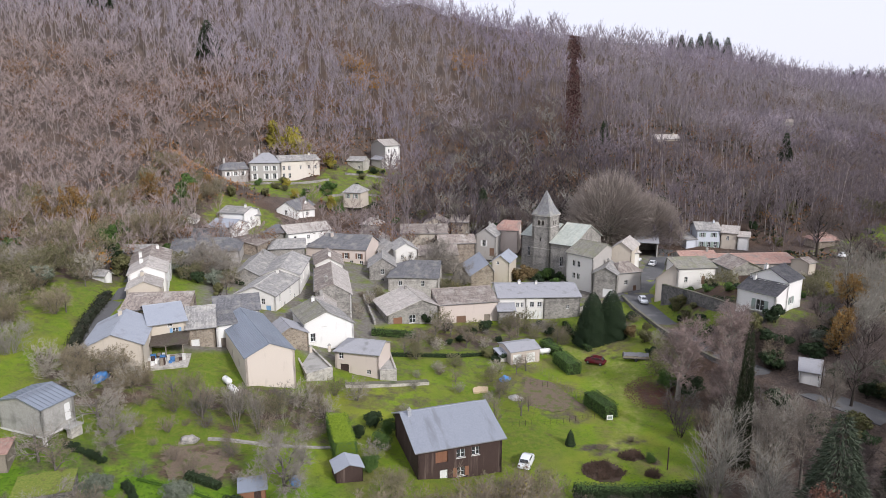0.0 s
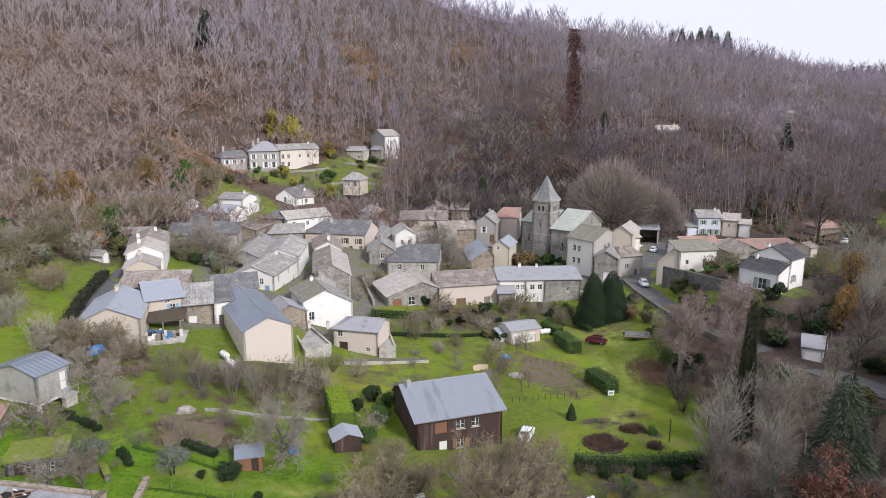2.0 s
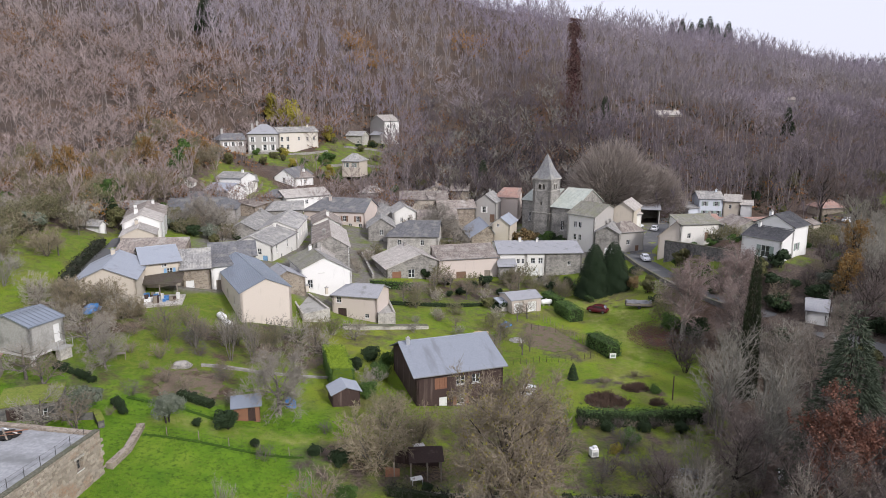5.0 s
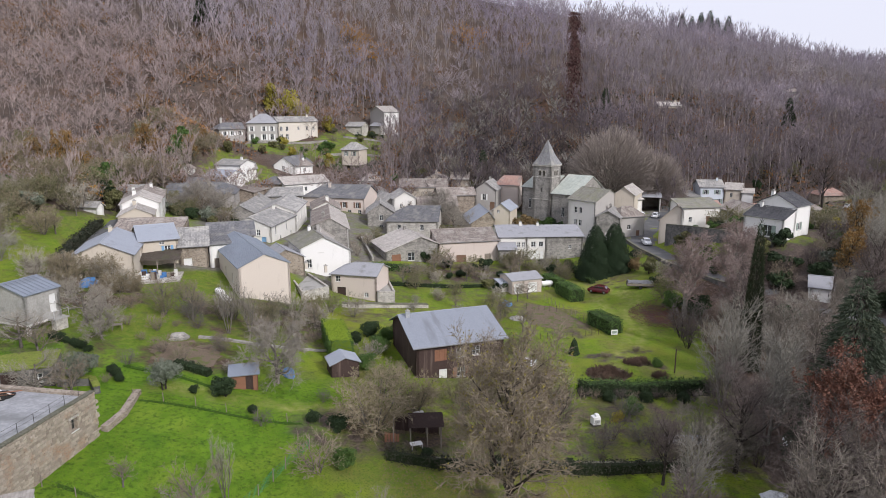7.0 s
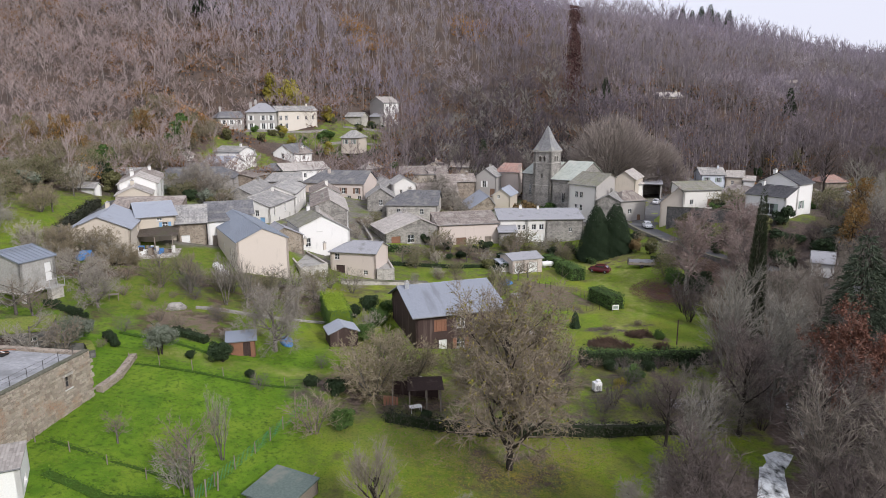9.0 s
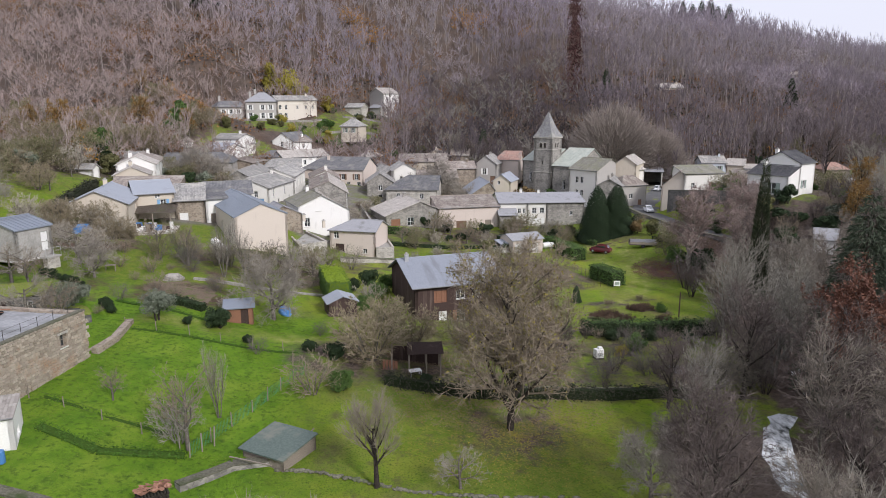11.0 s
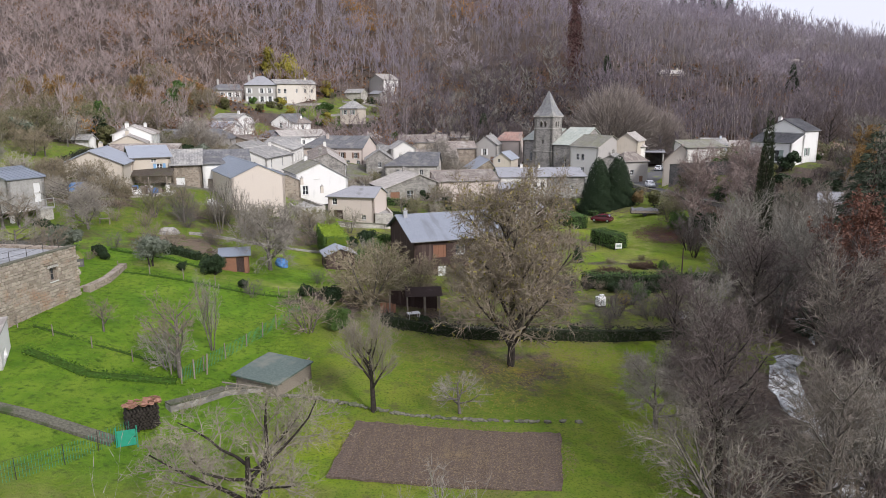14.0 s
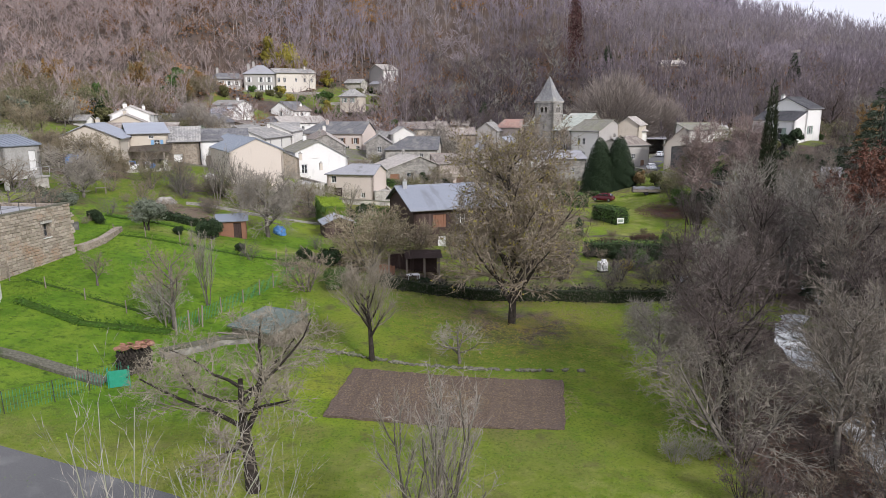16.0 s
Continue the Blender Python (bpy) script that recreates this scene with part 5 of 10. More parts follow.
def stone_building():
    """The old stone building with a flat grey roof; its near wall shows every stone."""
    c0, c1 = Vector((-34.6, 41.4)), Vector((-31.7, 57.2))
    L = (c1 - c0).length
    yaw = math.degrees(math.atan2(c1.y - c0.y, c1.x - c0.x))
    base, top = 2.4, 9.15
    h = top - base
    home = thing("stone_building", pose(c0.x, c0.y, base, 0, 0, yaw), "old rubble-stone building with a flat grey roof", "building")
    ops = [(13.2, 4.4, 0.8, 1.15)]
    part("wall", wall_bm(L, [(0, h), (L, h)], ops, 0.6), "stone_brown", home)
    D = 15.0
    for key, (px, py), ang, ln in (("wall", (L, 0), 90, D), ("wall", (L, D), 180, L), ("wall", (0, D), 270, D)):
        w = part(key, wall_bm(ln, [(0, h), (ln, h)], [], 0.6), "stone_brown", home)
        w.matrix_basis = pose(px, py, 0, 0, 0, ang)
    add_window(home, pose(13.2, 0, 4.4), 0.8, 1.15, "wood_grey", depth=0.3)
    part("lintel", boxes((12.6, 13.8, -0.06, 0.2, 5.55, 5.75)), "stone_pale", home)
    part("roof", boxes((0.35, L - 0.35, 0.35, D - 0.3, h - 0.5, h - 0.22)), "flat_roof", home)
    part("parapet", boxes((-0.03, L + 0.03, -0.04, 0.5, h, h + 0.14)), "edge_stone", home)
    rng = random.Random(3)
    # railing along the edge
    for k in range(9):
        x = 1.0 + k * 1.75
        bm = bmesh.new()
        tube(bm, [(x, 0.75, h - 0.25), (x, 0.75, h + 0.85)], 0.025, 5)
        part("rail_post", bm, "iron", home)
    for z in (0.45, 0.82):
        bm = bmesh.new()
        tube(bm, [(1.0 + k * 1.75, 0.75, h + z + rng.uniform(-0.05, 0.05)) for k in range(9)], 0.012, 4)
        part("rail", bm, "iron", home)
    # the stones of the near wall
    shapes = []
    for k in range(10):
        bm = bmesh.new()
        box(bm, -0.5, 0.5, -1, 0, -0.5, 0.5)
        for v in bm.verts:
            if v.co.y < -0.5:
                v.co.x *= rng.uniform(0.8, 0.93)
                v.co.z *= rng.uniform(0.78, 0.93)
            v.co += Vector((rng.uniform(-0.06, 0.06), 0, rng.uniform(-0.08, 0.08)))
        me = bpy.data.meshes.new("stone")
        bm.to_mesh(me)
        bm.free()
        me.materials.append(MATS["stone_piece"])
        shapes.append(me)
    rest_v, rest_f = [], []
    count, z = 0, 1.9
    while z < h - 0.15:
        rh = rng.uniform(0.17, 0.32)
        x = 4.0 + rng.uniform(0, 0.4)
        while x < L - 0.1:
            w = rng.uniform(0.22, 0.62)
            if not (12.5 < x + w / 2 < 13.9 and 4.2 < z + rh / 2 < 5.8):
                m4 = pose(x + w / 2, 0.0, z + rh / 2, 0, rng.uniform(-7, 7), 0) @ Matrix.Diagonal((w - 0.04, rng.uniform(0.03, 0.12), rh - 0.035, 1))
                if x > 7.2 and count < 300:
                    ob = new("stone", rng.choice(shapes))
                    ob.parent = home
                    ob.matrix_basis = m4
                    count += 1
                else:
                    src = rng.choice(shapes)
                    off = len(rest_v)
                    rest_v += [m4 @ v.co for v in src.vertices]
                    rest_f += [[off + i for i in p.vertices] for p in src.polygons]
            x += w
        z += rh
    me = bpy.data.meshes.new("stone_rest")
    me.from_pydata([tuple(v) for v in rest_v], [], rest_f)
    link_mesh("stone_rest", me, "stone_rest", home)["kind"] = "stuff"
    return home


def stone_piece(name, joined):
    """Rubble stones, each of its own tone, with rusty stains."""
    m = MATS[name] = bpy.data.materials.new(name)
    n, l, b = nodes_of(m)
    tone = n.new("ShaderNodeNewGeometry").outputs["Random Per Island"] if joined else n.new("ShaderNodeObjectInfo").outputs["Random"]
    col = ramp_mix(n, l, tone, (0.22, 0.18, 0.14), (0.46, 0.40, 0.33))
    v = coords(n, False)
    col = ramp_mix(n, l, noise_fac(n, l, v, 0.45, 0.52, 0.66), col, (0.34, 0.21, 0.13))
    col = ramp_mix(n, l, noise_fac(n, l, v, 9, 0.4, 0.7), col, (0.30, 0.27, 0.22))
    l.new(col, b.inputs["Base Color"])
    b.inputs["Roughness"].default_value = 0.95
    add_bump(n, l, b, noise_fac(n, l, v, 9, 0.3, 0.7), 0.5, 0.03)


stone_piece("stone_piece", False)
stone_piece("stone_rest", True)
stone_building()
house("whitewashed outhouse with a flat pale roof", (-36.5, 39.4), (-29.4, 42.6), 3.6, 2.2, 6.0, 6.3, "plaster_white", "roof_pale", ridge_at=1.0, over=0.08, openings=[("r", "win", 1.4, 1.9, 1.0, 0.6)], name="outhouse", category="outhouse", group="")


# ---- trees and shrubs ----
surface("bark_grey", (0.10, 0.088, 0.078), (0.18, 0.16, 0.14), (0.22, 0.225, 0.17), fine=5, big=1.5, rough=0.95, bump=0.5, local=True)
surface("bark_dark", (0.028, 0.023, 0.020), (0.055, 0.046, 0.040), (0.09, 0.09, 0.07), fine=5, big=1.5, rough=0.95, bump=0.5, local=True)
surface("bark_pale", (0.20, 0.19, 0.165), (0.29, 0.275, 0.24), (0.15, 0.155, 0.115), fine=5, big=1.5, rough=0.95, bump=0.4, local=True)
surface("bark_whip", (0.27, 0.28, 0.20), (0.37, 0.37, 0.29), fine=5, rough=0.95, bump=0.3, local=True)
surface("bark_white", (0.30, 0.285, 0.25), (0.42, 0.40, 0.36), fine=5, rough=0.95, bump=0.3, local=True)
for nm, c in (("twig_brown", (0.26, 0.215, 0.165)), ("twig_purple", (0.135, 0.11, 0.102)), ("twig_grey", (0.32, 0.29, 0.25)), ("twig_pale", (0.30, 0.28, 0.24)), ("twig_olive", (0.26, 0.235, 0.155)), ("twig_dome", (0.325, 0.28, 0.25)), ("twig_mound", (0.28, 0.235, 0.165)), ("twig_rust", (0.19, 0.085, 0.06)), ("twig_white", (0.36, 0.34, 0.30)), ("twig_lichen", (0.30, 0.265, 0.21)), ("twig_bank", (0.165, 0.15, 0.135)), ("twig_pink", (0.31, 0.24, 0.22)), ("twig_bed", (0.15, 0.10, 0.075)), ("twig_tall", (0.235, 0.205, 0.175)), ("twig_willow", (0.24, 0.215, 0.18)), ("twig_haze", (0.37, 0.335, 0.28))):
    surface(nm, c, tuple(0.7 * a for a in c), tuple(1.25 * a for a in c), fine=2, big=0.8, rough=0.95, bump=0, vary=0.12)


def leaf_material(name, c1, c2, c3, vary=0.15):
    m = MATS[name] = bpy.data.materials.new(name)
    n, l, b = nodes_of(m)
    geo = n.new("ShaderNodeNewGeometry")
    col = ramp_mix(n, l, geo.outputs["Random Per Island"], c1, c2)
    col = ramp_mix(n, l, noise_fac(n, l, geo.outputs["Position"], 0.9, 0.5, 0.7), col, c3)
    info = n.new("ShaderNodeObjectInfo")
    r = n.new("ShaderNodeMapRange")
    r.inputs["To Min"].default_value, r.inputs["To Max"].default_value = 1 - vary, 1 + vary
    l.new(info.outputs["Random"], r.inputs["Value"])
    hs = n.new("ShaderNodeHueSaturation")
    l.new(r.outputs["Result"], hs.inputs["Value"])
    l.new(col, hs.inputs["Color"])
    l.new(hs.outputs["Color"], b.inputs["Base Color"])
    b.inputs["Roughness"].default_value = 0.75
    b.inputs["Specular IOR Level"].default_value = 0.25


leaf_material("leaf_dark", (0.018, 0.034, 0.014), (0.036, 0.058, 0.022), (0.026, 0.046, 0.022))
leaf_material("leaf_thuja", (0.014, 0.028, 0.012), (0.024, 0.044, 0.017), (0.018, 0.034, 0.014), 0.05)
leaf_material("leaf_cypress", (0.026, 0.038, 0.018), (0.046, 0.058, 0.028), (0.05, 0.05, 0.03), 0.05)
leaf_material("leaf_green", (0.05, 0.10, 0.022), (0.09, 0.15, 0.035), (0.06, 0.10, 0.04))
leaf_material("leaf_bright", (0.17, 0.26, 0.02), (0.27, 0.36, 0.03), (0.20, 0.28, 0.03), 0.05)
leaf_material("leaf_yellow", (0.24, 0.21, 0.035), (0.34, 0.28, 0.05), (0.19, 0.20, 0.04))
leaf_material("leaf_orange", (0.13, 0.09, 0.042), (0.19, 0.128, 0.06), (0.11, 0.10, 0.05))
leaf_material("leaf_autumn", (0.19, 0.105, 0.03), (0.27, 0.15, 0.045), (0.15, 0.11, 0.045))
leaf_material("leaf_rust", (0.115, 0.055, 0.04), (0.165, 0.078, 0.052), (0.11, 0.065, 0.05))
leaf_material("leaf_silver", (0.12, 0.14, 0.10), (0.20, 0.22, 0.175), (0.11, 0.13, 0.09))
leaf_material("leaf_fir", (0.028, 0.044, 0.028), (0.055, 0.075, 0.05), (0.035, 0.055, 0.035))
leaf_material("leaf_cedar", (0.04, 0.056, 0.036), (0.075, 0.092, 0.06), (0.05, 0.066, 0.042))
leaf_material("leaf_olive", (0.10, 0.105, 0.045), (0.15, 0.145, 0.06), (0.11, 0.09, 0.05))


def turn_from(d, angle, az):
    """A unit vector at that angle from d."""
    ax, ay, az_ = d
    hx, hy, hz = (0, 0, 1) if abs(az_) < 0.9 else (1, 0, 0)
    ux, uy, uz = ay * hz - az_ * hy, az_ * hx - ax * hz, ax * hy - ay * hx
    k = 1 / math.sqrt(ux * ux + uy * uy + uz * uz)
    ux, uy, uz = ux * k, uy * k, uz * k
    vx, vy, vz = ay * uz - az_ * uy, az_ * ux - ax * uz, ax * uy - ay * ux
    c, s = math.cos(angle), math.sin(angle)
    p, q = math.cos(az) * s, math.sin(az) * s
    return (ax * c + ux * p + vx * q, ay * c + uy * p + vy * q, az_ * c + uz * p + vz * q)


def grow(seed, H, r0, levels, trunk=0.3, stems=1, lean=0.0, wander=0.14, lift=0.10, droop=0.0):
    """Limbs of a bare tree. levels: (children, length ratio, angle, segments) from the first limbs outward. Returns rows of p0, p1, r0, r1, level."""
    rng = random.Random(seed)
    rows = []

    def limb(p, d, length, r, level):
        nseg = 5 if level == 0 else levels[level - 1][3]
        step = length / nseg
        pts = []
        for k in range(nseg):
            f0, f1 = k / nseg, (k + 1) / nseg
            rr0, rr1 = r * (1 - 0.72 * f0), r * (1 - 0.72 * f1)
            w = wander * (0.4 if level == 0 else 1.0)
            up = lift if level < 3 else lift - droop
            d2 = (d[0] + rng.uniform(-w, w), d[1] + rng.uniform(-w, w), d[2] + rng.uniform(-w, w) + up * (0.2 if level == 0 else 1))
            k_ = 1 / math.sqrt(d2[0] ** 2 + d2[1] ** 2 + d2[2] ** 2)
            d = (d2[0] * k_, d2[1] * k_, d2[2] * k_)
            q = (p[0] + d[0] * step, p[1] + d[1] * step, p[2] + d[2] * step)
            rows.append((*p, *q, rr0, rr1, level))
            pts.append((p, q, d, rr0, f0))
            p = q
        if level < len(levels):
            n_, ratio, ang, _ = levels[level]
            start = trunk if level == 0 else 0.22
            for c in range(n_):
                f = start + (1 - start) * (c + rng.random()) / n_
                f = min(f, 0.999)
                a, b_, dd, rr, _ = pts[int(f * nseg)]
                t = f * nseg - int(f * nseg)
                o = (a[0] + (b_[0] - a[0]) * t, a[1] + (b_[1] - a[1]) * t, a[2] + (b_[2] - a[2]) * t)
                nd = turn_from(dd, math.radians(ang * rng.uniform(0.7, 1.25)), c * 2.4 + rng.uniform(-0.7, 0.7))
                limb(o, nd, length * ratio * rng.uniform(0.7, 1.15) * (1.12 - 0.55 * (f - start)), rr * 0.62, level + 1)

    for s in range(stems):
        az = s * 2.4 + rng.random()
        tilt = lean if stems == 1 else lean + 0.12
        d0 = (math.sin(tilt) * math.cos(az), math.sin(tilt) * math.sin(az), math.cos(tilt))
        limb((0.15 * math.cos(az) * (stems > 1), 0.15 * math.sin(az) * (stems > 1), -0.25), d0, H * (0.78 if levels else 1) * rng.uniform(0.85, 1.0), r0, 0)
    return np.array(rows)


def tubes(rows, sides, floor=0.0):
    """Tapered bars for rows of p0, p1, r0, r1: vertices and faces."""
    p0, p1 = rows[:, 0:3], rows[:, 3:6]
    ra, rb = np.maximum(rows[:, 6], floor), np.maximum(rows[:, 7], floor * 0.7)
    d = p1 - p0
    d = d / np.maximum(np.linalg.norm(d, axis=1, keepdims=True), 1e-9)
    h = np.where(np.abs(d[:, 2:3]) < 0.9, np.array([[0, 0, 1.0]]), np.array([[1.0, 0, 0]]))
    u = np.cross(d, h)
    u /= np.linalg.norm(u, axis=1, keepdims=True)
    v = np.cross(d, u)
    a = np.arange(sides) * 2 * np.pi / sides
    ring = np.cos(a)[None, :, None] * u[:, None, :] + np.sin(a)[None, :, None] * v[:, None, :]
    V = np.concatenate([p0[:, None, :] + ring * ra[:, None, None], p1[:, None, :] + ring * rb[:, None, None]], 1)
    n = len(rows)
    base = (np.arange(n) * 2 * sides)[:, None]
    i = np.arange(sides)[None, :]
    j = (i + 1) % sides
    F = np.stack([base + i, base + j, base + sides + j, base + sides + i], -1).reshape(-1, 4)
    return V.reshape(-1, 3), F


def ribbons(rows, floor, rng):
    """The finest twigs: one narrow blade each, turned at random."""
    p0, p1 = rows[:, 0:3], rows[:, 3:6]
    s = np.cross(p1 - p0, rng.normal(size=p0.shape))
    s /= np.maximum(np.linalg.norm(s, axis=1, keepdims=True), 1e-9)
    a, b_ = np.maximum(rows[:, 6:7], floor), np.maximum(rows[:, 7:8], floor * 0.6)
    V = np.stack([p0 - s * a * 1.35, p0 + s * a * 1.35, p1 + (p1 - p0) * 0.1], 1).reshape(-1, 3)
    return V, np.arange(len(V)).reshape(-1, 3)


def np_mesh(name, V, F, smooth_=False):
    """A mesh from arrays; all faces with the same number of corners."""
    me = bpy.data.meshes.new(name)
    k = F.shape[1]
    me.vertices.add(len(V))
    me.vertices.foreach_set("co", np.ascontiguousarray(V, np.float32).ravel())
    me.loops.add(F.size)
    me.loops.foreach_set("vertex_index", np.ascontiguousarray(F, np.int32).ravel())
    me.polygons.add(len(F))
    me.polygons.foreach_set("loop_start", np.arange(len(F), dtype=np.int32) * k)
    if smooth_:
        me.polygons.foreach_set("use_smooth", np.ones(len(F), bool))
    me.update(calc_edges=True)
    return me


def leaf_quads(P, N, size, rng, flat=0.5):
    """Small bent leaves or sprays at the points P, turned about the normals N."""
    n = len(P)
    r = rng.normal(size=(n, 3))
    nn = N * flat + r / np.linalg.norm(r, axis=1, keepdims=True) * (1 - flat)
    nn /= np.linalg.norm(nn, axis=1, keepdims=True)
    t = np.cross(nn, rng.normal(size=(n, 3)))
    t /= np.linalg.norm(t, axis=1, keepdims=True)
    s = np.cross(nn, t)
    sz = size * rng.uniform(0.6, 1.3, (n, 1))
    V = np.stack([P - t * sz * 0.5 + s * sz * 0.42, P + t * sz * 0.75 + nn * sz * 0.15, P - t * sz * 0.5 - s * sz * 0.42], 1).reshape(-1, 3)
    return V, np.arange(3 * n).reshape(n, 3)


def blob_points(rng, n, radii, lumps=9, fill=0.35, squash=0.0):
    """Points and normals on a lumpy crown of that size, centred at its middle: clumps on clumps, with gaps."""
    c = rng.normal(size=(lumps, 3))
    c /= np.linalg.norm(c, axis=1, keepdims=True)
    c *= rng.uniform(0.25, 0.8, (lumps, 1))
    w = rng.uniform(0.2, 0.5, lumps)
    k = rng.integers(0, lumps, n)
    d = rng.normal(size=(n, 3))
    d /= np.linalg.norm(d, axis=1, keepdims=True)
    rad = w[k][:, None] * (1 - fill * rng.random((n, 1)) ** 2)
    P = (c[k] + d * rad) * np.array(radii)
    return P, d


TREES = {}


def bare_tree(key, seed, H, r0, levels, bark="bark_grey", twig="twig_brown", leaves=None, leaf_count=0, leaf_size=0.12, floor=0.012, spurs=0, spur_len=0.5, **kw):
    """A template of a leafless tree: trunk with its limbs, and the twigs as crown."""
    rows = grow(seed, H, r0, levels, **kw)
    if spurs:
        r_ = np.random.default_rng(seed + 500)
        src = rows[rows[:, 8] >= min(2, len(levels) - 1)]
        src = src[r_.integers(0, len(src), spurs)]
        q = src[:, 0:3] + (src[:, 3:6] - src[:, 0:3]) * r_.random((spurs, 1))
        d = src[:, 3:6] - src[:, 0:3]
        d = d / np.linalg.norm(d, axis=1, keepdims=True) + r_.normal(size=(spurs, 3)) * 0.75
        d /= np.linalg.norm(d, axis=1, keepdims=True)
        rows = np.concatenate([rows, np.concatenate([q, q + d * spur_len * r_.uniform(0.4, 1.4, (spurs, 1)), np.full((spurs, 2), 0.0), np.full((spurs, 1), 9.0)], 1)])
    lv = rows[:, 8]
    many = kw.get("stems", 1) > 4
    V, F = tubes(rows[lv <= (0 if many else 1)], 3 if many else 5, 0.012 if many else 0.03)
    meshes = [("trunk", np_mesh("trunk", V, F, True), bark)]
    thin = rows[lv > (0 if many else 1)]
    if len(thin):
        stout = thin[:, 8] < (1 if many else 3)
        V, F = tubes(thin[stout], 3, floor)
        V2, F2 = ribbons(thin[~stout], floor, np.random.default_rng(seed))
        F = np.concatenate([F[:, [0, 1, 2]], F[:, [0, 2, 3]]])
        V, F = np.concatenate([V, V2]), np.concatenate([F, F2 + len(V)])
        meshes.append(("crown", np_mesh("crown", V, F), twig))
    if leaves:
        rng = np.random.default_rng(seed)
        tip = thin[rng.integers(0, len(thin), leaf_count)]
        P = tip[:, 0:3] + (tip[:, 3:6] - tip[:, 0:3]) * rng.random((leaf_count, 1)) + rng.normal(size=(leaf_count, 3)) * 0.1
        V, F = leaf_quads(P, np.tile([[0, 0, 1.0]], (leaf_count, 1)), leaf_size, rng, 0.2)
        meshes.append(("leaves", np_mesh("leaves", V, F), leaves))
    for _, me, mt in meshes:
        me.materials.append(MATS[mt])
    TREES[key] = meshes


def plant(key, x, y, scale, label, name="bare_tree", category="tree", group="", turn=None, z=None, sx=1.0):
    """One tree or shrub of that template, standing on the ground."""
    turn = (x * 37 + y * 17) % 360 if turn is None else turn
    z = float(height(x, y)) - (0.65 * scale if key.startswith(("bush_", "fine_")) and key != "fine_silver" else 0.1) if z is None else z
    wide, deep, tall = (0.85 + 0.55 * ((x * 7.3) % 1), 0.8 + 0.5 * ((y * 5.1) % 1), 0.75 + 0.4 * ((x * 3.7 + y) % 1)) if key.startswith("bush_") else (1, 1, 1)
    ob = thing(name, pose(x, y, z, 0, 0, turn) @ Matrix.Diagonal((scale * sx * wide, scale * sx * deep, scale * tall, 1)), label, category, group)
    for pn, me, _ in TREES[key]:
        o = new(pn, me)
        o.parent = ob
    return ob


def leafy(key, seed, radii, count, size, leaf, trunk=0.8, bark="bark_dark", lumps=16, core=True, fill=0.4):
    """A template of a bush or evergreen crown on short stems."""
    rng = np.random.default_rng(seed)
    P, N = blob_points(rng, count, radii, lumps, fill)
    P[:, 2] += radii[2] * 0.85 + trunk
    keep = P[:, 2] > 0.02
    V, F = leaf_quads(P[keep], N[keep], size, rng)
    rows = grow(seed, trunk + radii[2] * 1.6, 0.05 + 0.04 * radii[0], [(6, 0.5, 50, 2)], trunk=0.25, stems=2 if trunk < 1 else 1)
    tv, tf = tubes(rows, 5, 0.02)
    meshes = [("trunk", np_mesh("trunk", tv, tf, True), bark), ("crown", np_mesh("crown", V, F), leaf)]
    for _, me, mt in meshes:
        me.materials.append(MATS[mt])
    TREES[key] = meshes


def needle_sprays(P, az, size, rng, rise):
    """Narrow sprays of needles that point outward and sag or rise."""
    n = len(P)
    D = np.stack([np.cos(az), np.sin(az), np.full(n, rise)], -1) + rng.normal(size=(n, 3)) * 0.4
    D /= np.linalg.norm(D, axis=1, keepdims=True)
    S = np.cross(D, rng.normal(size=(n, 3)))
    S /= np.linalg.norm(S, axis=1, keepdims=True)
    ln = size * rng.uniform(1.2, 2.6, (n, 1))
    V = np.stack([P - S * size * 0.2, P + S * size * 0.2, P + D * ln], 1).reshape(-1, 3)
    return V, np.arange(3 * n).reshape(n, 3)


def cone_tree(key, seed, H, R, count, size, leaf, power=0.8, low=0.02, droop=0.35, tiers=0.55, rise=None):
    """A template of a conifer: a straight trunk and drooping sprays that thin out to the tip."""
    rng = np.random.default_rng(seed)
    f = low + (1 - low) * (1 - np.sqrt(rng.random(count)))
    lay = np.floor(f * H / 0.7) * 0.7 / H
    f = (1 - tiers) * f + tiers * (lay + 0.2 / H * rng.random(count))
    az = rng.random(count) * 2 * np.pi
    lobe = 1 + (0.16 * np.sin(az * 5 + f * 23) + 0.1 * np.sin(az * 11 + f * 51)) * (0.35 + tiers)
    rad = R * np.clip(1 - f, 0, 1) ** power * lobe * np.sqrt(rng.uniform(0.35, 1.0, count))
    P = np.stack([rad * np.cos(az), rad * np.sin(az), f * H - rad * droop * 0.4], -1)
    P[:, 2] = np.maximum(P[:, 2], 0.05)
    N = np.stack([np.cos(az), np.sin(az), np.full(count, 0.5)], -1)
    V, F = leaf_quads(P, N, size, rng, 0.6) if rise is None else needle_sprays(P, az, size, rng, rise)
    tv, tf = tubes(np.array([[0, 0, -0.2, 0, 0, H * 0.5, R * 0.09, R * 0.05, 0], [0, 0, H * 0.5, 0, 0, H * 0.97, R * 0.05, 0.02, 0]]), 6)
    meshes = [("trunk", np_mesh("trunk", tv, tf, True), "bark_dark"), ("crown", np_mesh("crown", V, F), leaf)]
    for _, me, mt in meshes:
        me.materials.append(MATS[mt])
    TREES[key] = meshes


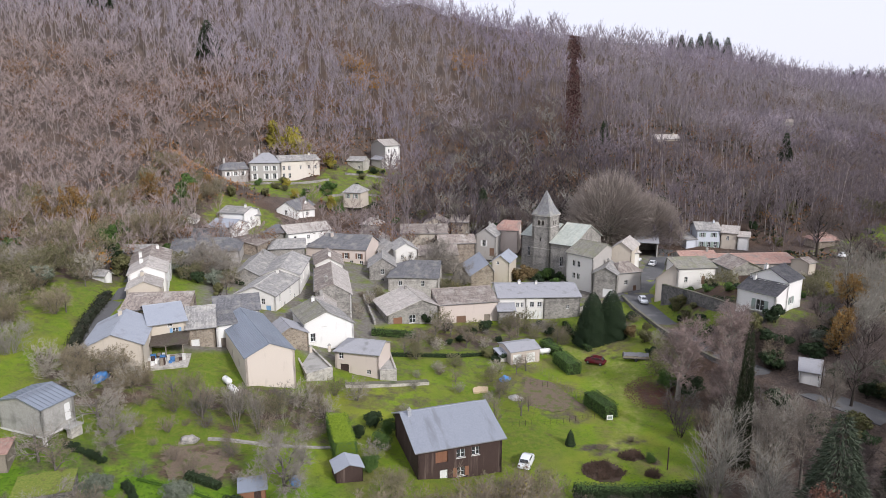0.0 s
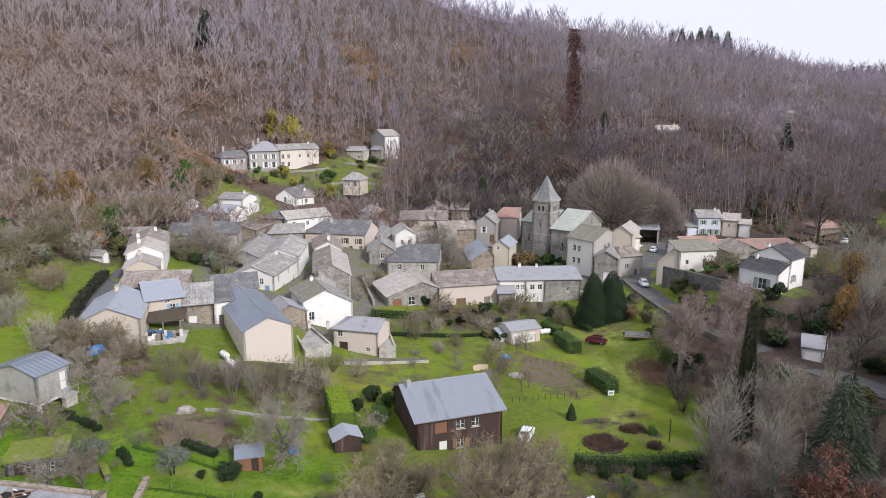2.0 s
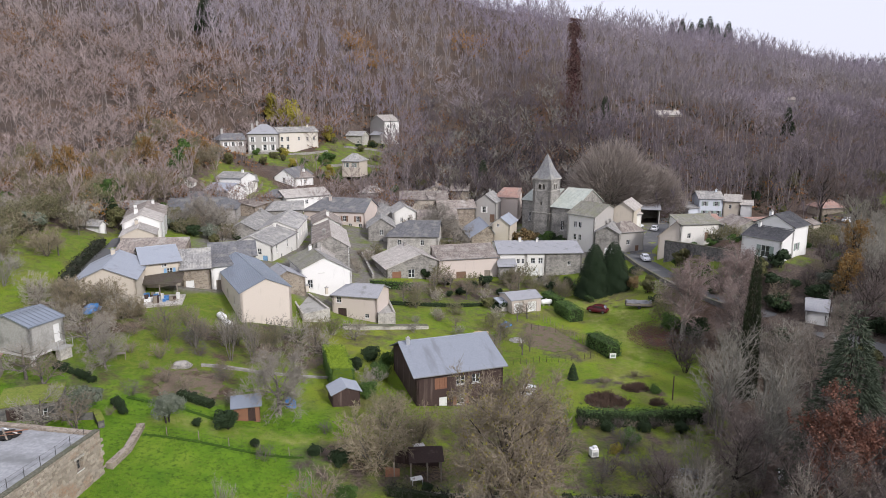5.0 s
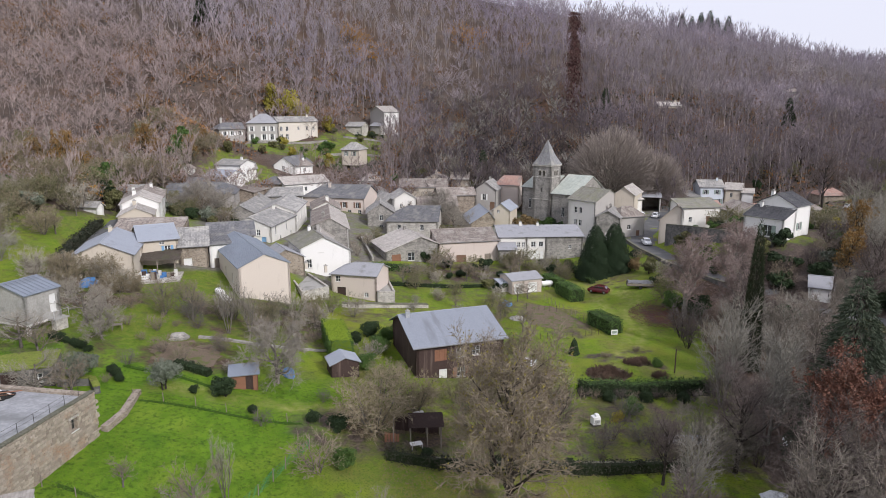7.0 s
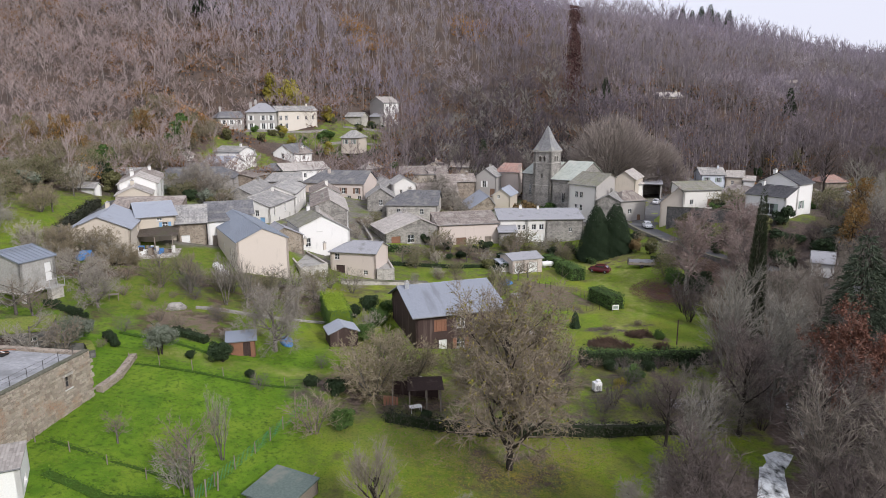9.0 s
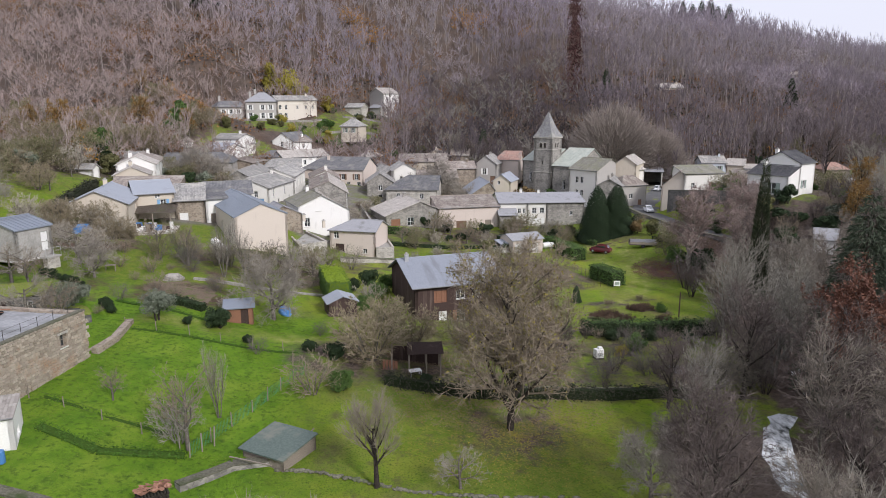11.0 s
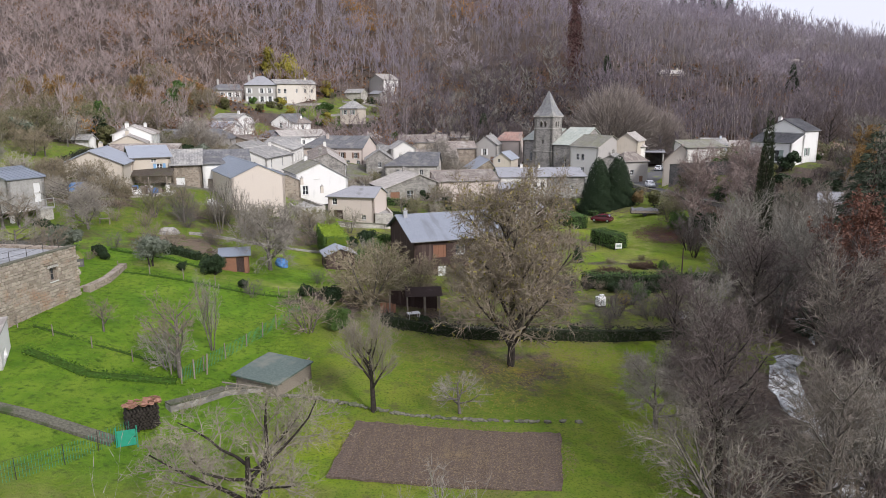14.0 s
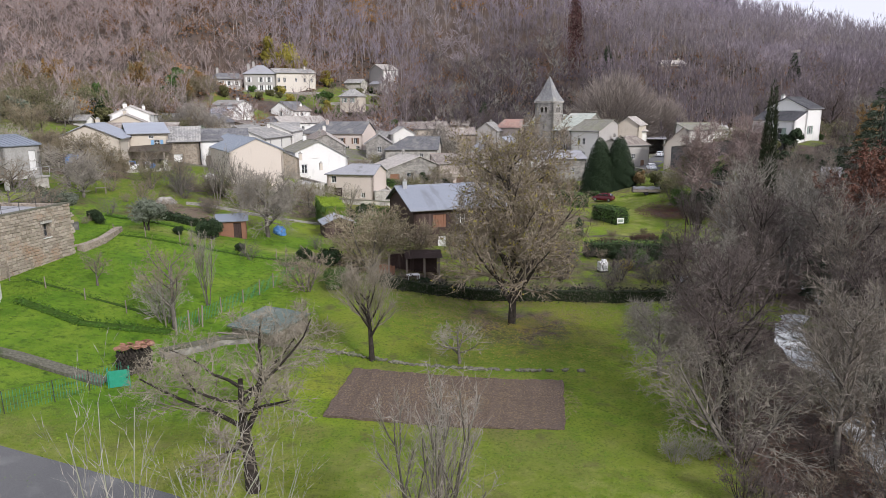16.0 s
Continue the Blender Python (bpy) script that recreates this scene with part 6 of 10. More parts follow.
# templates
bare_tree("apple", 11, 6.6, 0.27, [(8, 0.85, 58, 5), (9, 0.42, 48, 3), (7, 0.48, 48, 3), (6, 0.58, 46, 2)], "bark_dark", "twig_lichen", trunk=0.45, wander=0.24, lift=0.08, floor=0.0075, spurs=6500, spur_len=0.32)
bare_tree("pollard", 12, 5.6, 0.20, [(9, 0.55, 52, 4), (7, 0.6, 32, 3), (8, 0.95, 20, 3)], "bark_dark", "twig_lichen", trunk=0.36, lift=0.22, floor=0.007, spurs=3000, spur_len=0.5)
bare_tree("orchard", 13, 5.6, 0.19, [(8, 0.6, 58, 4), (7, 0.5, 45, 3), (6, 0.55, 45, 2), (4, 0.55, 45, 1)], "bark_grey", "twig_brown", trunk=0.34, lift=0.1, floor=0.011)
bare_tree("orchard_low", 14, 5.0, 0.2, [(9, 0.75, 66, 4), (7, 0.5, 48, 3), (6, 0.55, 48, 2), (4, 0.55, 45, 1)], "bark_grey", "twig_grey", trunk=0.3, lift=0.08, floor=0.012)
bare_tree("walnut", 15, 14.0, 0.27, [(24, 0.56, 58, 5), (11, 0.5, 45, 3), (8, 0.5, 45, 2), (7, 0.6, 45, 1)], "bark_dark", "twig_brown", "leaf_yellow", 3200, 0.11, trunk=0.13, lift=0.05, floor=0.012, spurs=9000, spur_len=0.6)
bare_tree("wood_tall", 16, 15, 0.26, [(14, 0.36, 42, 4), (7, 0.5, 40, 3), (6, 0.5, 40, 2), (3, 0.55, 40, 1)], "bark_grey", "twig_tall", trunk=0.3, lift=0.14, floor=0.014, spurs=2200, spur_len=0.9)
bare_tree("wood_spread", 17, 13, 0.30, [(13, 0.52, 50, 4), (8, 0.5, 45, 2), (6, 0.5, 45, 2), (4, 0.55, 40, 1)], "bark_dark", "twig_purple", trunk=0.26, lift=0.1, floor=0.014, spurs=2200, spur_len=0.9)
bare_tree("wood_pale", 18, 11, 0.17, [(11, 0.5, 46, 4), (7, 0.5, 45, 2), (6, 0.55, 45, 1)], "bark_pale", "twig_pale", trunk=0.2, stems=3, lift=0.12, floor=0.013)
bare_tree("lime", 19, 16, 0.5, [(24, 0.38, 55, 4), (9, 0.5, 48, 3), (7, 0.5, 45, 2), (4, 0.55, 45, 1)], "bark_pale", "twig_pink", trunk=0.25, lift=0.1, floor=0.016, spurs=5000, spur_len=0.9)
bare_tree("mound", 53, 6.4, 0.09, [(9, 0.52, 44, 3), (6, 0.5, 45, 2), (7, 0.6, 42, 1)], "bark_grey", "twig_mound", "leaf_olive", 700, 0.14, trunk=0.08, stems=9, lift=0.03, lean=0.34, floor=0.02)


def dome_tree(key, seed, H, R, count):
    """A broad old tree: branches that all rise from one low fork and end on a smooth dome of fine twigs."""
    rng = np.random.default_rng(seed)
    base = np.array([0, 0, H * 0.16])

    def shell(n_, lo, hi):
        d = rng.normal(size=(n_, 3))
        d[:, 2] = np.abs(d[:, 2]) * 0.9 - 0.12
        d /= np.linalg.norm(d, axis=1, keepdims=True)
        lump = np.array([1 + 0.07 * noise.noise(Vector(q * 2.6)) for q in d])[:, None]
        return base + d * np.array([R, R, H * 0.84]) * rng.uniform(lo, hi, (n_, 1)) * lump, d
    Q, d = shell(60, 0.78, 0.92)
    mid = base + (Q - base) * 0.45 + np.array([0, 0, 0.05 * H])
    big = np.full((60, 1), 0.22)
    rows = np.concatenate([np.concatenate([np.tile(base, (60, 1)), mid, big, big * 0.6], 1), np.concatenate([mid, Q, big * 0.6, big * 0.2], 1), np.array([[0, 0, -0.3, *base, 0.6, 0.5]])])
    V, F = tubes(rows, 4, 0.04)
    P, d = shell(count, 0.55, 0.94)
    D = d + rng.normal(size=d.shape) * 0.28 + np.array([0, 0, 0.15])
    ln = rng.uniform(0.08, 0.2, (count, 1)) * R
    tw = np.concatenate([P, P + D * ln, np.full((count, 1), 0.04), np.full((count, 1), 0.02)], 1)
    V2, F2 = ribbons(tw, 0.03, rng)
    meshes = [("trunk", np_mesh("trunk", V, F, True), "bark_grey"), ("crown", np_mesh("crown", V2, F2), "twig_dome")]
    for _, me, mt in meshes:
        me.materials.append(MATS[mt])
    TREES[key] = meshes


dome_tree("dome", 20, 16.0, 11.0, 16000)
bare_tree("brush", 21, 3.6, 0.05, [(6, 0.55, 40, 3), (5, 0.5, 40, 2), (4, 0.5, 40, 1)], "bark_grey", "twig_brown", trunk=0.1, stems=8, lift=0.05, lean=0.28, floor=0.014)
bare_tree("brush_pale", 22, 3.4, 0.05, [(7, 0.55, 40, 3), (6, 0.5, 40, 2), (5, 0.55, 40, 1)], "bark_pale", "twig_pale", trunk=0.1, stems=8, lift=0.05, lean=0.25, floor=0.011)
bare_tree("brush_olive", 23, 6.8, 0.09, [(8, 0.5, 38, 3), (6, 0.5, 40, 2), (6, 0.55, 40, 1)], "bark_grey", "twig_olive", "leaf_olive", 1500, 0.15, trunk=0.12, stems=8, lift=0.04, lean=0.32, floor=0.014)
bare_tree("slender", 25, 9.5, 0.10, [(10, 0.42, 30, 4), (6, 0.5, 32, 3), (4, 0.5, 32, 2)], "bark_grey", "twig_grey", trunk=0.25, stems=4, lift=0.2, lean=0.1, floor=0.008, spurs=1500, spur_len=0.4)
bare_tree("whips", 26, 5.0, 0.016, [(6, 0.4, 25, 3), (4, 0.5, 30, 2)], "bark_whip", "twig_white", trunk=0.2, stems=11, lift=0.08, lean=0.3, floor=0.004)
leafy("bush_dark", 31, (1.6, 1.6, 1.3), 1700, 0.28, "leaf_dark")
leafy("bush_green", 32, (1.7, 1.7, 1.4), 1700, 0.29, "leaf_green")
leafy("bush_yellow", 33, (1.7, 1.7, 1.8), 1500, 0.29, "leaf_yellow")
leafy("bush_silver", 34, (2.1, 2.1, 1.5), 1700, 0.3, "leaf_silver", trunk=0.9)
leafy("bush_olive", 35, (1.8, 1.8, 1.5), 1600, 0.28, "leaf_olive")
leafy("bush_orange", 36, (2.0, 2.0, 2.0), 1700, 0.3, "leaf_orange", trunk=0.9)
leafy("crown_green", 37, (3.2, 3.2, 3.4), 4200, 0.36, "leaf_green", trunk=1.2, lumps=16)
leafy("crown_dark", 38, (3.0, 3.0, 3.8), 3600, 0.4, "leaf_dark", trunk=1.2, lumps=16)
cone_tree("thuja", 41, 10.6, 3.4, 36000, 0.16, "leaf_thuja", power=0.52, low=0.0, tiers=0.0)
cone_tree("fir", 42, 15.0, 3.9, 4200, 0.6, "leaf_dark", power=0.9, rise=-0.3)
cone_tree("cypress", 43, 16.0, 1.25, 14000, 0.2, "leaf_cypress", power=0.55, tiers=0.05, rise=1.2)
cone_tree("topiary", 44, 2.6, 0.85, 3000, 0.12, "leaf_dark", power=0.55, tiers=0.05)
cone_tree("cedar", 45, 17.0, 5.6, 30000, 0.3, "leaf_cedar", power=0.72, tiers=0.45, droop=0.7, rise=-0.35)
leafy("fine_dark", 46, (1.6, 1.6, 1.3), 4500, 0.16, "leaf_dark", lumps=26)
leafy("fine_green", 47, (1.7, 1.7, 1.4), 4500, 0.16, "leaf_green", lumps=26)
leafy("fine_silver", 48, (2.1, 2.1, 1.5), 6500, 0.16, "leaf_silver", trunk=0.9, lumps=30, fill=0.7)
bare_tree("oak_thin", 49, 8.0, 0.16, [(12, 0.5, 46, 3), (6, 0.5, 45, 2), (5, 0.5, 45, 1)], "bark_dark", "twig_olive", "leaf_autumn", 2600, 0.18, trunk=0.15, stems=2, lift=0.1, floor=0.014)
bare_tree("scrub_round", 50, 6.2, 0.10, [(8, 0.55, 55, 3), (6, 0.5, 45, 2), (5, 0.5, 45, 1)], "bark_grey", "twig_olive", "leaf_olive", 900, 0.2, trunk=0.1, stems=5, lift=0.06, lean=0.25, floor=0.026)
bare_tree("scrub_pale", 55, 5.6, 0.09, [(8, 0.55, 55, 3), (6, 0.5, 45, 2), (5, 0.5, 45, 1)], "bark_grey", "twig_haze", trunk=0.1, stems=5, lift=0.06, lean=0.25, floor=0.024)
bare_tree("fruit_wide", 63, 5.4, 0.22, [(11, 0.85, 66, 4), (8, 0.5, 50, 3), (7, 0.5, 48, 2), (5, 0.55, 45, 1)], "bark_grey", "twig_grey", trunk=0.28, lift=0.08, floor=0.011, spurs=5000, spur_len=0.5)
bare_tree("willow", 62, 8.6, 0.13, [(8, 0.55, 42, 5), (8, 0.5, 38, 3), (6, 0.5, 40, 2)], "bark_grey", "twig_willow", trunk=0.12, stems=7, lean=0.45, lift=-0.01, wander=0.18, floor=0.010, spurs=4000, spur_len=0.5)
bare_tree("beech_rust", 64, 14.0, 0.26, [(14, 0.42, 46, 4), (8, 0.5, 42, 3), (6, 0.5, 42, 2), (4, 0.55, 40, 1)], "bark_grey", "twig_rust", "leaf_rust", 7000, 0.16, trunk=0.35, lift=0.12, floor=0.014)
bare_tree("perennial", 65, 1.1, 0.012, [(4, 0.5, 35, 2), (4, 0.5, 40, 1)], "bark_dark", "twig_bed", trunk=0.15, stems=22, lean=0.35, lift=0.04, floor=0.012)


# ---- the leafless wood on the hillside ----


def wood_template(seed, H, kind):
    """A far tree. 'pole': a straight stem with a narrow sheaf of upright twigs; 'round': a short stem under a dome of fine twigs; 'leaf': a round one that keeps its leaves. The last column tells the piece apart."""
    rng = np.random.default_rng(seed)
    pole = kind == "pole"
    bend = rng.normal(size=2) * 0.035 * H
    r0 = rng.uniform(0.085, 0.13) if pole else rng.uniform(0.11, 0.16)
    top = 0.92 if pole else 0.55
    spine = np.array([[0, 0, -0.4], [bend[0] * 0.4, bend[1] * 0.4, H * top * 0.5], [bend[0], bend[1], H * top]])
    V1, F1 = tubes(np.array([[*spine[0], *spine[1], r0, r0 * 0.72], [*spine[1], *spine[2], r0 * 0.72, r0 * 0.25]]), 3, 0.02)
    F1 = np.concatenate([F1[:, [0, 1, 2]], F1[:, [0, 2, 3]]])

    def along(f):
        return np.stack([np.interp(f, [0, 0.5, 1], spine[:, i]) for i in range(3)], -1)

    def blades(P, D, ln, wd):
        D = D / np.linalg.norm(D, axis=1, keepdims=True)
        S = np.cross(D, rng.normal(size=P.shape))
        S /= np.linalg.norm(S, axis=1, keepdims=True)
        return np.stack([P - S * wd, P + S * wd, P + D * ln], 1).reshape(-1, 3), np.arange(3 * len(P)).reshape(-1, 3)

    n1, n2 = (8, 125) if pole else (10, 165)
    f1 = rng.uniform(0.34, 0.95, n1) if pole else rng.uniform(0.3, 1.0, n1)
    az = np.arange(n1) * 2.4 + rng.uniform(-0.4, 0.4, n1)
    up = rng.uniform(1.5, 2.6, n1) if pole else rng.uniform(0.25, 1.6, n1)
    D1 = np.stack([np.cos(az), np.sin(az), up], -1)
    D1 /= np.linalg.norm(D1, axis=1, keepdims=True)
    L1 = (rng.uniform(0.16, 0.3, n1) if pole else rng.uniform(0.36, 0.5, n1)) * H
    P1 = along(f1)
    V2, F2 = blades(P1, D1, L1[:, None], np.full((n1, 1), 0.03))
    k = rng.integers(0, n1, n2)
    P3 = P1[k] + D1[k] * (L1[k] * rng.uniform(0.25, 0.95, n2))[:, None]
    D3 = D1[k] * 0.9 + rng.normal(size=(n2, 3)) * (0.3 if pole else 0.42) + np.array([0, 0, 0.5 if pole else 0.25])
    V3, F3 = blades(P3, D3, rng.uniform(1.4, 2.9, (n2, 1)) if pole else rng.uniform(1.0, 2.2, (n2, 1)), rng.uniform(0.028, 0.058, (n2, 1)))
    parts_ = [(V1, F1, 0), (V2, F2, 1), (V3, F3, 2)]
    if kind == "leaf":
        m_ = 110
        Q = P3[rng.integers(0, n2, m_)] + rng.normal(size=(m_, 3)) * 0.7
        V4, F4 = leaf_quads(Q, np.tile([[0, 0, 1.0]], (m_, 1)), 0.42, rng, 0.3)
        parts_.append((V4, F4, 3))
    V = np.concatenate([p[0] for p in parts_])
    offs = np.cumsum([0] + [len(p[0]) for p in parts_[:-1]])
    F = np.concatenate([p[1] + o for p, o in zip(parts_, offs)])
    T = np.concatenate([np.full(len(p[0]), p[2]) for p in parts_])
    return V, F, T


def wood_material():
    m = MATS["wood_far"] = bpy.data.materials.new("wood_far")
    n, l, b = nodes_of(m)
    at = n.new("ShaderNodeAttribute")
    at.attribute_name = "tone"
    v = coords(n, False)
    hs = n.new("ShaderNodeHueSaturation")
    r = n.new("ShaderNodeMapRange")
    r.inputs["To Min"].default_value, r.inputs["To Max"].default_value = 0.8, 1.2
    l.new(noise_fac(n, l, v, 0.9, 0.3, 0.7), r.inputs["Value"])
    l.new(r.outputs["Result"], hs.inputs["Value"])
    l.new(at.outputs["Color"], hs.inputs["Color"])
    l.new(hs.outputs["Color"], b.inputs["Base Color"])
    b.inputs["Roughness"].default_value = 0.95
    b.inputs["Specular IOR Level"].default_value = 0.1


def cut_strip(x, y):
    """The strip cut straight up the slope through the wood."""
    return (y > 286) & (y < 412) & (np.abs(x - 0.1885 * y) < 3.6 + 0.9 * np.sin(y * 0.21) + 0.5 * np.sin(y * 0.53))


def clear_of(x, y):
    """Where no wood grows: round the houses above the village, and in the cut strip."""
    out = cut_strip(x, y)
    for cx, cy, rx, ry in ((-56, 228, 18, 11), (-75, 220, 11, 12), (-25, 272, 12, 11), (-29, 216, 7, 7), (-46, 206, 12, 9), (94, 281, 10, 9), (157, 306, 7, 8), (-58, 190, 13, 13), (88, 205, 20, 10), (118, 204, 13, 12), (55, 214, 24, 14), (120, 262, 14, 3.5)):
        out = out | (((x - cx) / rx) ** 2 + ((y - cy) / ry) ** 2 < 1)
    return out


def build_wood():
    rng = np.random.default_rng(7)
    poles = [wood_template(100 + k, h, "pole") for k, h in enumerate((12, 13.5, 15, 12.5, 14, 15.5, 11, 13))]
    rounds = [wood_template(130 + k, h, "round") for k, h in enumerate((9.5, 11, 8.5, 10))]
    leafed = [wood_template(120 + k, h, "leaf") for k, h in enumerate((9, 10.5))]
    X, Y_ = [], []
    y = 128.0
    while y < 600:
        gap = 3.5 if y < 330 else 3.8
        xs_ = np.arange(-0.70 * y - 14, 0.70 * y + 14, gap)
        X.append(xs_ + rng.uniform(-0.48, 0.48, len(xs_)) * gap)
        Y_.append(y + rng.uniform(-0.48, 0.48, len(xs_)) * gap)
        y += gap
    X, Y_ = np.concatenate(X), np.concatenate(Y_)
    Z = height(X, Y_)
    keep = (wildness(X, Y_) > 0.7) & ~clear_of(X, Y_) & ~((Y_ < 150) & (X > -60)) & ~((Y_ > 440) & (X < 150)) & ~((Y_ < 190) & (X > 0)) & (Z < 52 + 0.165 * np.hypot(X, Y_)) & (rng.random(len(X)) < 0.95)
    X, Y_, Z = X[keep], Y_[keep], Z[keep]
    Vs, Fs, Cs, off = [], [], [], 0
    for x, yy, z in zip(X, Y_, Z):
        warm = noise.noise(Vector((x * 0.02, yy * 0.02, 5)))
        patch = math.hypot(x + 37, yy - 317) < 10 or math.hypot(x - 12, yy - 349) < 8 or math.hypot((x + 62) / 16, (yy - 372) / 7) < 1 or rng.random() < 0.003
        low_left = x < 5 and yy < 262
        autumn = rng.random() < (0.015 + 0.10 * (-75 < x < 12 and 245 < yy < 325) + 0.14 * low_left + 0.25 * max(0, warm) * (yy < 290))
        clump = noise.noise(Vector((x * 0.035, yy * 0.035, 11)))
        broad = rng.random() < (0.8 if low_left else 0.85 if -10 < x < 52 and yy < 318 else 0.8 if x > 128 and yy < 330 else 0.65 if yy > 368 else 0.12 + 0.5 * (clump > 0.25))
        V, F, T = leafed[rng.integers(0, 2)] if (autumn or patch) else rounds[rng.integers(0, 4)] if broad else poles[rng.integers(0, 8)]
        s = rng.uniform(0.75, 1.15) * (1.0 if yy > 215 else 0.8)
        a = rng.random() * 6.283
        R = np.array([[math.cos(a), -math.sin(a), 0], [math.sin(a), math.cos(a), 0], [0, 0, 1]]) * s
        Vs.append(V @ R.T + np.array([x, yy, z - (5.5 if yy > 394 else 2.5 if yy > 380 else 0.2)]))
        Fs.append(F + off)
        off += len(V)
        t1 = rng.uniform(0.9, 1.12)
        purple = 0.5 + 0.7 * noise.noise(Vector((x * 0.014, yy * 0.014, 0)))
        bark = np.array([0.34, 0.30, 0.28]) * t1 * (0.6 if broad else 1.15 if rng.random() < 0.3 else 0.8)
        # Painted light: lower eastern twigs and bark dimmed, those far west lightened.
        grey, mauve, tan, dim_twig = np.array([0.31, 0.28, 0.275]), np.array([0.285, 0.245, 0.295]), np.array([0.31, 0.235, 0.165]), np.array([0.175, 0.142, 0.145])
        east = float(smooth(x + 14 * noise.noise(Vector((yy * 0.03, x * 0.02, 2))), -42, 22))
        tanned, dim = 0.55 * (1 - east) * float(smooth(yy, 285, 240)), east * float(smooth(yy, 350, 300))
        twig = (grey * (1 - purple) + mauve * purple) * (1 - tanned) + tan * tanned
        dim *= 1 - 0.5 * float(smooth(x, 62, 84)) * float(smooth(yy, 262, 285))
        twig = twig * (1 - 0.75 * dim) + dim_twig * 0.62 * dim
        bark = bark * (1 - dim * (0.05 if x > 70 else 0.45))
        twig = twig * (1 - 0.4 * dim * float(smooth(yy, 285, 255)) * float(smooth(x, 80, 50)))
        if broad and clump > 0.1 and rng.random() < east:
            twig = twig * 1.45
        # Most round crowns behind the village are painted dark in place of shade.
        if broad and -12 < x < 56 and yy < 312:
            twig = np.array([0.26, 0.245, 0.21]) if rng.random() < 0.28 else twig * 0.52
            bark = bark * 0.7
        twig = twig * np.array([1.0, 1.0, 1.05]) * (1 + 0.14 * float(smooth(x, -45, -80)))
        leaf = (np.array([0.38, 0.19, 0.035]) if patch else np.array([0.22, 0.115, 0.05])) * rng.uniform(0.75, 1.2)
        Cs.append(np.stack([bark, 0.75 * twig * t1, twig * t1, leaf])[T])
    V, F, C = np.concatenate(Vs), np.concatenate(Fs), np.concatenate(Cs)
    me = np_mesh("woodland", V, F)
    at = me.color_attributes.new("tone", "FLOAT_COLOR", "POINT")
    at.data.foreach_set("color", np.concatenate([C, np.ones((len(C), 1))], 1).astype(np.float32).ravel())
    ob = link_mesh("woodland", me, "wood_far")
    tagged(ob, "leafless brown and purple-grey woods on the steep hillside", "woods", kind="stuff")
    print("WOOD", len(X), len(F))


def build_undergrowth():
    """Red-brown bracken in the cut strip, and dead leaves and bramble between the stems at the foot of the wood."""
    rng = np.random.default_rng(17)
    n = 4200
    y = rng.uniform(284, 405, n)
    x = 0.1885 * y + rng.normal(size=n) * 2.6
    P = np.stack([x, y, height(x, y) + rng.uniform(0.1, 1.0, n)], -1)
    V, F = leaf_quads(P, np.tile([[0, -0.5, 1.0]], (n, 1)), 0.7, rng, 0.3)
    tagged(link_mesh("bracken", np_mesh("bracken", V, F), "leaf_bracken"), "dead red-brown bracken in the cut strip through the wood", "bracken", kind="stuff")
    n = 26000
    x, y = rng.uniform(-100, 130, n), rng.uniform(188, 300, n)
    k = (wildness(x, y) > 0.62) & ~clear_of(x, y) & (np.array([noise.noise(Vector((a * 0.06, c * 0.06, 8))) for a, c in zip(x, y)]) > -0.15)
    x, y = x[k], y[k]
    P = np.stack([x, y, height(x, y) + rng.uniform(0.0, 1.3, len(x)) ** 1.5], -1)
    dark = rng.random(len(x)) < np.where(x > -12, 0.6, 0.22)
    for name, sel, mat, label in (("leaf_litter", ~dark, "leaf_litter", "russet dead leaves and bracken under the trees"), ("bramble_cover", dark, "leaf_bramble", "dark ivy and bramble cover under the trees")):
        V, F = leaf_quads(P[sel], np.tile([[0, -0.4, 1.0]], (int(sel.sum()), 1)), 0.85, rng, 0.4)
        tagged(link_mesh(name, np_mesh(name, V, F), mat), label, "undergrowth", kind="stuff")
    n = 7500
    x, y = rng.uniform(-98, -62, n), rng.uniform(196, 240, n)
    k = (np.hypot((x + 78) / 16, (y - 215) / 18) < rng.uniform(0.5, 1.0, n)) & ~((x > -75) & (y > 222 + 0.55 * (x + 73)))
    x, y = x[k], y[k]
    V, F = leaf_quads(np.stack([x, y, height(x, y) + rng.uniform(0.0, 0.8, len(x)) ** 1.5], -1), np.tile([[0, -0.4, 1.0]], (len(x), 1)), 0.6, rng, 0.4)
    tagged(link_mesh("leaf_litter", np_mesh("leaf_litter", V, F), "leaf_russet"), "orange-brown fallen leaves and dead bracken beside the manor", "undergrowth", kind="stuff")


leaf_material("leaf_bracken", (0.075, 0.035, 0.034), (0.115, 0.055, 0.048), (0.07, 0.04, 0.038), 0.0)
leaf_material("leaf_litter", (0.15, 0.075, 0.036), (0.24, 0.125, 0.055), (0.12, 0.075, 0.045), 0.0)
leaf_material("leaf_russet", (0.34, 0.17, 0.075), (0.46, 0.25, 0.11), (0.27, 0.16, 0.085), 0.0)
leaf_material("leaf_bramble", (0.022, 0.028, 0.018), (0.045, 0.048, 0.03), (0.05, 0.04, 0.028), 0.0)
wood_material()
build_wood()
build_undergrowth()


# ---- garden things ----


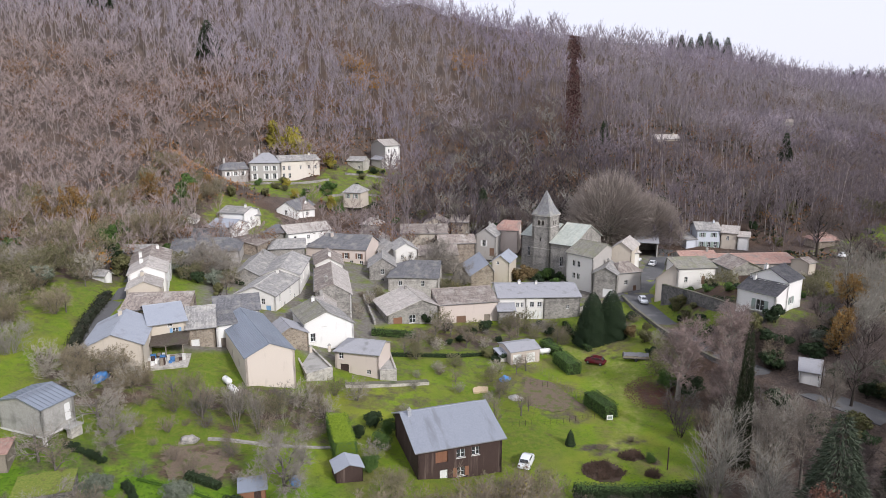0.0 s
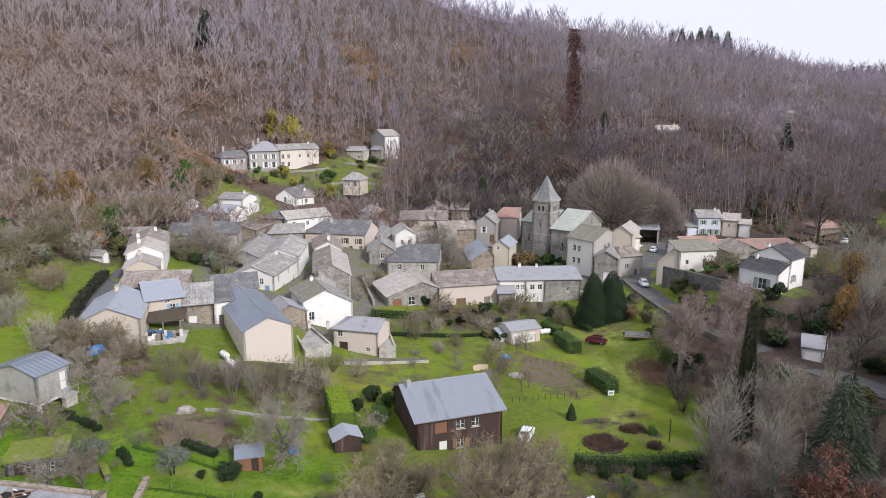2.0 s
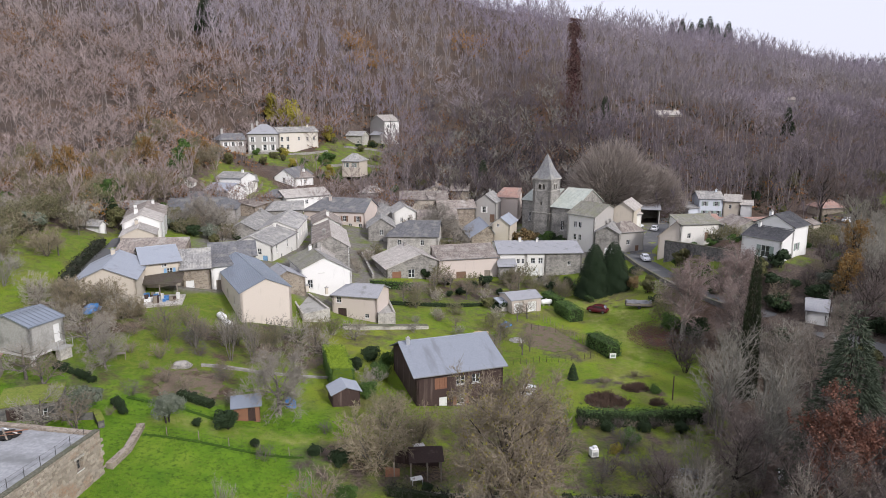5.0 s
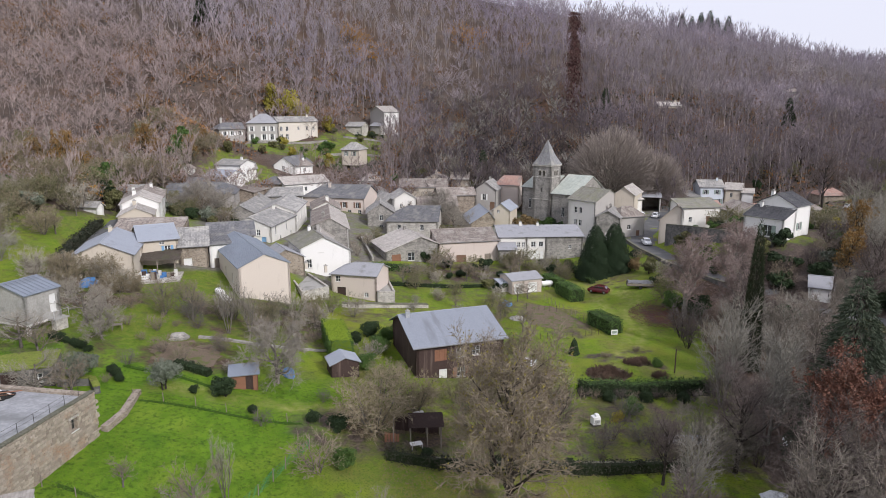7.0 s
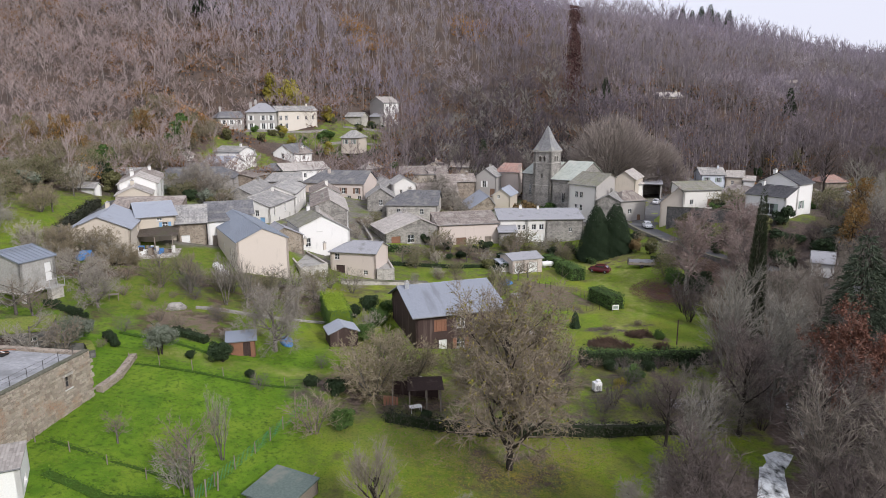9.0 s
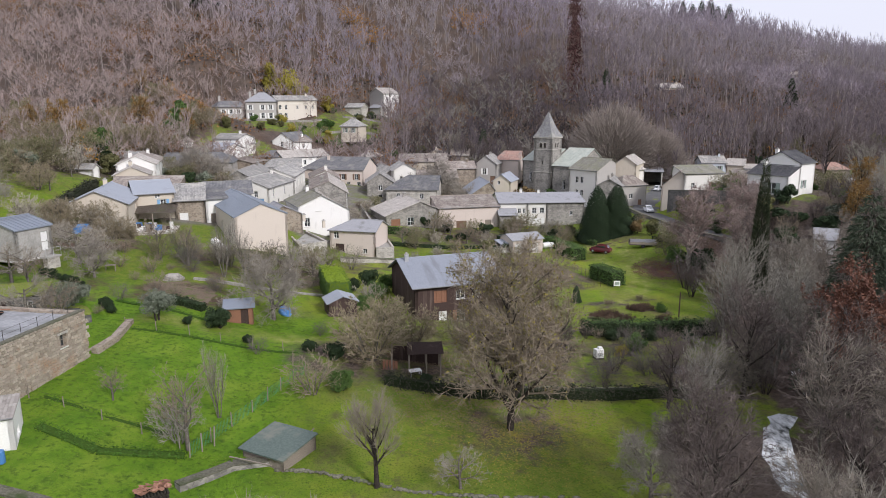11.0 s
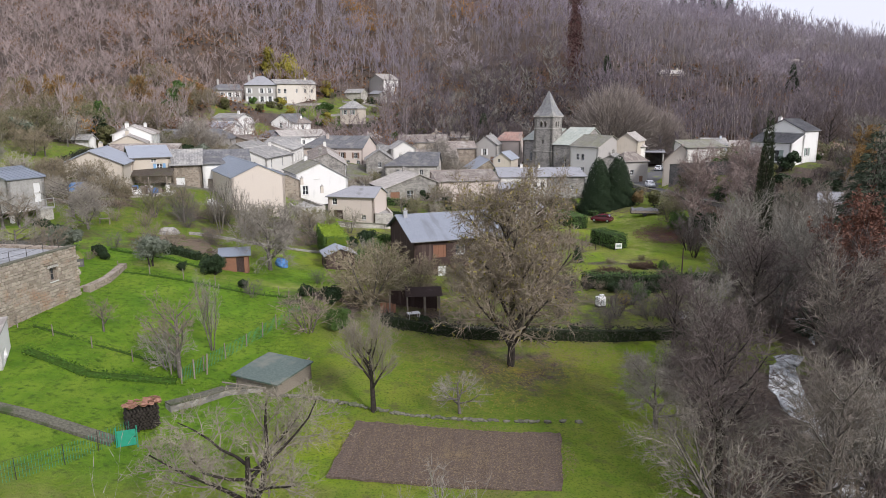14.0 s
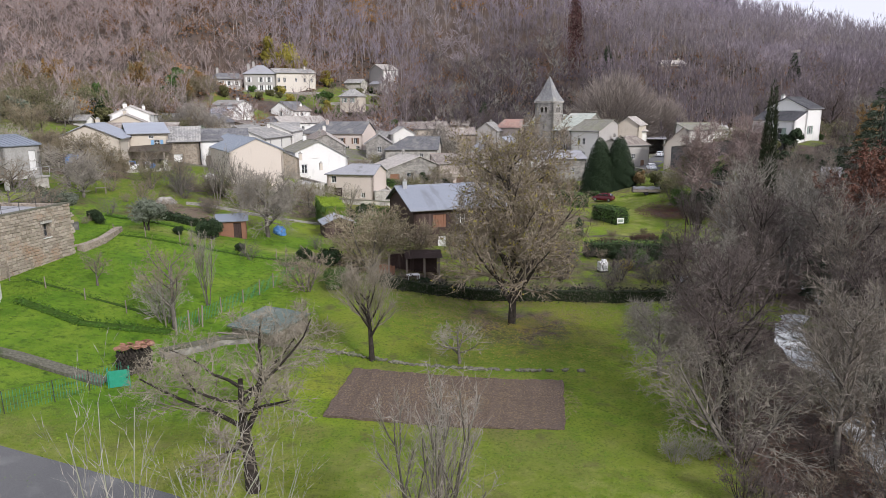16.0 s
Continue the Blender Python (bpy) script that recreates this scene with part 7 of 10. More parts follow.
def hedge(label, line, width, h, leaf, core_mat, per=34, size=0.2, name="hedge", z_of=None, top_leaf=None, ragged=0.07):
    """A clipped hedge along (x, y) points: a dense core and a coat of leaves, all a little uneven."""
    rng = np.random.default_rng(int(abs(line[0][0] * 100 + line[0][1] * 10)))
    bm = bmesh.new()
    P, N = [], []
    for (x0, y0), (x1, y1) in zip(line, line[1:]):
        ln = math.hypot(x1 - x0, y1 - y0)
        d = Vector((x1 - x0, y1 - y0, 0)) / ln
        s = Vector((d.y, -d.x, 0))
        n_ = max(2, int(ln / 0.8))
        prev = None
        for k in range(n_ + 1):
            x, y = x0 + (x1 - x0) * k / n_, y0 + (y1 - y0) * k / n_
            zb = float(height(x, y)) if z_of is None else z_of
            wv = 1 + 0.10 * noise.noise(Vector((x, y, 1)))
            hh = h * (1 + 0.06 * noise.noise(Vector((x * 0.8, y * 0.8, 4))))
            w = width / 2 * wv * 0.86
            prof = [(-w, -0.2), (-w * 1.02, hh * 0.5), (-w * 0.9, hh * 0.9), (-w * 0.6, hh * 0.95), (w * 0.6, hh * 0.95), (w * 0.9, hh * 0.9), (w * 1.02, hh * 0.5), (w, -0.2)]
            ring = [bm.verts.new(Vector((x, y, zb + q)) + s * o) for o, q in prof]
            if prev:
                for i in range(7):
                    bm.faces.new((prev[i], prev[i + 1], ring[i + 1], ring[i]))
            else:
                bm.faces.new(ring)
            prev = ring
        bm.faces.new(prev[::-1])
        cnt = int(per * ln * (2 * h + width))
        t = rng.random(cnt) * ln
        u = rng.random(cnt) * (2 * h + width)
        off = np.where(u < h, -width / 2, np.where(u < h + width, u - h - width / 2, width / 2))
        zz = np.where(u < h, u, np.where(u < h + width, h, 2 * h + width - u))
        x = x0 + d.x * t + s.x * off
        y = y0 + d.y * t + s.y * off
        zb = height(x, y) if z_of is None else np.full(cnt, z_of)
        jig = rng.normal(size=(cnt, 3)) * ragged
        P.append(np.stack([x, y, zb + zz], -1) + jig)
        nx = np.where(u < h, -1.0, np.where(u < h + width, 0.0, 1.0))
        N.append(np.stack([nx * s.x, nx * s.y, np.where(nx == 0, 1.0, 0.2)], -1))
        for end, sg in ((0.0, -1), (ln, 1)):
            c2 = int(per * width * h)
            o, q = (rng.random(c2) - 0.5) * width, rng.random(c2) * h
            x, y = x0 + d.x * end + s.x * o, y0 + d.y * end + s.y * o
            zb = height(x, y) if z_of is None else np.full(c2, z_of)
            P.append(np.stack([x, y, zb + q], -1) + rng.normal(size=(c2, 3)) * 0.07)
            N.append(np.tile([[d.x * sg, d.y * sg, 0.2]], (c2, 1)))
    bmesh.ops.recalc_face_normals(bm, faces=bm.faces)
    home = thing(name, Matrix.Identity(4), label, "hedge")
    part("hedge_core", bm, core_mat, home)
    P, N = np.concatenate(P), np.concatenate(N)
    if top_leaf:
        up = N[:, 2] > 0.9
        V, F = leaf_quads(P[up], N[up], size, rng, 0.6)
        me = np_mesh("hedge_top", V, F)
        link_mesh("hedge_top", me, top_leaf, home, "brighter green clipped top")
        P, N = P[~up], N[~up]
    V, F = leaf_quads(P, N, size, rng, 0.6)
    link_mesh("hedge_leaves", np_mesh("hedge_leaves", V, F), leaf, home)
    return home


surface("hedge_core", (0.014, 0.022, 0.010), (0.024, 0.034, 0.014), fine=8, rough=0.95, bump=0.5)
surface("grass_core", (0.035, 0.075, 0.010), (0.055, 0.10, 0.014), fine=8, rough=0.95, bump=0.5)
surface("hedge_core_bright", (0.10, 0.15, 0.015), (0.14, 0.20, 0.02), fine=8, rough=0.95, bump=0.5)
leaf_material("grass_long", (0.04, 0.10, 0.01), (0.07, 0.15, 0.016), (0.03, 0.08, 0.01), 0.0)
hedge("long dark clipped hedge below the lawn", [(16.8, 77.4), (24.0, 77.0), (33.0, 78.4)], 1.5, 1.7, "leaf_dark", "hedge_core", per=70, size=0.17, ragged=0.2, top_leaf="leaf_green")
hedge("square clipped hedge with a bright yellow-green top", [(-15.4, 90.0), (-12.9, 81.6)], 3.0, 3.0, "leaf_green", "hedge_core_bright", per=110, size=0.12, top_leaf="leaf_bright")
hedge("clipped laurel block on the lawn", [(24.7, 105.2), (26.9, 99.6)], 2.6, 2.2, "leaf_green", "hedge_core", per=60, size=0.17)
hedge("rounded laurel block beside the track", [(22.6, 123.4), (24.4, 117.4)], 2.8, 2.2, "leaf_green", "hedge_core", per=50, size=0.19)
hedge("low clipped hedge beside the grass track", [(27.0, 143.0), (29.4, 127.5)], 1.0, 1.0, "leaf_green", "hedge_core", per=30)
hedge("laurel hedge behind the garden hut", [(20.8, 131.5), (23.0, 126.6)], 2.0, 1.8, "leaf_green", "hedge_core", per=26, size=0.26)
hedge("clipped hedge before the stone barn", [(-14.6, 131.2), (-10.4, 131.4), (-5.6, 132.0)], 1.4, 1.4, "leaf_green", "hedge_core", per=26)
hedge("low dark hedge between the lawns", [(-10.2, 121.4), (-1.0, 123.6), (8.6, 125.6)], 0.7, 0.65, "leaf_dark", "hedge_core", per=26)
hedge("low dark hedge by the silver tree", [(-30.6, 72.8), (-26.4, 71.6)], 1.1, 0.8, "leaf_dark", "hedge_core", per=30)
hedge("bank of long dark grass along the meadow fence", [(-29.6, 45.6), (-24.6, 44.0), (-19.0, 45.4)], 0.9, 0.13, "grass_long", "grass_core", per=120, size=0.12, ragged=0.12)
hedge("strip of long grass along the upper fence", [(-31.4, 49.6), (-26.0, 48.2), (-21.0, 47.6)], 0.4, 0.07, "grass_long", "grass_core", per=90, size=0.11, ragged=0.1)
hedge("strip of long grass below the thin fence", [(-31.0, 64.2), (-25.5, 64.3), (-19.0, 63.9), (-13.2, 64.1)], 0.4, 0.07, "grass_long", "grass_core", per=90, size=0.12, ragged=0.1)
hedge("grassy bank between the garden terraces", [(-36.0, 71.6), (-30.0, 70.4), (-24.6, 68.8)], 0.5, 0.09, "grass_long", "grass_core", per=80, size=0.13, ragged=0.12)
hedge("dark ivy grown over the retaining wall", [(-5.4, 59.5), (4.0, 59.1), (14.0, 59.5), (24.0, 60.3)], 0.7, 1.0, "leaf_bramble", "hedge_core", per=70, size=0.16, ragged=0.2)
hedge("dark hedge on the terrace wall", [(55.4, 134.0), (57.4, 127.6)], 1.6, 1.6, "leaf_dark", "hedge_core", per=26, size=0.26)


def fence(label, line, gap, h, mat="wood_grey", r=0.045, wires=(0.4, 0.8), mesh=None, name="fence"):
    """Posts with wires between them."""
    home = thing(name, Matrix.Identity(4), label, "fence")
    rng = random.Random(int(abs(line[0][0] * 31 + line[0][1] * 7)))
    tops = []
    for (x0, y0), (x1, y1) in zip(line, line[1:]):
        n_ = max(1, int(math.hypot(x1 - x0, y1 - y0) / gap))
        for k in range(n_ + (1 if (x1, y1) == line[-1] else 0)):
            x, y = x0 + (x1 - x0) * k / n_ + rng.uniform(-0.1, 0.1), y0 + (y1 - y0) * k / n_ + rng.uniform(-0.1, 0.1)
            z = float(height(x, y))
            bm = bmesh.new()
            tube(bm, [(x, y, z - 0.3), (x + rng.uniform(-0.06, 0.06), y, z + h * rng.uniform(0.92, 1.08))], [r, r * 0.85], 6)
            part("post", bm, mat, home)
            tops.append((x, y, z))
    for w in wires:
        bm = bmesh.new()
        tube(bm, [(x, y, z + w * h) for x, y, z in tops], 0.008, 3)
        part("wire", bm, "iron", home)
    if mesh:
        bm = bmesh.new()
        for (ax, ay, az), (bx, by, bz) in zip(tops, tops[1:]):
            n_ = max(2, int(math.hypot(bx - ax, by - ay) / 0.16))
            for k in range(n_):
                t = k / n_
                x, y, z = ax + (bx - ax) * t, ay + (by - ay) * t, az + (bz - az) * t
                box(bm, x - 0.006, x + 0.006, y - 0.006, y + 0.006, z + 0.03, z + h * 0.9)
        part("mesh_panel", bm, mesh, home)["kind"] = "stuff"
    return home


fence("thin post-and-wire fence above the meadow", [(-31.8, 64.6), (-25.5, 64.6), (-19.0, 64.2), (-12.8, 64.4)], 2.6, 1.0)
fence("post-and-wire fence beside the meadow", [(-32.4, 49.4), (-26.0, 47.6), (-19.6, 46.2)], 2.4, 1.0)
fence("green wire fence along the garden path", [(-18.6, 37.4), (-20.6, 33.8), (-23.2, 29.8)], 1.8, 1.3, "iron", 0.025, (0.3, 0.6, 0.95), "plastic_green")
fence("green mesh fence beside the shed", [(-18.6, 45.4), (-16.8, 50.0), (-15.2, 54.6), (-13.0, 60.0)], 1.9, 1.2, "wood_grey", 0.05, (0.4, 0.9), "plastic_green")
fence("dark slat fence at the front of the garden", [(10.8, 96.6), (18.0, 98.0), (25.4, 100.0)], 1.0, 0.9, "wood_dark", 0.04)
fence("vegetable garden fence of thin posts", [(17.4, 120.0), (21.4, 110.6), (25.0, 101.6)], 1.2, 1.2, "wood_grey", 0.03, (0.3, 0.6, 0.9))
fence("row of stakes in the vegetable garden", [(14.6, 112.6), (19.6, 111.0)], 0.9, 1.2, "wood_dark", 0.03, (0.8,))
fence("railing on the terrace wall", [(51.0, 149.4), (53.6, 140.4), (55.2, 132.0)], 2.4, 1.5, "iron", 0.04, (0.6, 0.95))


def patch(name, outline, material, label, category, lift=0.03, kind="structure", wob=0.25, square=False):
    """A patch of soil or gravel draped on the ground inside a closed outline."""
    bm = bmesh.new()
    xs = [p[0] for p in outline]
    ys = [p[1] for p in outline]
    if square:
        P = [Vector(p) for p in outline]
        grid = {}
        for i in range(41):
            for j in range(25):
                q = (P[0] * (1 - i / 40) + P[1] * (i / 40)) * (1 - j / 24) + (P[3] * (1 - i / 40) + P[2] * (i / 40)) * (j / 24)
                x, y = q.x + wob * noise.noise(Vector((q.x, q.y, 2))), q.y + wob * noise.noise(Vector((q.x, q.y, 9)))
                ridge = 0.035 * math.sin(i * 1.9) + 0.05 * noise.noise(Vector((x * 2, y * 2, 0)))
                grid[i, j] = bm.verts.new((x, y, float(height(x, y)) + lift + 0.05 + ridge))
        for i in range(40):
            for j in range(24):
                bm.faces.new((grid[i, j], grid[i + 1, j], grid[i + 1, j + 1], grid[i, j + 1]))
    step = max(0.3, (max(xs) - min(xs)) / 56)

    def inside(x, y):
        c = False
        for (x0, y0), (x1, y1) in zip(outline, outline[1:] + outline[:1]):
            if (y0 > y) != (y1 > y) and x < (x1 - x0) * (y - y0) / (y1 - y0) + x0:
                c = not c
        return c
    verts = {}

    def vert(i, j):
        if (i, j) not in verts:
            x, y = min(xs) + i * step, min(ys) + j * step
            x += wob * noise.noise(Vector((x, y, 2)))
            y += wob * noise.noise(Vector((x, y, 9)))
            verts[i, j] = bm.verts.new((x, y, float(height(x, y)) + lift + 0.05 + 0.05 * noise.noise(Vector((x * 2, y * 2, 0)))))
        return verts[i, j]
    for i in range(0 if square else int((max(xs) - min(xs)) / step) + 1):
        for j in range(int((max(ys) - min(ys)) / step) + 1):
            if inside(min(xs) + (i + 0.5) * step, min(ys) + (j + 0.5) * step):
                bm.faces.new((vert(i, j), vert(i + 1, j), vert(i + 1, j + 1), vert(i, j + 1)))
    ex = bmesh.ops.extrude_edge_only(bm, edges=[e for e in bm.edges if e.is_boundary])
    for v in ex["geom"]:
        if isinstance(v, bmesh.types.BMVert):
            v.co.z -= 0.25
    return tagged(part(name, bm, material, None), label, category, kind=kind)


patch("vegetable_bed", [(-5.6, 41.7), (8.1, 41.4), (7.0, 34.3), (-6.4, 34.6)], "soil", "dug dark vegetable bed strewn with leaves", "soil bed", 0.05, wob=0.12, square=True)
patch("vegetable_plot", [(14.2, 116.0), (19.4, 114.0), (23.6, 103.6), (18.0, 101.6), (14.0, 104.0)], "soil_pale", "brown vegetable plot in the gardens", "soil bed")
patch("old_plot", [(-35.6, 79.4), (-27.4, 79.8), (-26.4, 73.0), (-33.0, 72.4)], "soil_pale", "brown overgrown plot in the sloping garden", "soil bed", wob=1.2)
patch("sand_heap", [(5.2, 108.6), (8.0, 109.0), (7.8, 111.0), (5.4, 110.8)], "sand", "small heap of pale sand", "sand", 0.2)
YARD = ((-27.2, 115.6), (-23.9, 116.0), (-18.8, 107.0), (-22.4, 104.0))


def walled_terrace(label, corners, top, down, rim=0.35):
    """A paved yard held up by walls, with a low parapet round its outer sides."""
    home = thing("walled_terrace", Matrix.Identity(4), label, "terrace", kind="structure")
    bm = bmesh.new()
    lo, hi = [bm.verts.new((x, y, top - down)) for x, y in corners], [bm.verts.new((x, y, top)) for x, y in corners]
    bm.faces.new(hi)
    for k in range(4):
        bm.faces.new((lo[k], lo[(k + 1) % 4], hi[(k + 1) % 4], hi[k]))
    bmesh.ops.recalc_face_normals(bm, faces=bm.faces)
    part("paving", bm, "concrete", home)
    for k in (1, 2, 3):
        (ax, ay), (bx, by) = corners[k], corners[(k + 1) % 4]
        ln = math.hypot(bx - ax, by - ay)
        o = part("parapet", boxes((-0.1, ln + 0.1, -0.12, 0.12, -down * 0.6, rim), (-0.14, ln + 0.14, -0.16, 0.16, rim, rim + 0.07)), "stone_pale", home)
        o.matrix_basis = pose(ax, ay, top, 0, 0, math.degrees(math.atan2(by - ay, bx - ax)))


walled_terrace("grey concrete yard on pale walls between the houses", YARD, 5.0, 3.0)
walled_terrace("small grey terrace beside the hipped house", ((-12.2, 119.4), (-10.2, 119.5), (-8.2, 110.2), (-10.9, 109.8)), 3.4, 3.2, 0.2)
strip("garden_path", on_ground([(-31.0, 38.6), (-25.0, 37.8), (-19.2, 36.6)]), 0.42, "edge_stone", "narrow mossy garden path with a raised edge", "path", lift=0.22)
strip("field_track", on_ground([(-24.0, 27.4), (-18.0, 26.4), (-12.0, 24.4), (-6.0, 21.5)]), 2.0, "asphalt", "grey farm track below the garden", "path", lift=0.05)

# row of edging stones behind the bed
row = thing("stone_edging", Matrix.Identity(4), "row of rough mossy edging stones across the lawn", "edging")
rng_s = random.Random(21)
shapes = []
for k in range(6):
    bm = bmesh.new()
    bmesh.ops.create_icosphere(bm, subdivisions=1, radius=0.5)
    for v in bm.verts:
        v.co = Vector((v.co.x * 1.3, v.co.y * 0.8, v.co.z * 0.6)) * rng_s.uniform(0.75, 1.2)
    me = bpy.data.meshes.new("stone")
    bm.to_mesh(me)
    bm.free()
    me.materials.append(MATS["edge_stone"])
    shapes.append(me)
for k in range(62):
    t = k / 61
    x = -12.0 + 22.0 * t
    if 0.72 < t < 0.80 and k % 2 or t > 0.86 and k % 3:
        continue
    y = 44.6 - 1.5 * smooth(t, 0.1, 0.5) + rng_s.uniform(-0.12, 0.12)
    ob = new("stone", shapes[k % 6])
    ob.parent = row
    ob.matrix_basis = pose(x, y, float(height(x, y)) + 0.08, 0, 0, rng_s.uniform(-40, 40)) @ Matrix.Scale(rng_s.uniform(0.35, 0.6), 4)


def fallen_leaves(name, cx, cy, rx, ry, count, leaf, label, size=0.13):
    rng = np.random.default_rng(int(abs(cx * 10 + cy)))
    a, r = rng.random(count) * 2 * np.pi, rng.random(count) ** 0.75
    x, y = cx + rx * r * np.cos(a), cy + ry * r * np.sin(a)
    P = np.stack([x, y, height(x, y) + 0.10 + rng.random(count) * 0.06], -1)
    V, F = leaf_quads(P, np.tile([[0, 0, 1.0]], (count, 1)), size, rng, 0.8)
    tagged(link_mesh(name, np_mesh(name, V, F), leaf), label, "leaves", kind="stuff")


fallen_leaves("fallen_leaves", 6.2, 52.5, 10.5, 8.5, 9000, "leaf_yellow", "yellow-brown walnut leaves on the lawn", 0.085)
fallen_leaves("fallen_leaves", 5.0, 57.5, 11.0, 5.0, 7000, "leaf_tan", "brown dead leaves under the walnut tree", 0.1)
fallen_leaves("fallen_leaves", -5.0, 66.0, 7.5, 4.0, 6000, "leaf_tan", "brown dead leaves round the garden shelter", 0.12)
fallen_leaves("bed_leaves", 1.2, 38.0, 7.4, 4.4, 9000, "leaf_tan", "pale leaves lying on the dug bed", 0.065)
fallen_leaves("lime_leaves", 37.0, 107.0, 6.0, 6.0, 4000, "leaf_rust", "rust-brown leaves under the lime tree", 0.2)


def tufts(name, x0, x1, y0, y1, count, leaf, label, size):
    """Grass blades that break up the mown surface."""
    rng = np.random.default_rng(int(abs(x0 * 3 + y0)))
    x, y = rng.uniform(x0, x1, count), rng.uniform(y0, y1, count)
    keep = (wildness(x, y) < 0.35)
    keep &= ~((x > -6.6) & (x < 8.9) & (y > 33.3) & (y < 42.7))
    keep &= np.array([noise.noise(Vector((a * 0.35, c * 0.35, 1))) for a, c in zip(x, y)]) > -0.1
    x, y = x[keep], y[keep]
    P = np.stack([x, y, height(x, y) + 0.06], -1)
    N = np.stack([rng.normal(size=len(x)) * 0.4, rng.normal(size=len(x)) * 0.4, np.ones(len(x))], -1)
    V, F = leaf_quads(P, N / np.linalg.norm(N, axis=1, keepdims=True), size, rng, 0.8)
    tagged(link_mesh(name, np_mesh(name, V, F), leaf), label, "grass", kind="stuff")


leaf_material("grass_blade", (0.10, 0.20, 0.014), (0.17, 0.25, 0.022), (0.16, 0.20, 0.03), 0.0)
tufts("grass_tufts", -30, 16, 22, 58, 26000, "grass_blade", "rough tufts in the grass of the lawn", 0.09)
tufts("meadow_tufts", -34, -11, 45, 75, 16000, "grass_blade", "rough tufts in the meadow grass", 0.11)


def small_shed(label, A, B, depth, h, wall, roof, mono=True, **kw):
    z = min(float(height(*A)), float(height(*B)))
    return house(label, A, B, depth, z, z + h, z + h + (0.35 if mono else 0.7), wall, roof, ridge_at=1.0 if mono else 0.5, over=0.25, group="", category="shed", name=kw.pop("name", "garden_shed"), th=0.1, gutter=False, sink=0.6, **kw)


small_shed("little red-brown wooden shed with a grey roof", (-23.4, 69.6), (-20.6, 70.4), 2.4, 2.0, "wood_red", "roof_metal", openings=[("f", "door", 2.0, 0.1, 0.8, 1.7, "wood_dark")])
small_shed("small dark shed with a pale blue-grey roof", (-13.4, 76.4), (-10.2, 77.6), 2.8, 2.0, "wood_dark", "roof_blue", False, axis="y", caps=False)
small_shed("garden hut with two white doors and a corrugated roof", (13.0, 121.4), (18.8, 123.6), 5.4, 2.7, "plaster_pink", "roof_fibre", False, openings=[("f", "door", 1.4, 0.1, 1.9, 2.0, "paint_white"), ("f", "door", 4.3, 0.1, 1.9, 2.0, "paint_white")])
small_shed("glass lean-to beside the garden hut", (11.0, 122.6), (12.9, 123.4), 2.6, 1.6, "concrete_pale", "roof_blue")
small_shed("low shed with a green corrugated roof", (-14.9, 46.2), (-11.5, 44.4), 3.8, 1.0, "wood_grey", "roof_green")
small_shed("small shelter with a red tiled roof", (-53.0, 68.6), (-49.6, 69.6), 3.2, 2.4, "wood_grey", "roof_orange")


def raised_garage():
    """A rendered box on posts over the slope, with a seamed metal roof."""
    g = house("rendered grey garage raised on posts with a metal roof", (-55.2, 77.4), (-48.3, 74.8), 4.6, 9.6, 13.1, 14.1, "concrete", "roof_metal", "y", over=0.2, seams=0.6, name="raised_garage", category="garage", group="", sink=0.0,
              openings=[("r", "door", 3.6, 0.6, 0.9, 2.3, "paint_white")])
    part("floor_slab", boxes((-0.05, 7.42, -0.05, 4.65, -0.25, -0.004)), "concrete_pale", g)
    for x in (0.3, 7.05):
        for y in (0.3, 4.3):
            part("post", boxes((x - 0.18, x + 0.18, y - 0.18, y + 0.18, -3.6, -0.25)), "concrete_pale", g)
    part("landing", boxes((7.39, 8.6, 2.6, 4.6, -0.2, 0.0)), "concrete", g)
    for y in (2.6, 3.6, 4.6):
        bm = bmesh.new()
        tube(bm, [(8.55, y, 0.0), (8.55, y, 1.0)], 0.03, 5)
        part("rail_post", bm, "zinc", g)
    bm = bmesh.new()
    tube(bm, [(8.55, 2.6, 1.0), (8.55, 4.6, 1.0)], 0.025, 5)
    part("handrail", bm, "zinc", g)
    part("buttress", boxes((7.7, 8.5, 2.8, 4.4, -3.4, -0.2)), "stone_pale", g)


raised_garage()
surface("sod", (0.13, 0.18, 0.03), (0.22, 0.24, 0.06), (0.12, 0.095, 0.055), big=1.2, fine=5, rough=0.95, bump=0.8, dist=0.08)
house("low ruined stone hut with grass growing on its roof", (-45.6, 63.6), (-40.2, 65.4), 4.0, 6.3, 8.3, 8.7, "stone_dark", "sod", ridge_at=1.0, over=0.15, name="ruined_hut", category="hut", group="", gutter=False,
      openings=[("f", "door", 1.6, 0.1, 1.5, 1.6, "wood_dark"), ("f", "win", 4.2, 0.5, 0.9, 0.9)])
garden_wall("crumbling mossy wall beside the ruined hut", [(-40.0, 65.5), (-37.0, 66.6), (-35.6, 64.8)], 0.6, lambda x, y: float(height(x, y)) + 0.9, "stone_dark", "sod", uneven=0.3)


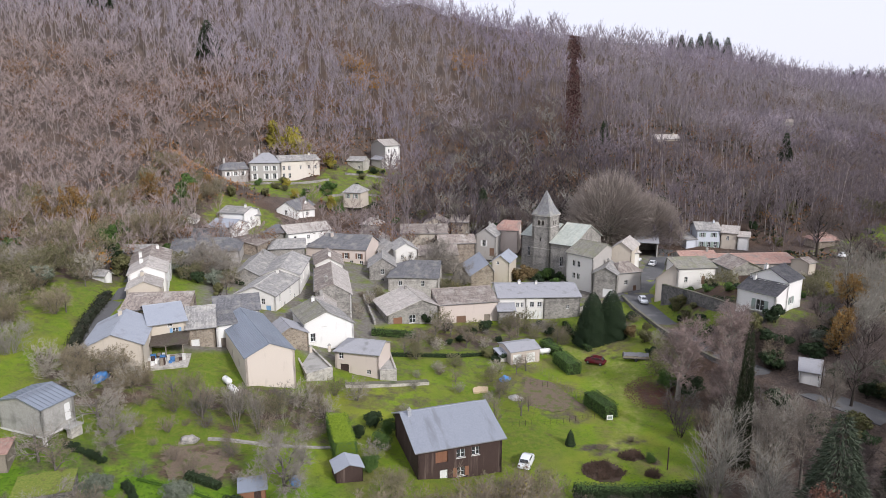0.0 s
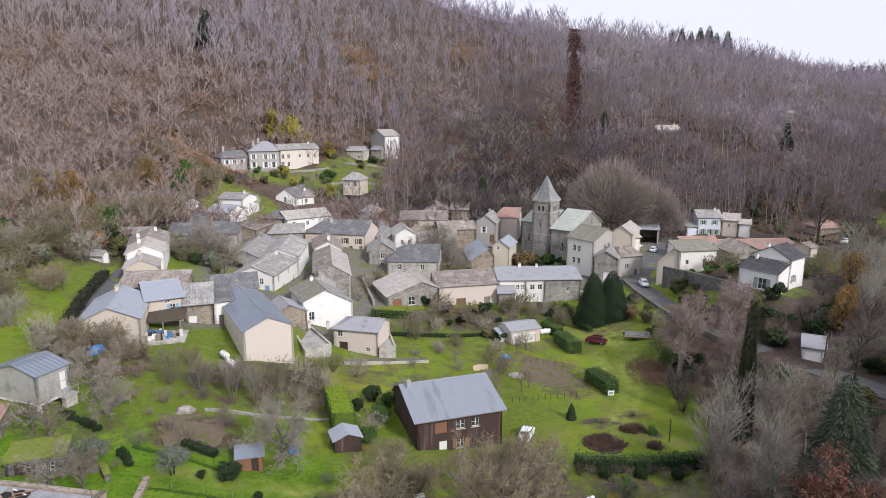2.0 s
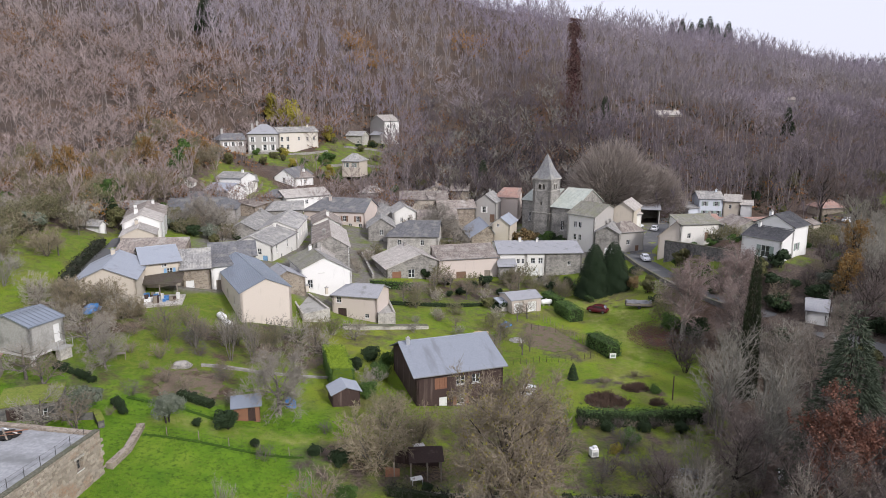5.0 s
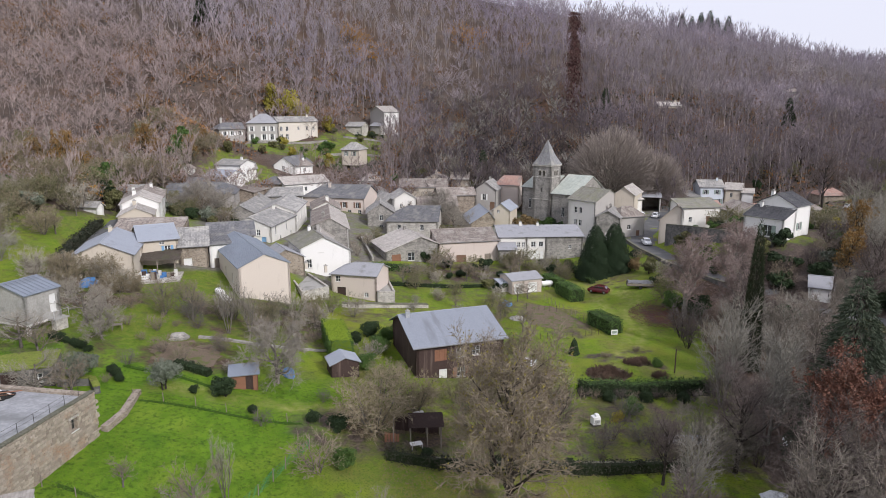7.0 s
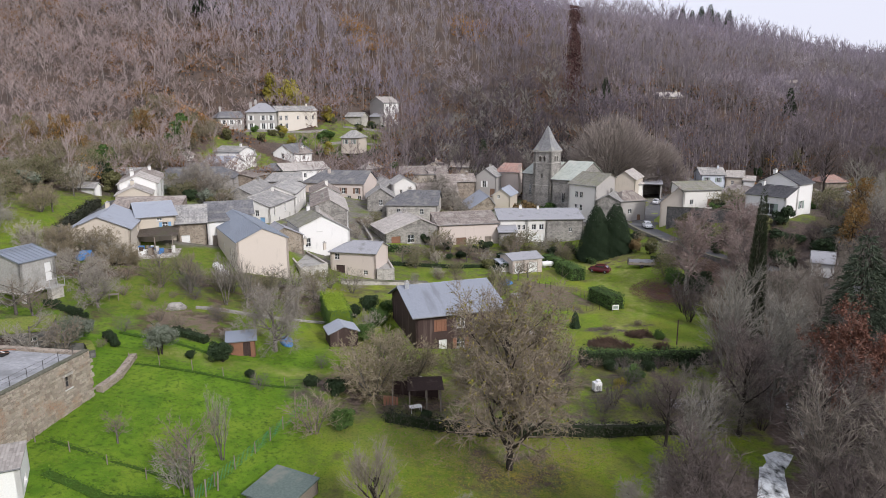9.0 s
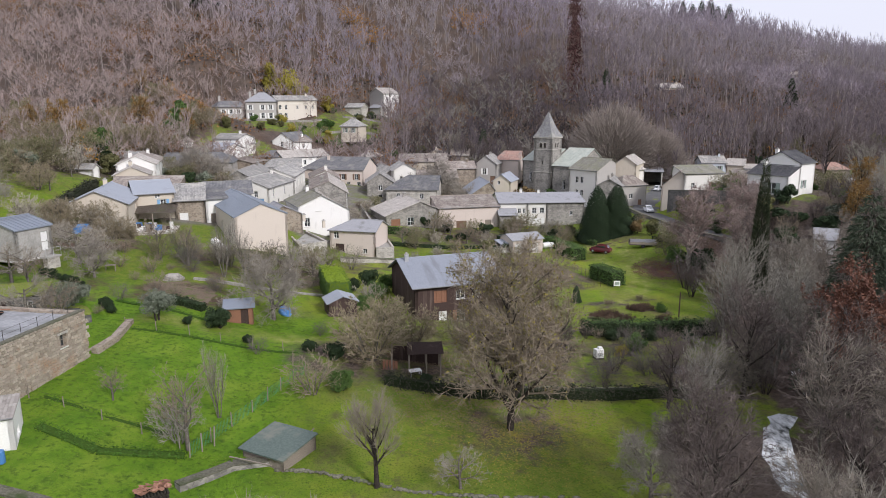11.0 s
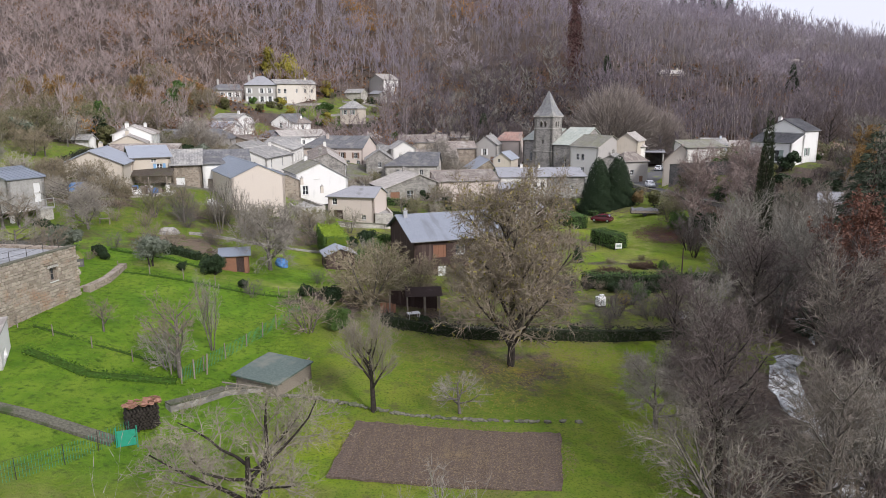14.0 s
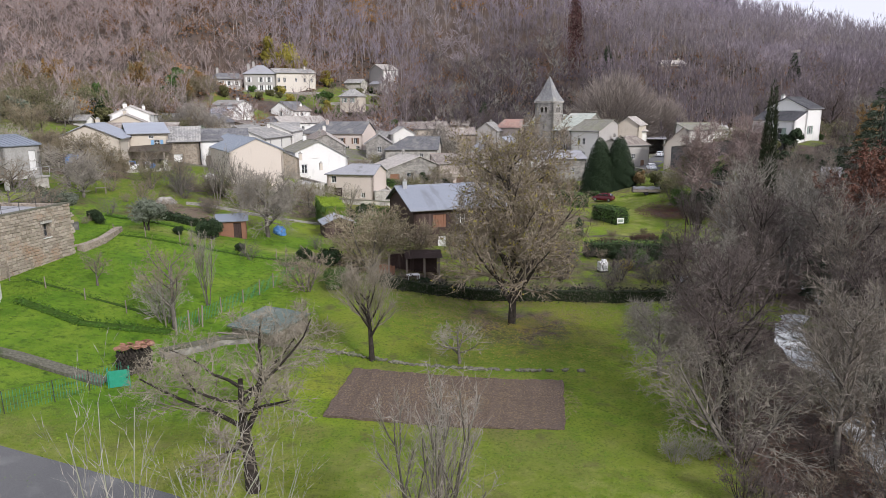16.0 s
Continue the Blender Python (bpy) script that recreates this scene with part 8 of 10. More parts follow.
def rubble_heap(x, y, z):
    """Old boards, pipes and a black sheet heaped on the flat roof."""
    home = thing("rubble_heap", pose(x, y, z, 0, 0, 15), "heap of old boards and dark sheeting on the flat roof", "heap")
    bm = bmesh.new()
    bmesh.ops.create_icosphere(bm, subdivisions=3, radius=1)
    for v in bm.verts:
        d = 1 + 0.35 * noise.noise(v.co * 2.1)
        v.co = Vector((v.co.x * 1.5 * d, v.co.y * 0.9 * d, max(v.co.z, 0.0) * 0.55 * d))
    part("sheeting", bm, "rubber", home)
    rng = random.Random(14)
    for k in range(9):
        bm = boxes((-0.9, 0.9, -0.07, 0.07, 0, 0.04))
        o = part("board", bm, ("wood_grey", "paint_white", "wood_red")[k % 3], home)
        o.matrix_basis = pose(rng.uniform(-1.0, 1.4), rng.uniform(-0.7, 0.7), 0.35 + rng.uniform(0, 0.2), rng.uniform(-20, 20), rng.uniform(-18, 18), rng.uniform(0, 180))


rubble_heap(-40.3, 56.4, 8.94)


def car(label, x, y, yaw, paint, z=None):
    """A small hatchback: body, glasshouse, windows, wheels and lights."""
    z = float(height(x, y)) + 0.06 if z is None else z
    home = thing("car", pose(x, y, z, 0, 0, yaw), label, "car")

    def shell(rows, w0):
        bm = bmesh.new()
        rings = []
        for px, lo, hi, w in rows:
            rings.append([bm.verts.new(p) for p in ((px, -w, lo), (px, -w * 1.0, (lo + hi) / 2), (px, -w * 0.86, hi), (px, w * 0.86, hi), (px, w, (lo + hi) / 2), (px, w, lo))])
        for a, b_ in zip(rings, rings[1:]):
            for i in range(6):
                bm.faces.new((a[i], a[(i + 1) % 6], b_[(i + 1) % 6], b_[i]))
        bm.faces.new(rings[0][::-1])
        bm.faces.new(rings[-1])
        bmesh.ops.recalc_face_normals(bm, faces=bm.faces)
        bmesh.ops.bevel(bm, geom=bm.edges[:], offset=0.05, segments=2, affect="EDGES")
        return bm
    part("body", shell([(-1.95, 0.35, 0.70, 0.72), (-1.75, 0.22, 0.90, 0.84), (-0.6, 0.2, 0.95, 0.87), (0.8, 0.2, 0.95, 0.87), (1.7, 0.22, 0.82, 0.83), (1.98, 0.32, 0.62, 0.70)], 0.8), paint, home)
    part("roof", shell([(-1.55, 0.93, 1.02, 0.72), (-1.15, 0.94, 1.44, 0.70), (0.1, 0.94, 1.47, 0.70), (0.55, 0.94, 1.36, 0.70), (1.15, 0.92, 1.0, 0.74)], 0.7), paint, home)
    part("window", boxes((-1.0, -0.1, -0.735, 0.735, 1.05, 1.34)), "glass", home)
    part("window", boxes((0.0, 0.62, -0.735, 0.735, 1.05, 1.28)), "glass", home)
    bm = bmesh.new()
    bm.faces.new([bm.verts.new(p) for p in ((1.12, -0.6, 1.03), (1.12, 0.6, 1.03), (0.62, 0.55, 1.38), (0.62, -0.55, 1.38))])
    bmesh.ops.solidify(bm, geom=bm.faces[:], thickness=-0.03)
    part("windscreen", bm, "glass", home)
    bm = bmesh.new()
    bm.faces.new([bm.verts.new(p) for p in ((-1.57, 0.6, 1.04), (-1.57, -0.6, 1.04), (-1.22, -0.55, 1.38), (-1.22, 0.55, 1.38))])
    bmesh.ops.solidify(bm, geom=bm.faces[:], thickness=-0.03)
    part("rear_window", bm, "glass", home)
    for px in (-1.2, 1.25):
        for py in (-0.78, 0.78):
            bm = bmesh.new()
            tube(bm, [(px, py - 0.09, 0.30), (px, py + 0.09, 0.30)], 0.30, 14)
            w = part("wheel", bm, "rubber", home)
            bm = bmesh.new()
            tube(bm, [(px, py - 0.1, 0.30), (px, py + 0.1, 0.30)], 0.17, 10)
            part("rim", bm, "zinc", w)
    for py in (-0.55, 0.55):
        part("headlight", boxes((1.86, 1.97, py - 0.14, py + 0.14, 0.58, 0.72)), "glass", home)
        part("tail_light", boxes((-1.96, -1.86, py - 0.12, py + 0.12, 0.62, 0.8)), "car_red", home)
    return home


car("dark red hatchback parked on the grass", 29.2, 121.4, 150, "car_red")
car("white car driving on the village road", 47.2, 152.8, -92, "car_white", 2.75)
car("white van parked by the garage", 56.8, 193.0, 40, "car_white")
car("white car parked by the garage", 60.0, 187.5, 60, "car_white", 3.2)
car("white car beside the meadow road", 115.0, 188.0, 10, "car_white")
car("pale car partly hidden by the timber house", 11.6, 85.4, 70, "car_white")


def lathe(profile, sides=16):
    bm = bmesh.new()
    rings = [[bm.verts.new((r * math.cos(2 * math.pi * k / sides), r * math.sin(2 * math.pi * k / sides), z)) for k in range(sides)] for r, z in profile]
    for a, b_ in zip(rings, rings[1:]):
        for k in range(sides):
            bm.faces.new((a[k], a[(k + 1) % sides], b_[(k + 1) % sides], b_[k]))
    bm.faces.new(rings[0][::-1])
    bm.faces.new(rings[-1])
    return bm


def gas_tank(label, x, y, yaw, ln=2.2):
    z = float(height(x, y))
    home = thing("gas_tank", pose(x, y, z, 0, 0, yaw), label, "tank")
    bm = lathe([(0.05, -ln / 2), (0.3, -ln / 2 + 0.06), (0.46, -ln / 2 + 0.22), (0.5, -ln / 2 + 0.4), (0.5, ln / 2 - 0.4), (0.46, ln / 2 - 0.22), (0.3, ln / 2 - 0.06), (0.05, ln / 2)])
    bm.transform(Matrix.Translation((0, 0, 0.75)) @ Matrix.Rotation(math.pi / 2, 4, "Y"))
    part("vessel", bm, "paint_white", home)
    for s in (-0.6, 0.6):
        part("leg", boxes((s - 0.08, s + 0.08, -0.35, 0.35, -0.1, 0.35)), "concrete", home)
    bm = lathe([(0.16, 0), (0.16, 0.16), (0.1, 0.2)], 10)
    bm.transform(Matrix.Translation((0, 0, 1.22)))
    part("valve_cover", bm, "zinc", home)


gas_tank("white gas tank lying beside the cream house", -33.2, 96.9, -50, 2.2)
gas_tank("second white gas tank beside the cream house", -31.5, 94.4, -50, 2.2)
gas_tank("white gas tank behind the garden hut", 20.4, 127.6, 15, 2.6)


def heap(name, label, category, x, y, sx, sy, sz, mat, seed=1):
    """A lumpy covered pile."""
    bm = bmesh.new()
    bmesh.ops.create_icosphere(bm, subdivisions=3, radius=1)
    for v in bm.verts:
        d = 1 + 0.28 * noise.noise(v.co * 1.7 + Vector((seed, 0, 0)))
        v.co = Vector((v.co.x * sx * d, v.co.y * sy * d, max(v.co.z, -0.2) * sz * d))
    ob = part(name, bm, mat, None)
    ob.matrix_basis = pose(x, y, float(height(x, y)), 0, 0, seed * 40)
    return tagged(ob, label, category)


heap("tarpaulin", "pile covered with a blue tarpaulin", "tarpaulin", 11.2, 114.2, 1.3, 0.8, 0.9, "tarp_blue", 1)
heap("tarpaulin", "blue tarpaulin in the brambles", "tarpaulin", -49.4, 91.0, 1.5, 0.8, 1.0, "tarp_blue", 2)
heap("tarpaulin", "blue sheet beside the wide fruit tree", "tarpaulin", -18.4, 75.6, 1.2, 0.7, 0.9, "tarp_blue", 3)
heap("compost_mound", "grey covered compost mound", "compost", 12.4, 106.4, 1.3, 1.0, 0.7, "concrete", 4)
heap("boulder", "old grey boulder by the plot", "heap", -33.2, 80.6, 1.2, 0.9, 0.8, "stone_grey", 5)


def bar(name, label, category, pts, r, mat, cap_mat=None):
    bm = bmesh.new()
    tube(bm, pts, r, 8)
    return tagged(part(name, bm, mat, None), label, category)


z0 = float(height(60.4, 100.4))
bar("utility_pole", "dark wooden utility pole beside the little white house", "pole", [(60.4, 100.4, z0 - 0.4), (60.4, 100.4, z0 + 6.2)], [0.14, 0.10], "wood_dark")
z0 = float(height(31, 84.4))
bar("wooden_pole", "tall dark wooden pole on the lawn", "pole", [(31, 84.4, z0 - 0.4), (31, 84.4, z0 + 3.4)], [0.10, 0.08], "wood_dark")


def sign_board(x, y, yaw):
    z = float(height(x, y))
    home = thing("sign_board", pose(x, y, z, 0, 0, yaw), "small white board on two legs before the hedge", "sign")
    part("board", boxes((-0.5, 0.5, -0.02, 0.02, 0.35, 1.15)), "paint_white", home)
    part("notice", boxes((-0.36, 0.36, -0.03, -0.022, 0.55, 0.95)), "paint_greygreen", home)
    for s in (-0.45, 0.45):
        part("leg", boxes((s - 0.03, s + 0.03, 0.025, 0.075, -0.1, 1.15)), "wood_grey", home)


sign_board(26.4, 98.4, 5)


def trailer(x, y, yaw):
    z = float(height(x, y))
    home = thing("trailer", pose(x, y, z, 0, 0, yaw), "old boat trailer covered with grey sheets", "trailer")
    part("bed", boxes((-2.4, 2.4, -0.9, 0.9, 0.45, 0.6)), "iron", home)
    part("side_board", boxes((-2.4, 2.4, -0.93, -0.9, 0.6, 1.0)), "wood_grey", home)
    part("side_board", boxes((-2.4, 2.4, 0.9, 0.93, 0.6, 1.0)), "wood_grey", home)
    part("drawbar", boxes((2.4, 3.8, -0.06, 0.06, 0.42, 0.52)), "iron", home)
    bm = bmesh.new()
    for i in range(9):
        bm_x = -2.3 + i * 0.575
        for j in range(5):
            bm.verts.new((bm_x, -0.88 + j * 0.44, 1.02 + 0.45 * math.sin(math.pi * j / 4) + 0.08 * math.sin(i * 2.1 + j)))
    bm.verts.ensure_lookup_table()
    for i in range(8):
        for j in range(4):
            bm.faces.new([bm.verts[k] for k in (i * 5 + j, i * 5 + j + 1, i * 5 + j + 6, i * 5 + j + 5)])
    bmesh.ops.solidify(bm, geom=bm.faces[:], thickness=0.03)
    part("cover", bm, "roof_fibre", home)
    for s in (-0.98, 0.98):
        bm = bmesh.new()
        tube(bm, [(0, s - 0.08, 0.32), (0, s + 0.08, 0.32)], 0.32, 12)
        part("wheel", bm, "rubber", home)


trailer(36.4, 120.0, -8)


def beehive(x, y):
    z = float(height(x, y))
    home = thing("white_stove", pose(x, y, z, 0, 0, 15), "old white enamel stove standing in the rough grass", "stove")
    part("body", boxes((-0.42, 0.42, -0.38, 0.38, 0.35, 1.25)), "paint_white", home)
    part("base", boxes((-0.46, 0.46, -0.42, 0.42, -0.1, 0.346)), "iron", home)
    part("hood", boxes((-0.1, 0.3, -0.25, 0.15, 1.254, 1.5)), "paint_white", home)
    part("oven_door", boxes((-0.3, 0.3, -0.41, -0.384, 0.5, 0.95)), "zinc", home)


beehive(16.9, 68.6)


def cold_frame(x, y):
    z = float(height(x, y))
    home = thing("cold_frame", pose(x, y, z, 0, 0, -4), "low cold frame with a pale plastic lid", "cold frame")
    for s in (boxes((-2.2, 2.2, -0.8, -0.74, -0.1, 0.5)), boxes((-2.2, 2.2, 0.74, 0.8, -0.1, 0.7)), boxes((-2.26, -2.2, -0.8, 0.8, -0.1, 0.6)), boxes((2.2, 2.26, -0.8, 0.8, -0.1, 0.6))):
        part("side_board", s, "wood_grey", home)
    bm = bmesh.new()
    bm.faces.new([bm.verts.new(p) for p in ((-2.3, -0.86, 0.5), (2.3, -0.86, 0.5), (2.3, 0.86, 0.74), (-2.3, 0.86, 0.74))])
    bmesh.ops.solidify(bm, geom=bm.faces[:], thickness=0.05)
    part("lid", bm, "roof_blue", home)


cold_frame(25.8, 65.0)


def open_shack(x, y, yaw):
    """A half-open wooden shack of posts under a dark roof, with boards and a white table."""
    z = float(height(x, y)) - 0.4
    home = thing("wooden_shack", pose(x, y, z, 0, 0, yaw), "half-open shack of weathered posts and boards", "shack")
    for px in (0, 1.7, 3.4, 4.8):
        for py in (0, 2.4):
            part("post", boxes((px - 0.07, px + 0.07, py - 0.07, py + 0.07, -0.3, 2.2 + 0.1 * (py > 1))), "wood_grey", home)
    bm = bmesh.new()
    bm.faces.new([bm.verts.new(p) for p in ((1.5, -0.3, 2.2), (5.1, -0.3, 2.2), (5.1, 2.7, 2.4), (1.5, 2.7, 2.4))])
    bmesh.ops.solidify(bm, geom=bm.faces[:], thickness=0.08)
    part("roof", bm, "wood_dark", home)
    for k in range(5):
        part("board", boxes((-0.9 + k * 0.3, -0.64 + k * 0.3, -0.05 + k * 0.02, 0.0 + k * 0.02, -0.2, 1.7 - 0.06 * k)), "wood_red", home)
    part("back_wall", boxes((0.1, 4.7, 2.48, 2.53, -0.2, 2.1)), "wood_dark", home)


open_shack(-4.9, 62.2, 4)


def garden_table(x, y, mat="paint_white", label="small white garden table"):
    z = float(height(x, y))
    home = thing("garden_table", pose(x, y, z, 0, 0, 20), label, "table")
    part("tabletop", boxes((-0.6, 0.6, -0.4, 0.4, 0.7, 0.74)), mat, home)
    for px in (-0.52, 0.52):
        for py in (-0.32, 0.32):
            part("leg", boxes((px - 0.03, px + 0.03, py - 0.03, py + 0.03, -0.05, 0.7)), mat, home)


garden_table(-2.6, 61.6)
garden_table(-2.6, 68.0)
garden_table(-40.6, 80.2, "wood_grey", "small weathered garden table on the slope")


def wood_pile(x, y, yaw, ln=2.0, hh=1.5, deep=1.0):
    """Stacked logs under a heap of russet tiles and leaves."""
    z = float(height(x, y))
    home = thing("wood_pile", pose(x, y, z, 0, 0, yaw), "stack of split logs covered with russet tiles", "wood pile")
    rng = random.Random(4)
    bm = bmesh.new()
    tube(bm, [(0, -deep / 2, 0), (0, deep / 2, 0)], 0.09, 7)
    me = bpy.data.meshes.new("log")
    bm.to_mesh(me)
    bm.free()
    me.materials.append(MATS["bark_dark"])
    for i in range(int(ln / 0.19)):
        for j in range(int(hh / 0.17)):
            ob = new("log", me)
            ob.parent = home
            ob.matrix_basis = pose(-ln / 2 + 0.19 * (i + 0.5 * (j % 2)), rng.uniform(-0.06, 0.06), 0.08 + j * 0.17) @ Matrix.Scale(rng.uniform(0.85, 1.1), 4)
    bm = bmesh.new()
    box(bm, -0.16, 0.16, -0.1, 0.1, 0, 0.03)
    tm = bpy.data.meshes.new("tile")
    bm.to_mesh(tm)
    bm.free()
    tm.materials.append(MATS["roof_orange_piece"])
    for k in range(70):
        ob = new("tile", tm)
        ob.parent = home
        ob.matrix_basis = pose(rng.uniform(-ln / 2, ln / 2), rng.uniform(-deep / 2, deep / 2), hh + 0.02 + rng.uniform(0, 0.22), rng.uniform(-25, 25), rng.uniform(-25, 25), rng.uniform(0, 180))


surface("roof_orange_piece", (0.22, 0.11, 0.075), (0.32, 0.18, 0.13), (0.22, 0.17, 0.13), rough=0.9, bump=0.2, vary=0.3)
wood_pile(-18.5, 38.9, 35)


def wire_gate(x, y, yaw):
    z = float(height(x, y))
    home = thing("garden_gate", pose(x, y, z, 0, 0, yaw), "small bright green garden gate", "gate")
    part("panel", boxes((-0.5, 0.5, -0.015, 0.015, 0.1, 1.1)), "plastic_green", home)
    for s in (-0.56, 0.56):
        bm = bmesh.new()
        tube(bm, [(s, 0, -0.2), (s, 0, 1.3)], 0.035, 6)
        part("post", bm, "plastic_green", home)
    part("latch", boxes((0.4, 0.5, -0.04, -0.016, 0.6, 0.66)), "iron", home)


wire_gate(-18.4, 36.4, 20)
bm = lathe([(0.26, 0), (0.29, 0.06), (0.29, 0.4), (0.3, 0.44), (0.29, 0.48), (0.29, 0.85), (0.26, 0.9)], 14)
ob = part("barrel", bm, "tarp_blue", None)
ob.matrix_basis = pose(-29.4, 40.9, float(height(-29.4, 40.9)))
tagged(ob, "blue plastic barrel beside the outhouse", "barrel")


def shelter_under_farm():
    """The open lean-to full of clutter against the beige farmhouse."""
    home = thing("lean_to", pose(-46.8, 99.2, 8.3, 0, 0, 14), "open lean-to with a brown roof and stored clutter", "shelter")
    bm = bmesh.new()
    bm.faces.new([bm.verts.new(p) for p in ((-0.3, 3.2, 2.45), (6.2, 3.2, 2.4), (6.2, 7.3, 3.3), (-0.3, 7.3, 3.4))])
    bmesh.ops.solidify(bm, geom=bm.faces[:], thickness=0.1)
    part("roof", bm, "roof_brown_plain", home)
    for x in (0, 2.8, 5.4):
        part("post", boxes((x - 0.08, x + 0.08, 3.3, 3.46, -0.04, 2.42)), "wood_grey", home)
    part("floor", boxes((-0.2, 6.4, -0.2, 6.6, -1.8, -0.05)), "stone_pale", home)
    rng = random.Random(8)
    for k in range(26):
        x, y, w, h = rng.uniform(0.3, 5.9), rng.uniform(0.5, 4.4), rng.uniform(0.2, 0.5), rng.uniform(0.3, 1.1)
        o = part("stored_box", boxes((x - w, x + w, y - w * 0.7, y + w * 0.7, -0.046, h)), ("wood_grey", "paint_white", "tarp_blue", "wood_dark", "concrete_pale")[k % 5], home)


surface("roof_brown_plain", (0.14, 0.115, 0.095), (0.22, 0.19, 0.16), (0.17, 0.18, 0.10), fine=5, rough=0.95, bump=0.4)
shelter_under_farm()
# flower beds on the lawn
def oval(cx, cy, rx, ry, n_=22):
    return [(cx + rx * math.cos(2 * math.pi * k / n_), cy + ry * math.sin(2 * math.pi * k / n_)) for k in range(n_)]


rng_f = random.Random(31)
for cx, cy, rx, ry in ((22.0, 83.8, 2.9, 2.6), (26.9, 87.7, 1.9, 1.3), (28.7, 82.9, 1.0, 0.9)):
    patch("flower_bed", oval(cx, cy, rx, ry), "soil_red", "dark red-brown flower bed cut into the lawn", "flower bed", 0.0, kind="", wob=0.3)
    for k in range(int(12 * rx)):
        a, r = rng_f.uniform(0, 6.28), math.sqrt(rng_f.random()) * 0.85
        plant("perennial", cx + rx * r * math.cos(a), cy + ry * r * math.sin(a), rng_f.uniform(0.8, 1.3), "withered brown perennials in a lawn bed", "flower_clump", "plants", "withered perennials")

# the stream glimpsed between the trees
m = MATS["water"] = bpy.data.materials.new("water")
n, l, b = nodes_of(m)
v = coords(n, False)
foam = noise_fac(n, l, v, 0.9, 0.36, 0.56, 6, 0.7, stretch=(1, 0.5, 1))
l.new(ramp_mix(n, l, foam, (0.03, 0.035, 0.035), (0.75, 0.78, 0.8)), b.inputs["Base Color"])
b.inputs["Roughness"].default_value = 0.15
add_bump(n, l, b, noise_fac(n, l, v, 2.5, 0.2, 0.8, 5), 0.6, 0.1)
strip("stream", on_ground(STREAM), 1.1, "water", "white rushing stream between bare trees", "water", lift=0.12, edge=0.5)


# ---- plants of the gardens, banks and slopes ----
plant("apple", -8.1, 27.0, 1.14, "old spreading apple tree, bare and lichen-grey, on the lawn", sx=1.2)
plant("slender", -0.4, 20.5, 1.0, "slender many-stemmed bare tree below the vegetable bed")
plant("whips", -8.9, 17.4, 2.2, "pale leafless whips of a young shrub", "bare_shrub", "shrub")
plant("willow", 15.4, 31.8, 1.0, "many-stemmed pale willow arching over the lawn's edge")
plant("wood_spread", 16.2, 35.4, 0.85, "dark bare tree leaning over the stream bank")
plant("wood_tall", 19.6, 30.5, 0.75, "bare grey tree on the stream bank")
plant("willow", 25.0, 35.5, 1.1, "many-stemmed pale willow beside the stream")
plant("willow", 26.5, 61.5, 1.0, "spreading bare willow by the river")
plant("whips", -6.4, 18.4, 1.7, "pale leafless whips of a young shrub", "bare_shrub", "shrub")
plant("pollard", -4.6, 43.4, 1.18, "pruned fruit tree with upright bare shoots on the lawn")
plant("orchard_low", 1.4, 44.0, 0.72, "small bare fruit tree on the lawn")
plant("fruit_wide", 14.8, 42.6, 0.95, "bare fruit tree with a dark leaning trunk")
plant("walnut", 5.9, 53.8, 1.46, "large walnut tree, almost bare, with a few yellowed leaves", sx=0.92)
plant("fruit_wide", -19.0, 73.0, 1.35, "wide bare fruit tree beside the little shed")
plant("mound", -7.0, 64.0, 1.15, "broad olive-brown bush of bare stems", "bare_shrub", "shrub", sx=1.1)
plant("mound", -3.0, 69.5, 0.85, "olive-brown bush of bare stems by the timber house", "bare_shrub", "shrub")
plant("mound", 10.5, 76.0, 0.9, "tangle of bare stems beside the timber house", "bare_shrub", "shrub")
plant("brush", -11.6, 56.5, 1.25, "round brown leafless shrub", "bare_shrub", "shrub", sx=1.2)
plant("fine_silver", -29.6, 67.0, 0.95, "silver-leaved small tree in the sloping garden", "silver_tree")
plant("fine_silver", -38.2, 66.6, 1.0, "silvery willow bush above the stone building", "silver_tree")
plant("orchard", -19.0, 46.2, 1.2, "leaning bare fruit tree with pale twigs by the fence", sx=0.9)
plant("brush_pale", -20.0, 47.0, 1.3, "pale leafless shrub beside the leaning tree", "bare_shrub", "shrub")
plant("slender", -18.2, 51.0, 0.72, "thin ivy-grown bare tree in the meadow", sx=0.7)
plant("orchard", -44.2, 69.6, 1.0, "bare fruit tree under the raised garage")
plant("fruit_wide", -41.0, 77.0, 0.85, "bare fruit tree in the sloping garden")
plant("orchard", -26.5, 50.5, 0.55, "young bare tree by the stone building")
plant("orchard", -33.4, 86.4, 1.1, "two bare fruit trees on the upper grass", sx=0.7)
for x, y, s in ((-30.5, 88.5, 0.8), (-26.5, 90.5, 0.8), (-22.0, 94.5, 0.6), (-24.5, 86.0, 0.9), (-19.6, 97.5, 1.0), (-37.0, 93.0, 0.9), (-20.5, 90.0, 0.8), (-17.5, 101.5, 0.9)):
    plant("brush" if (x * 3) % 2 < 1 else "brush_olive", x, y, s * (1.1 if (x * 3) % 2 < 1 else 0.62), "leafless brown scrub below the cream house", "bare_shrub", "shrub", "scrub by the cream house")
for x, y, s in ((-33.4, 76.0, 0.9), (-30.5, 74.5, 0.8), (-36.5, 82.0, 0.9), (-27.0, 78.5, 0.8)):
    plant("brush", x, y, s * 0.9, "brown leafless brambles in the old plot", "bare_shrub", "shrub", "brambles in the plot")
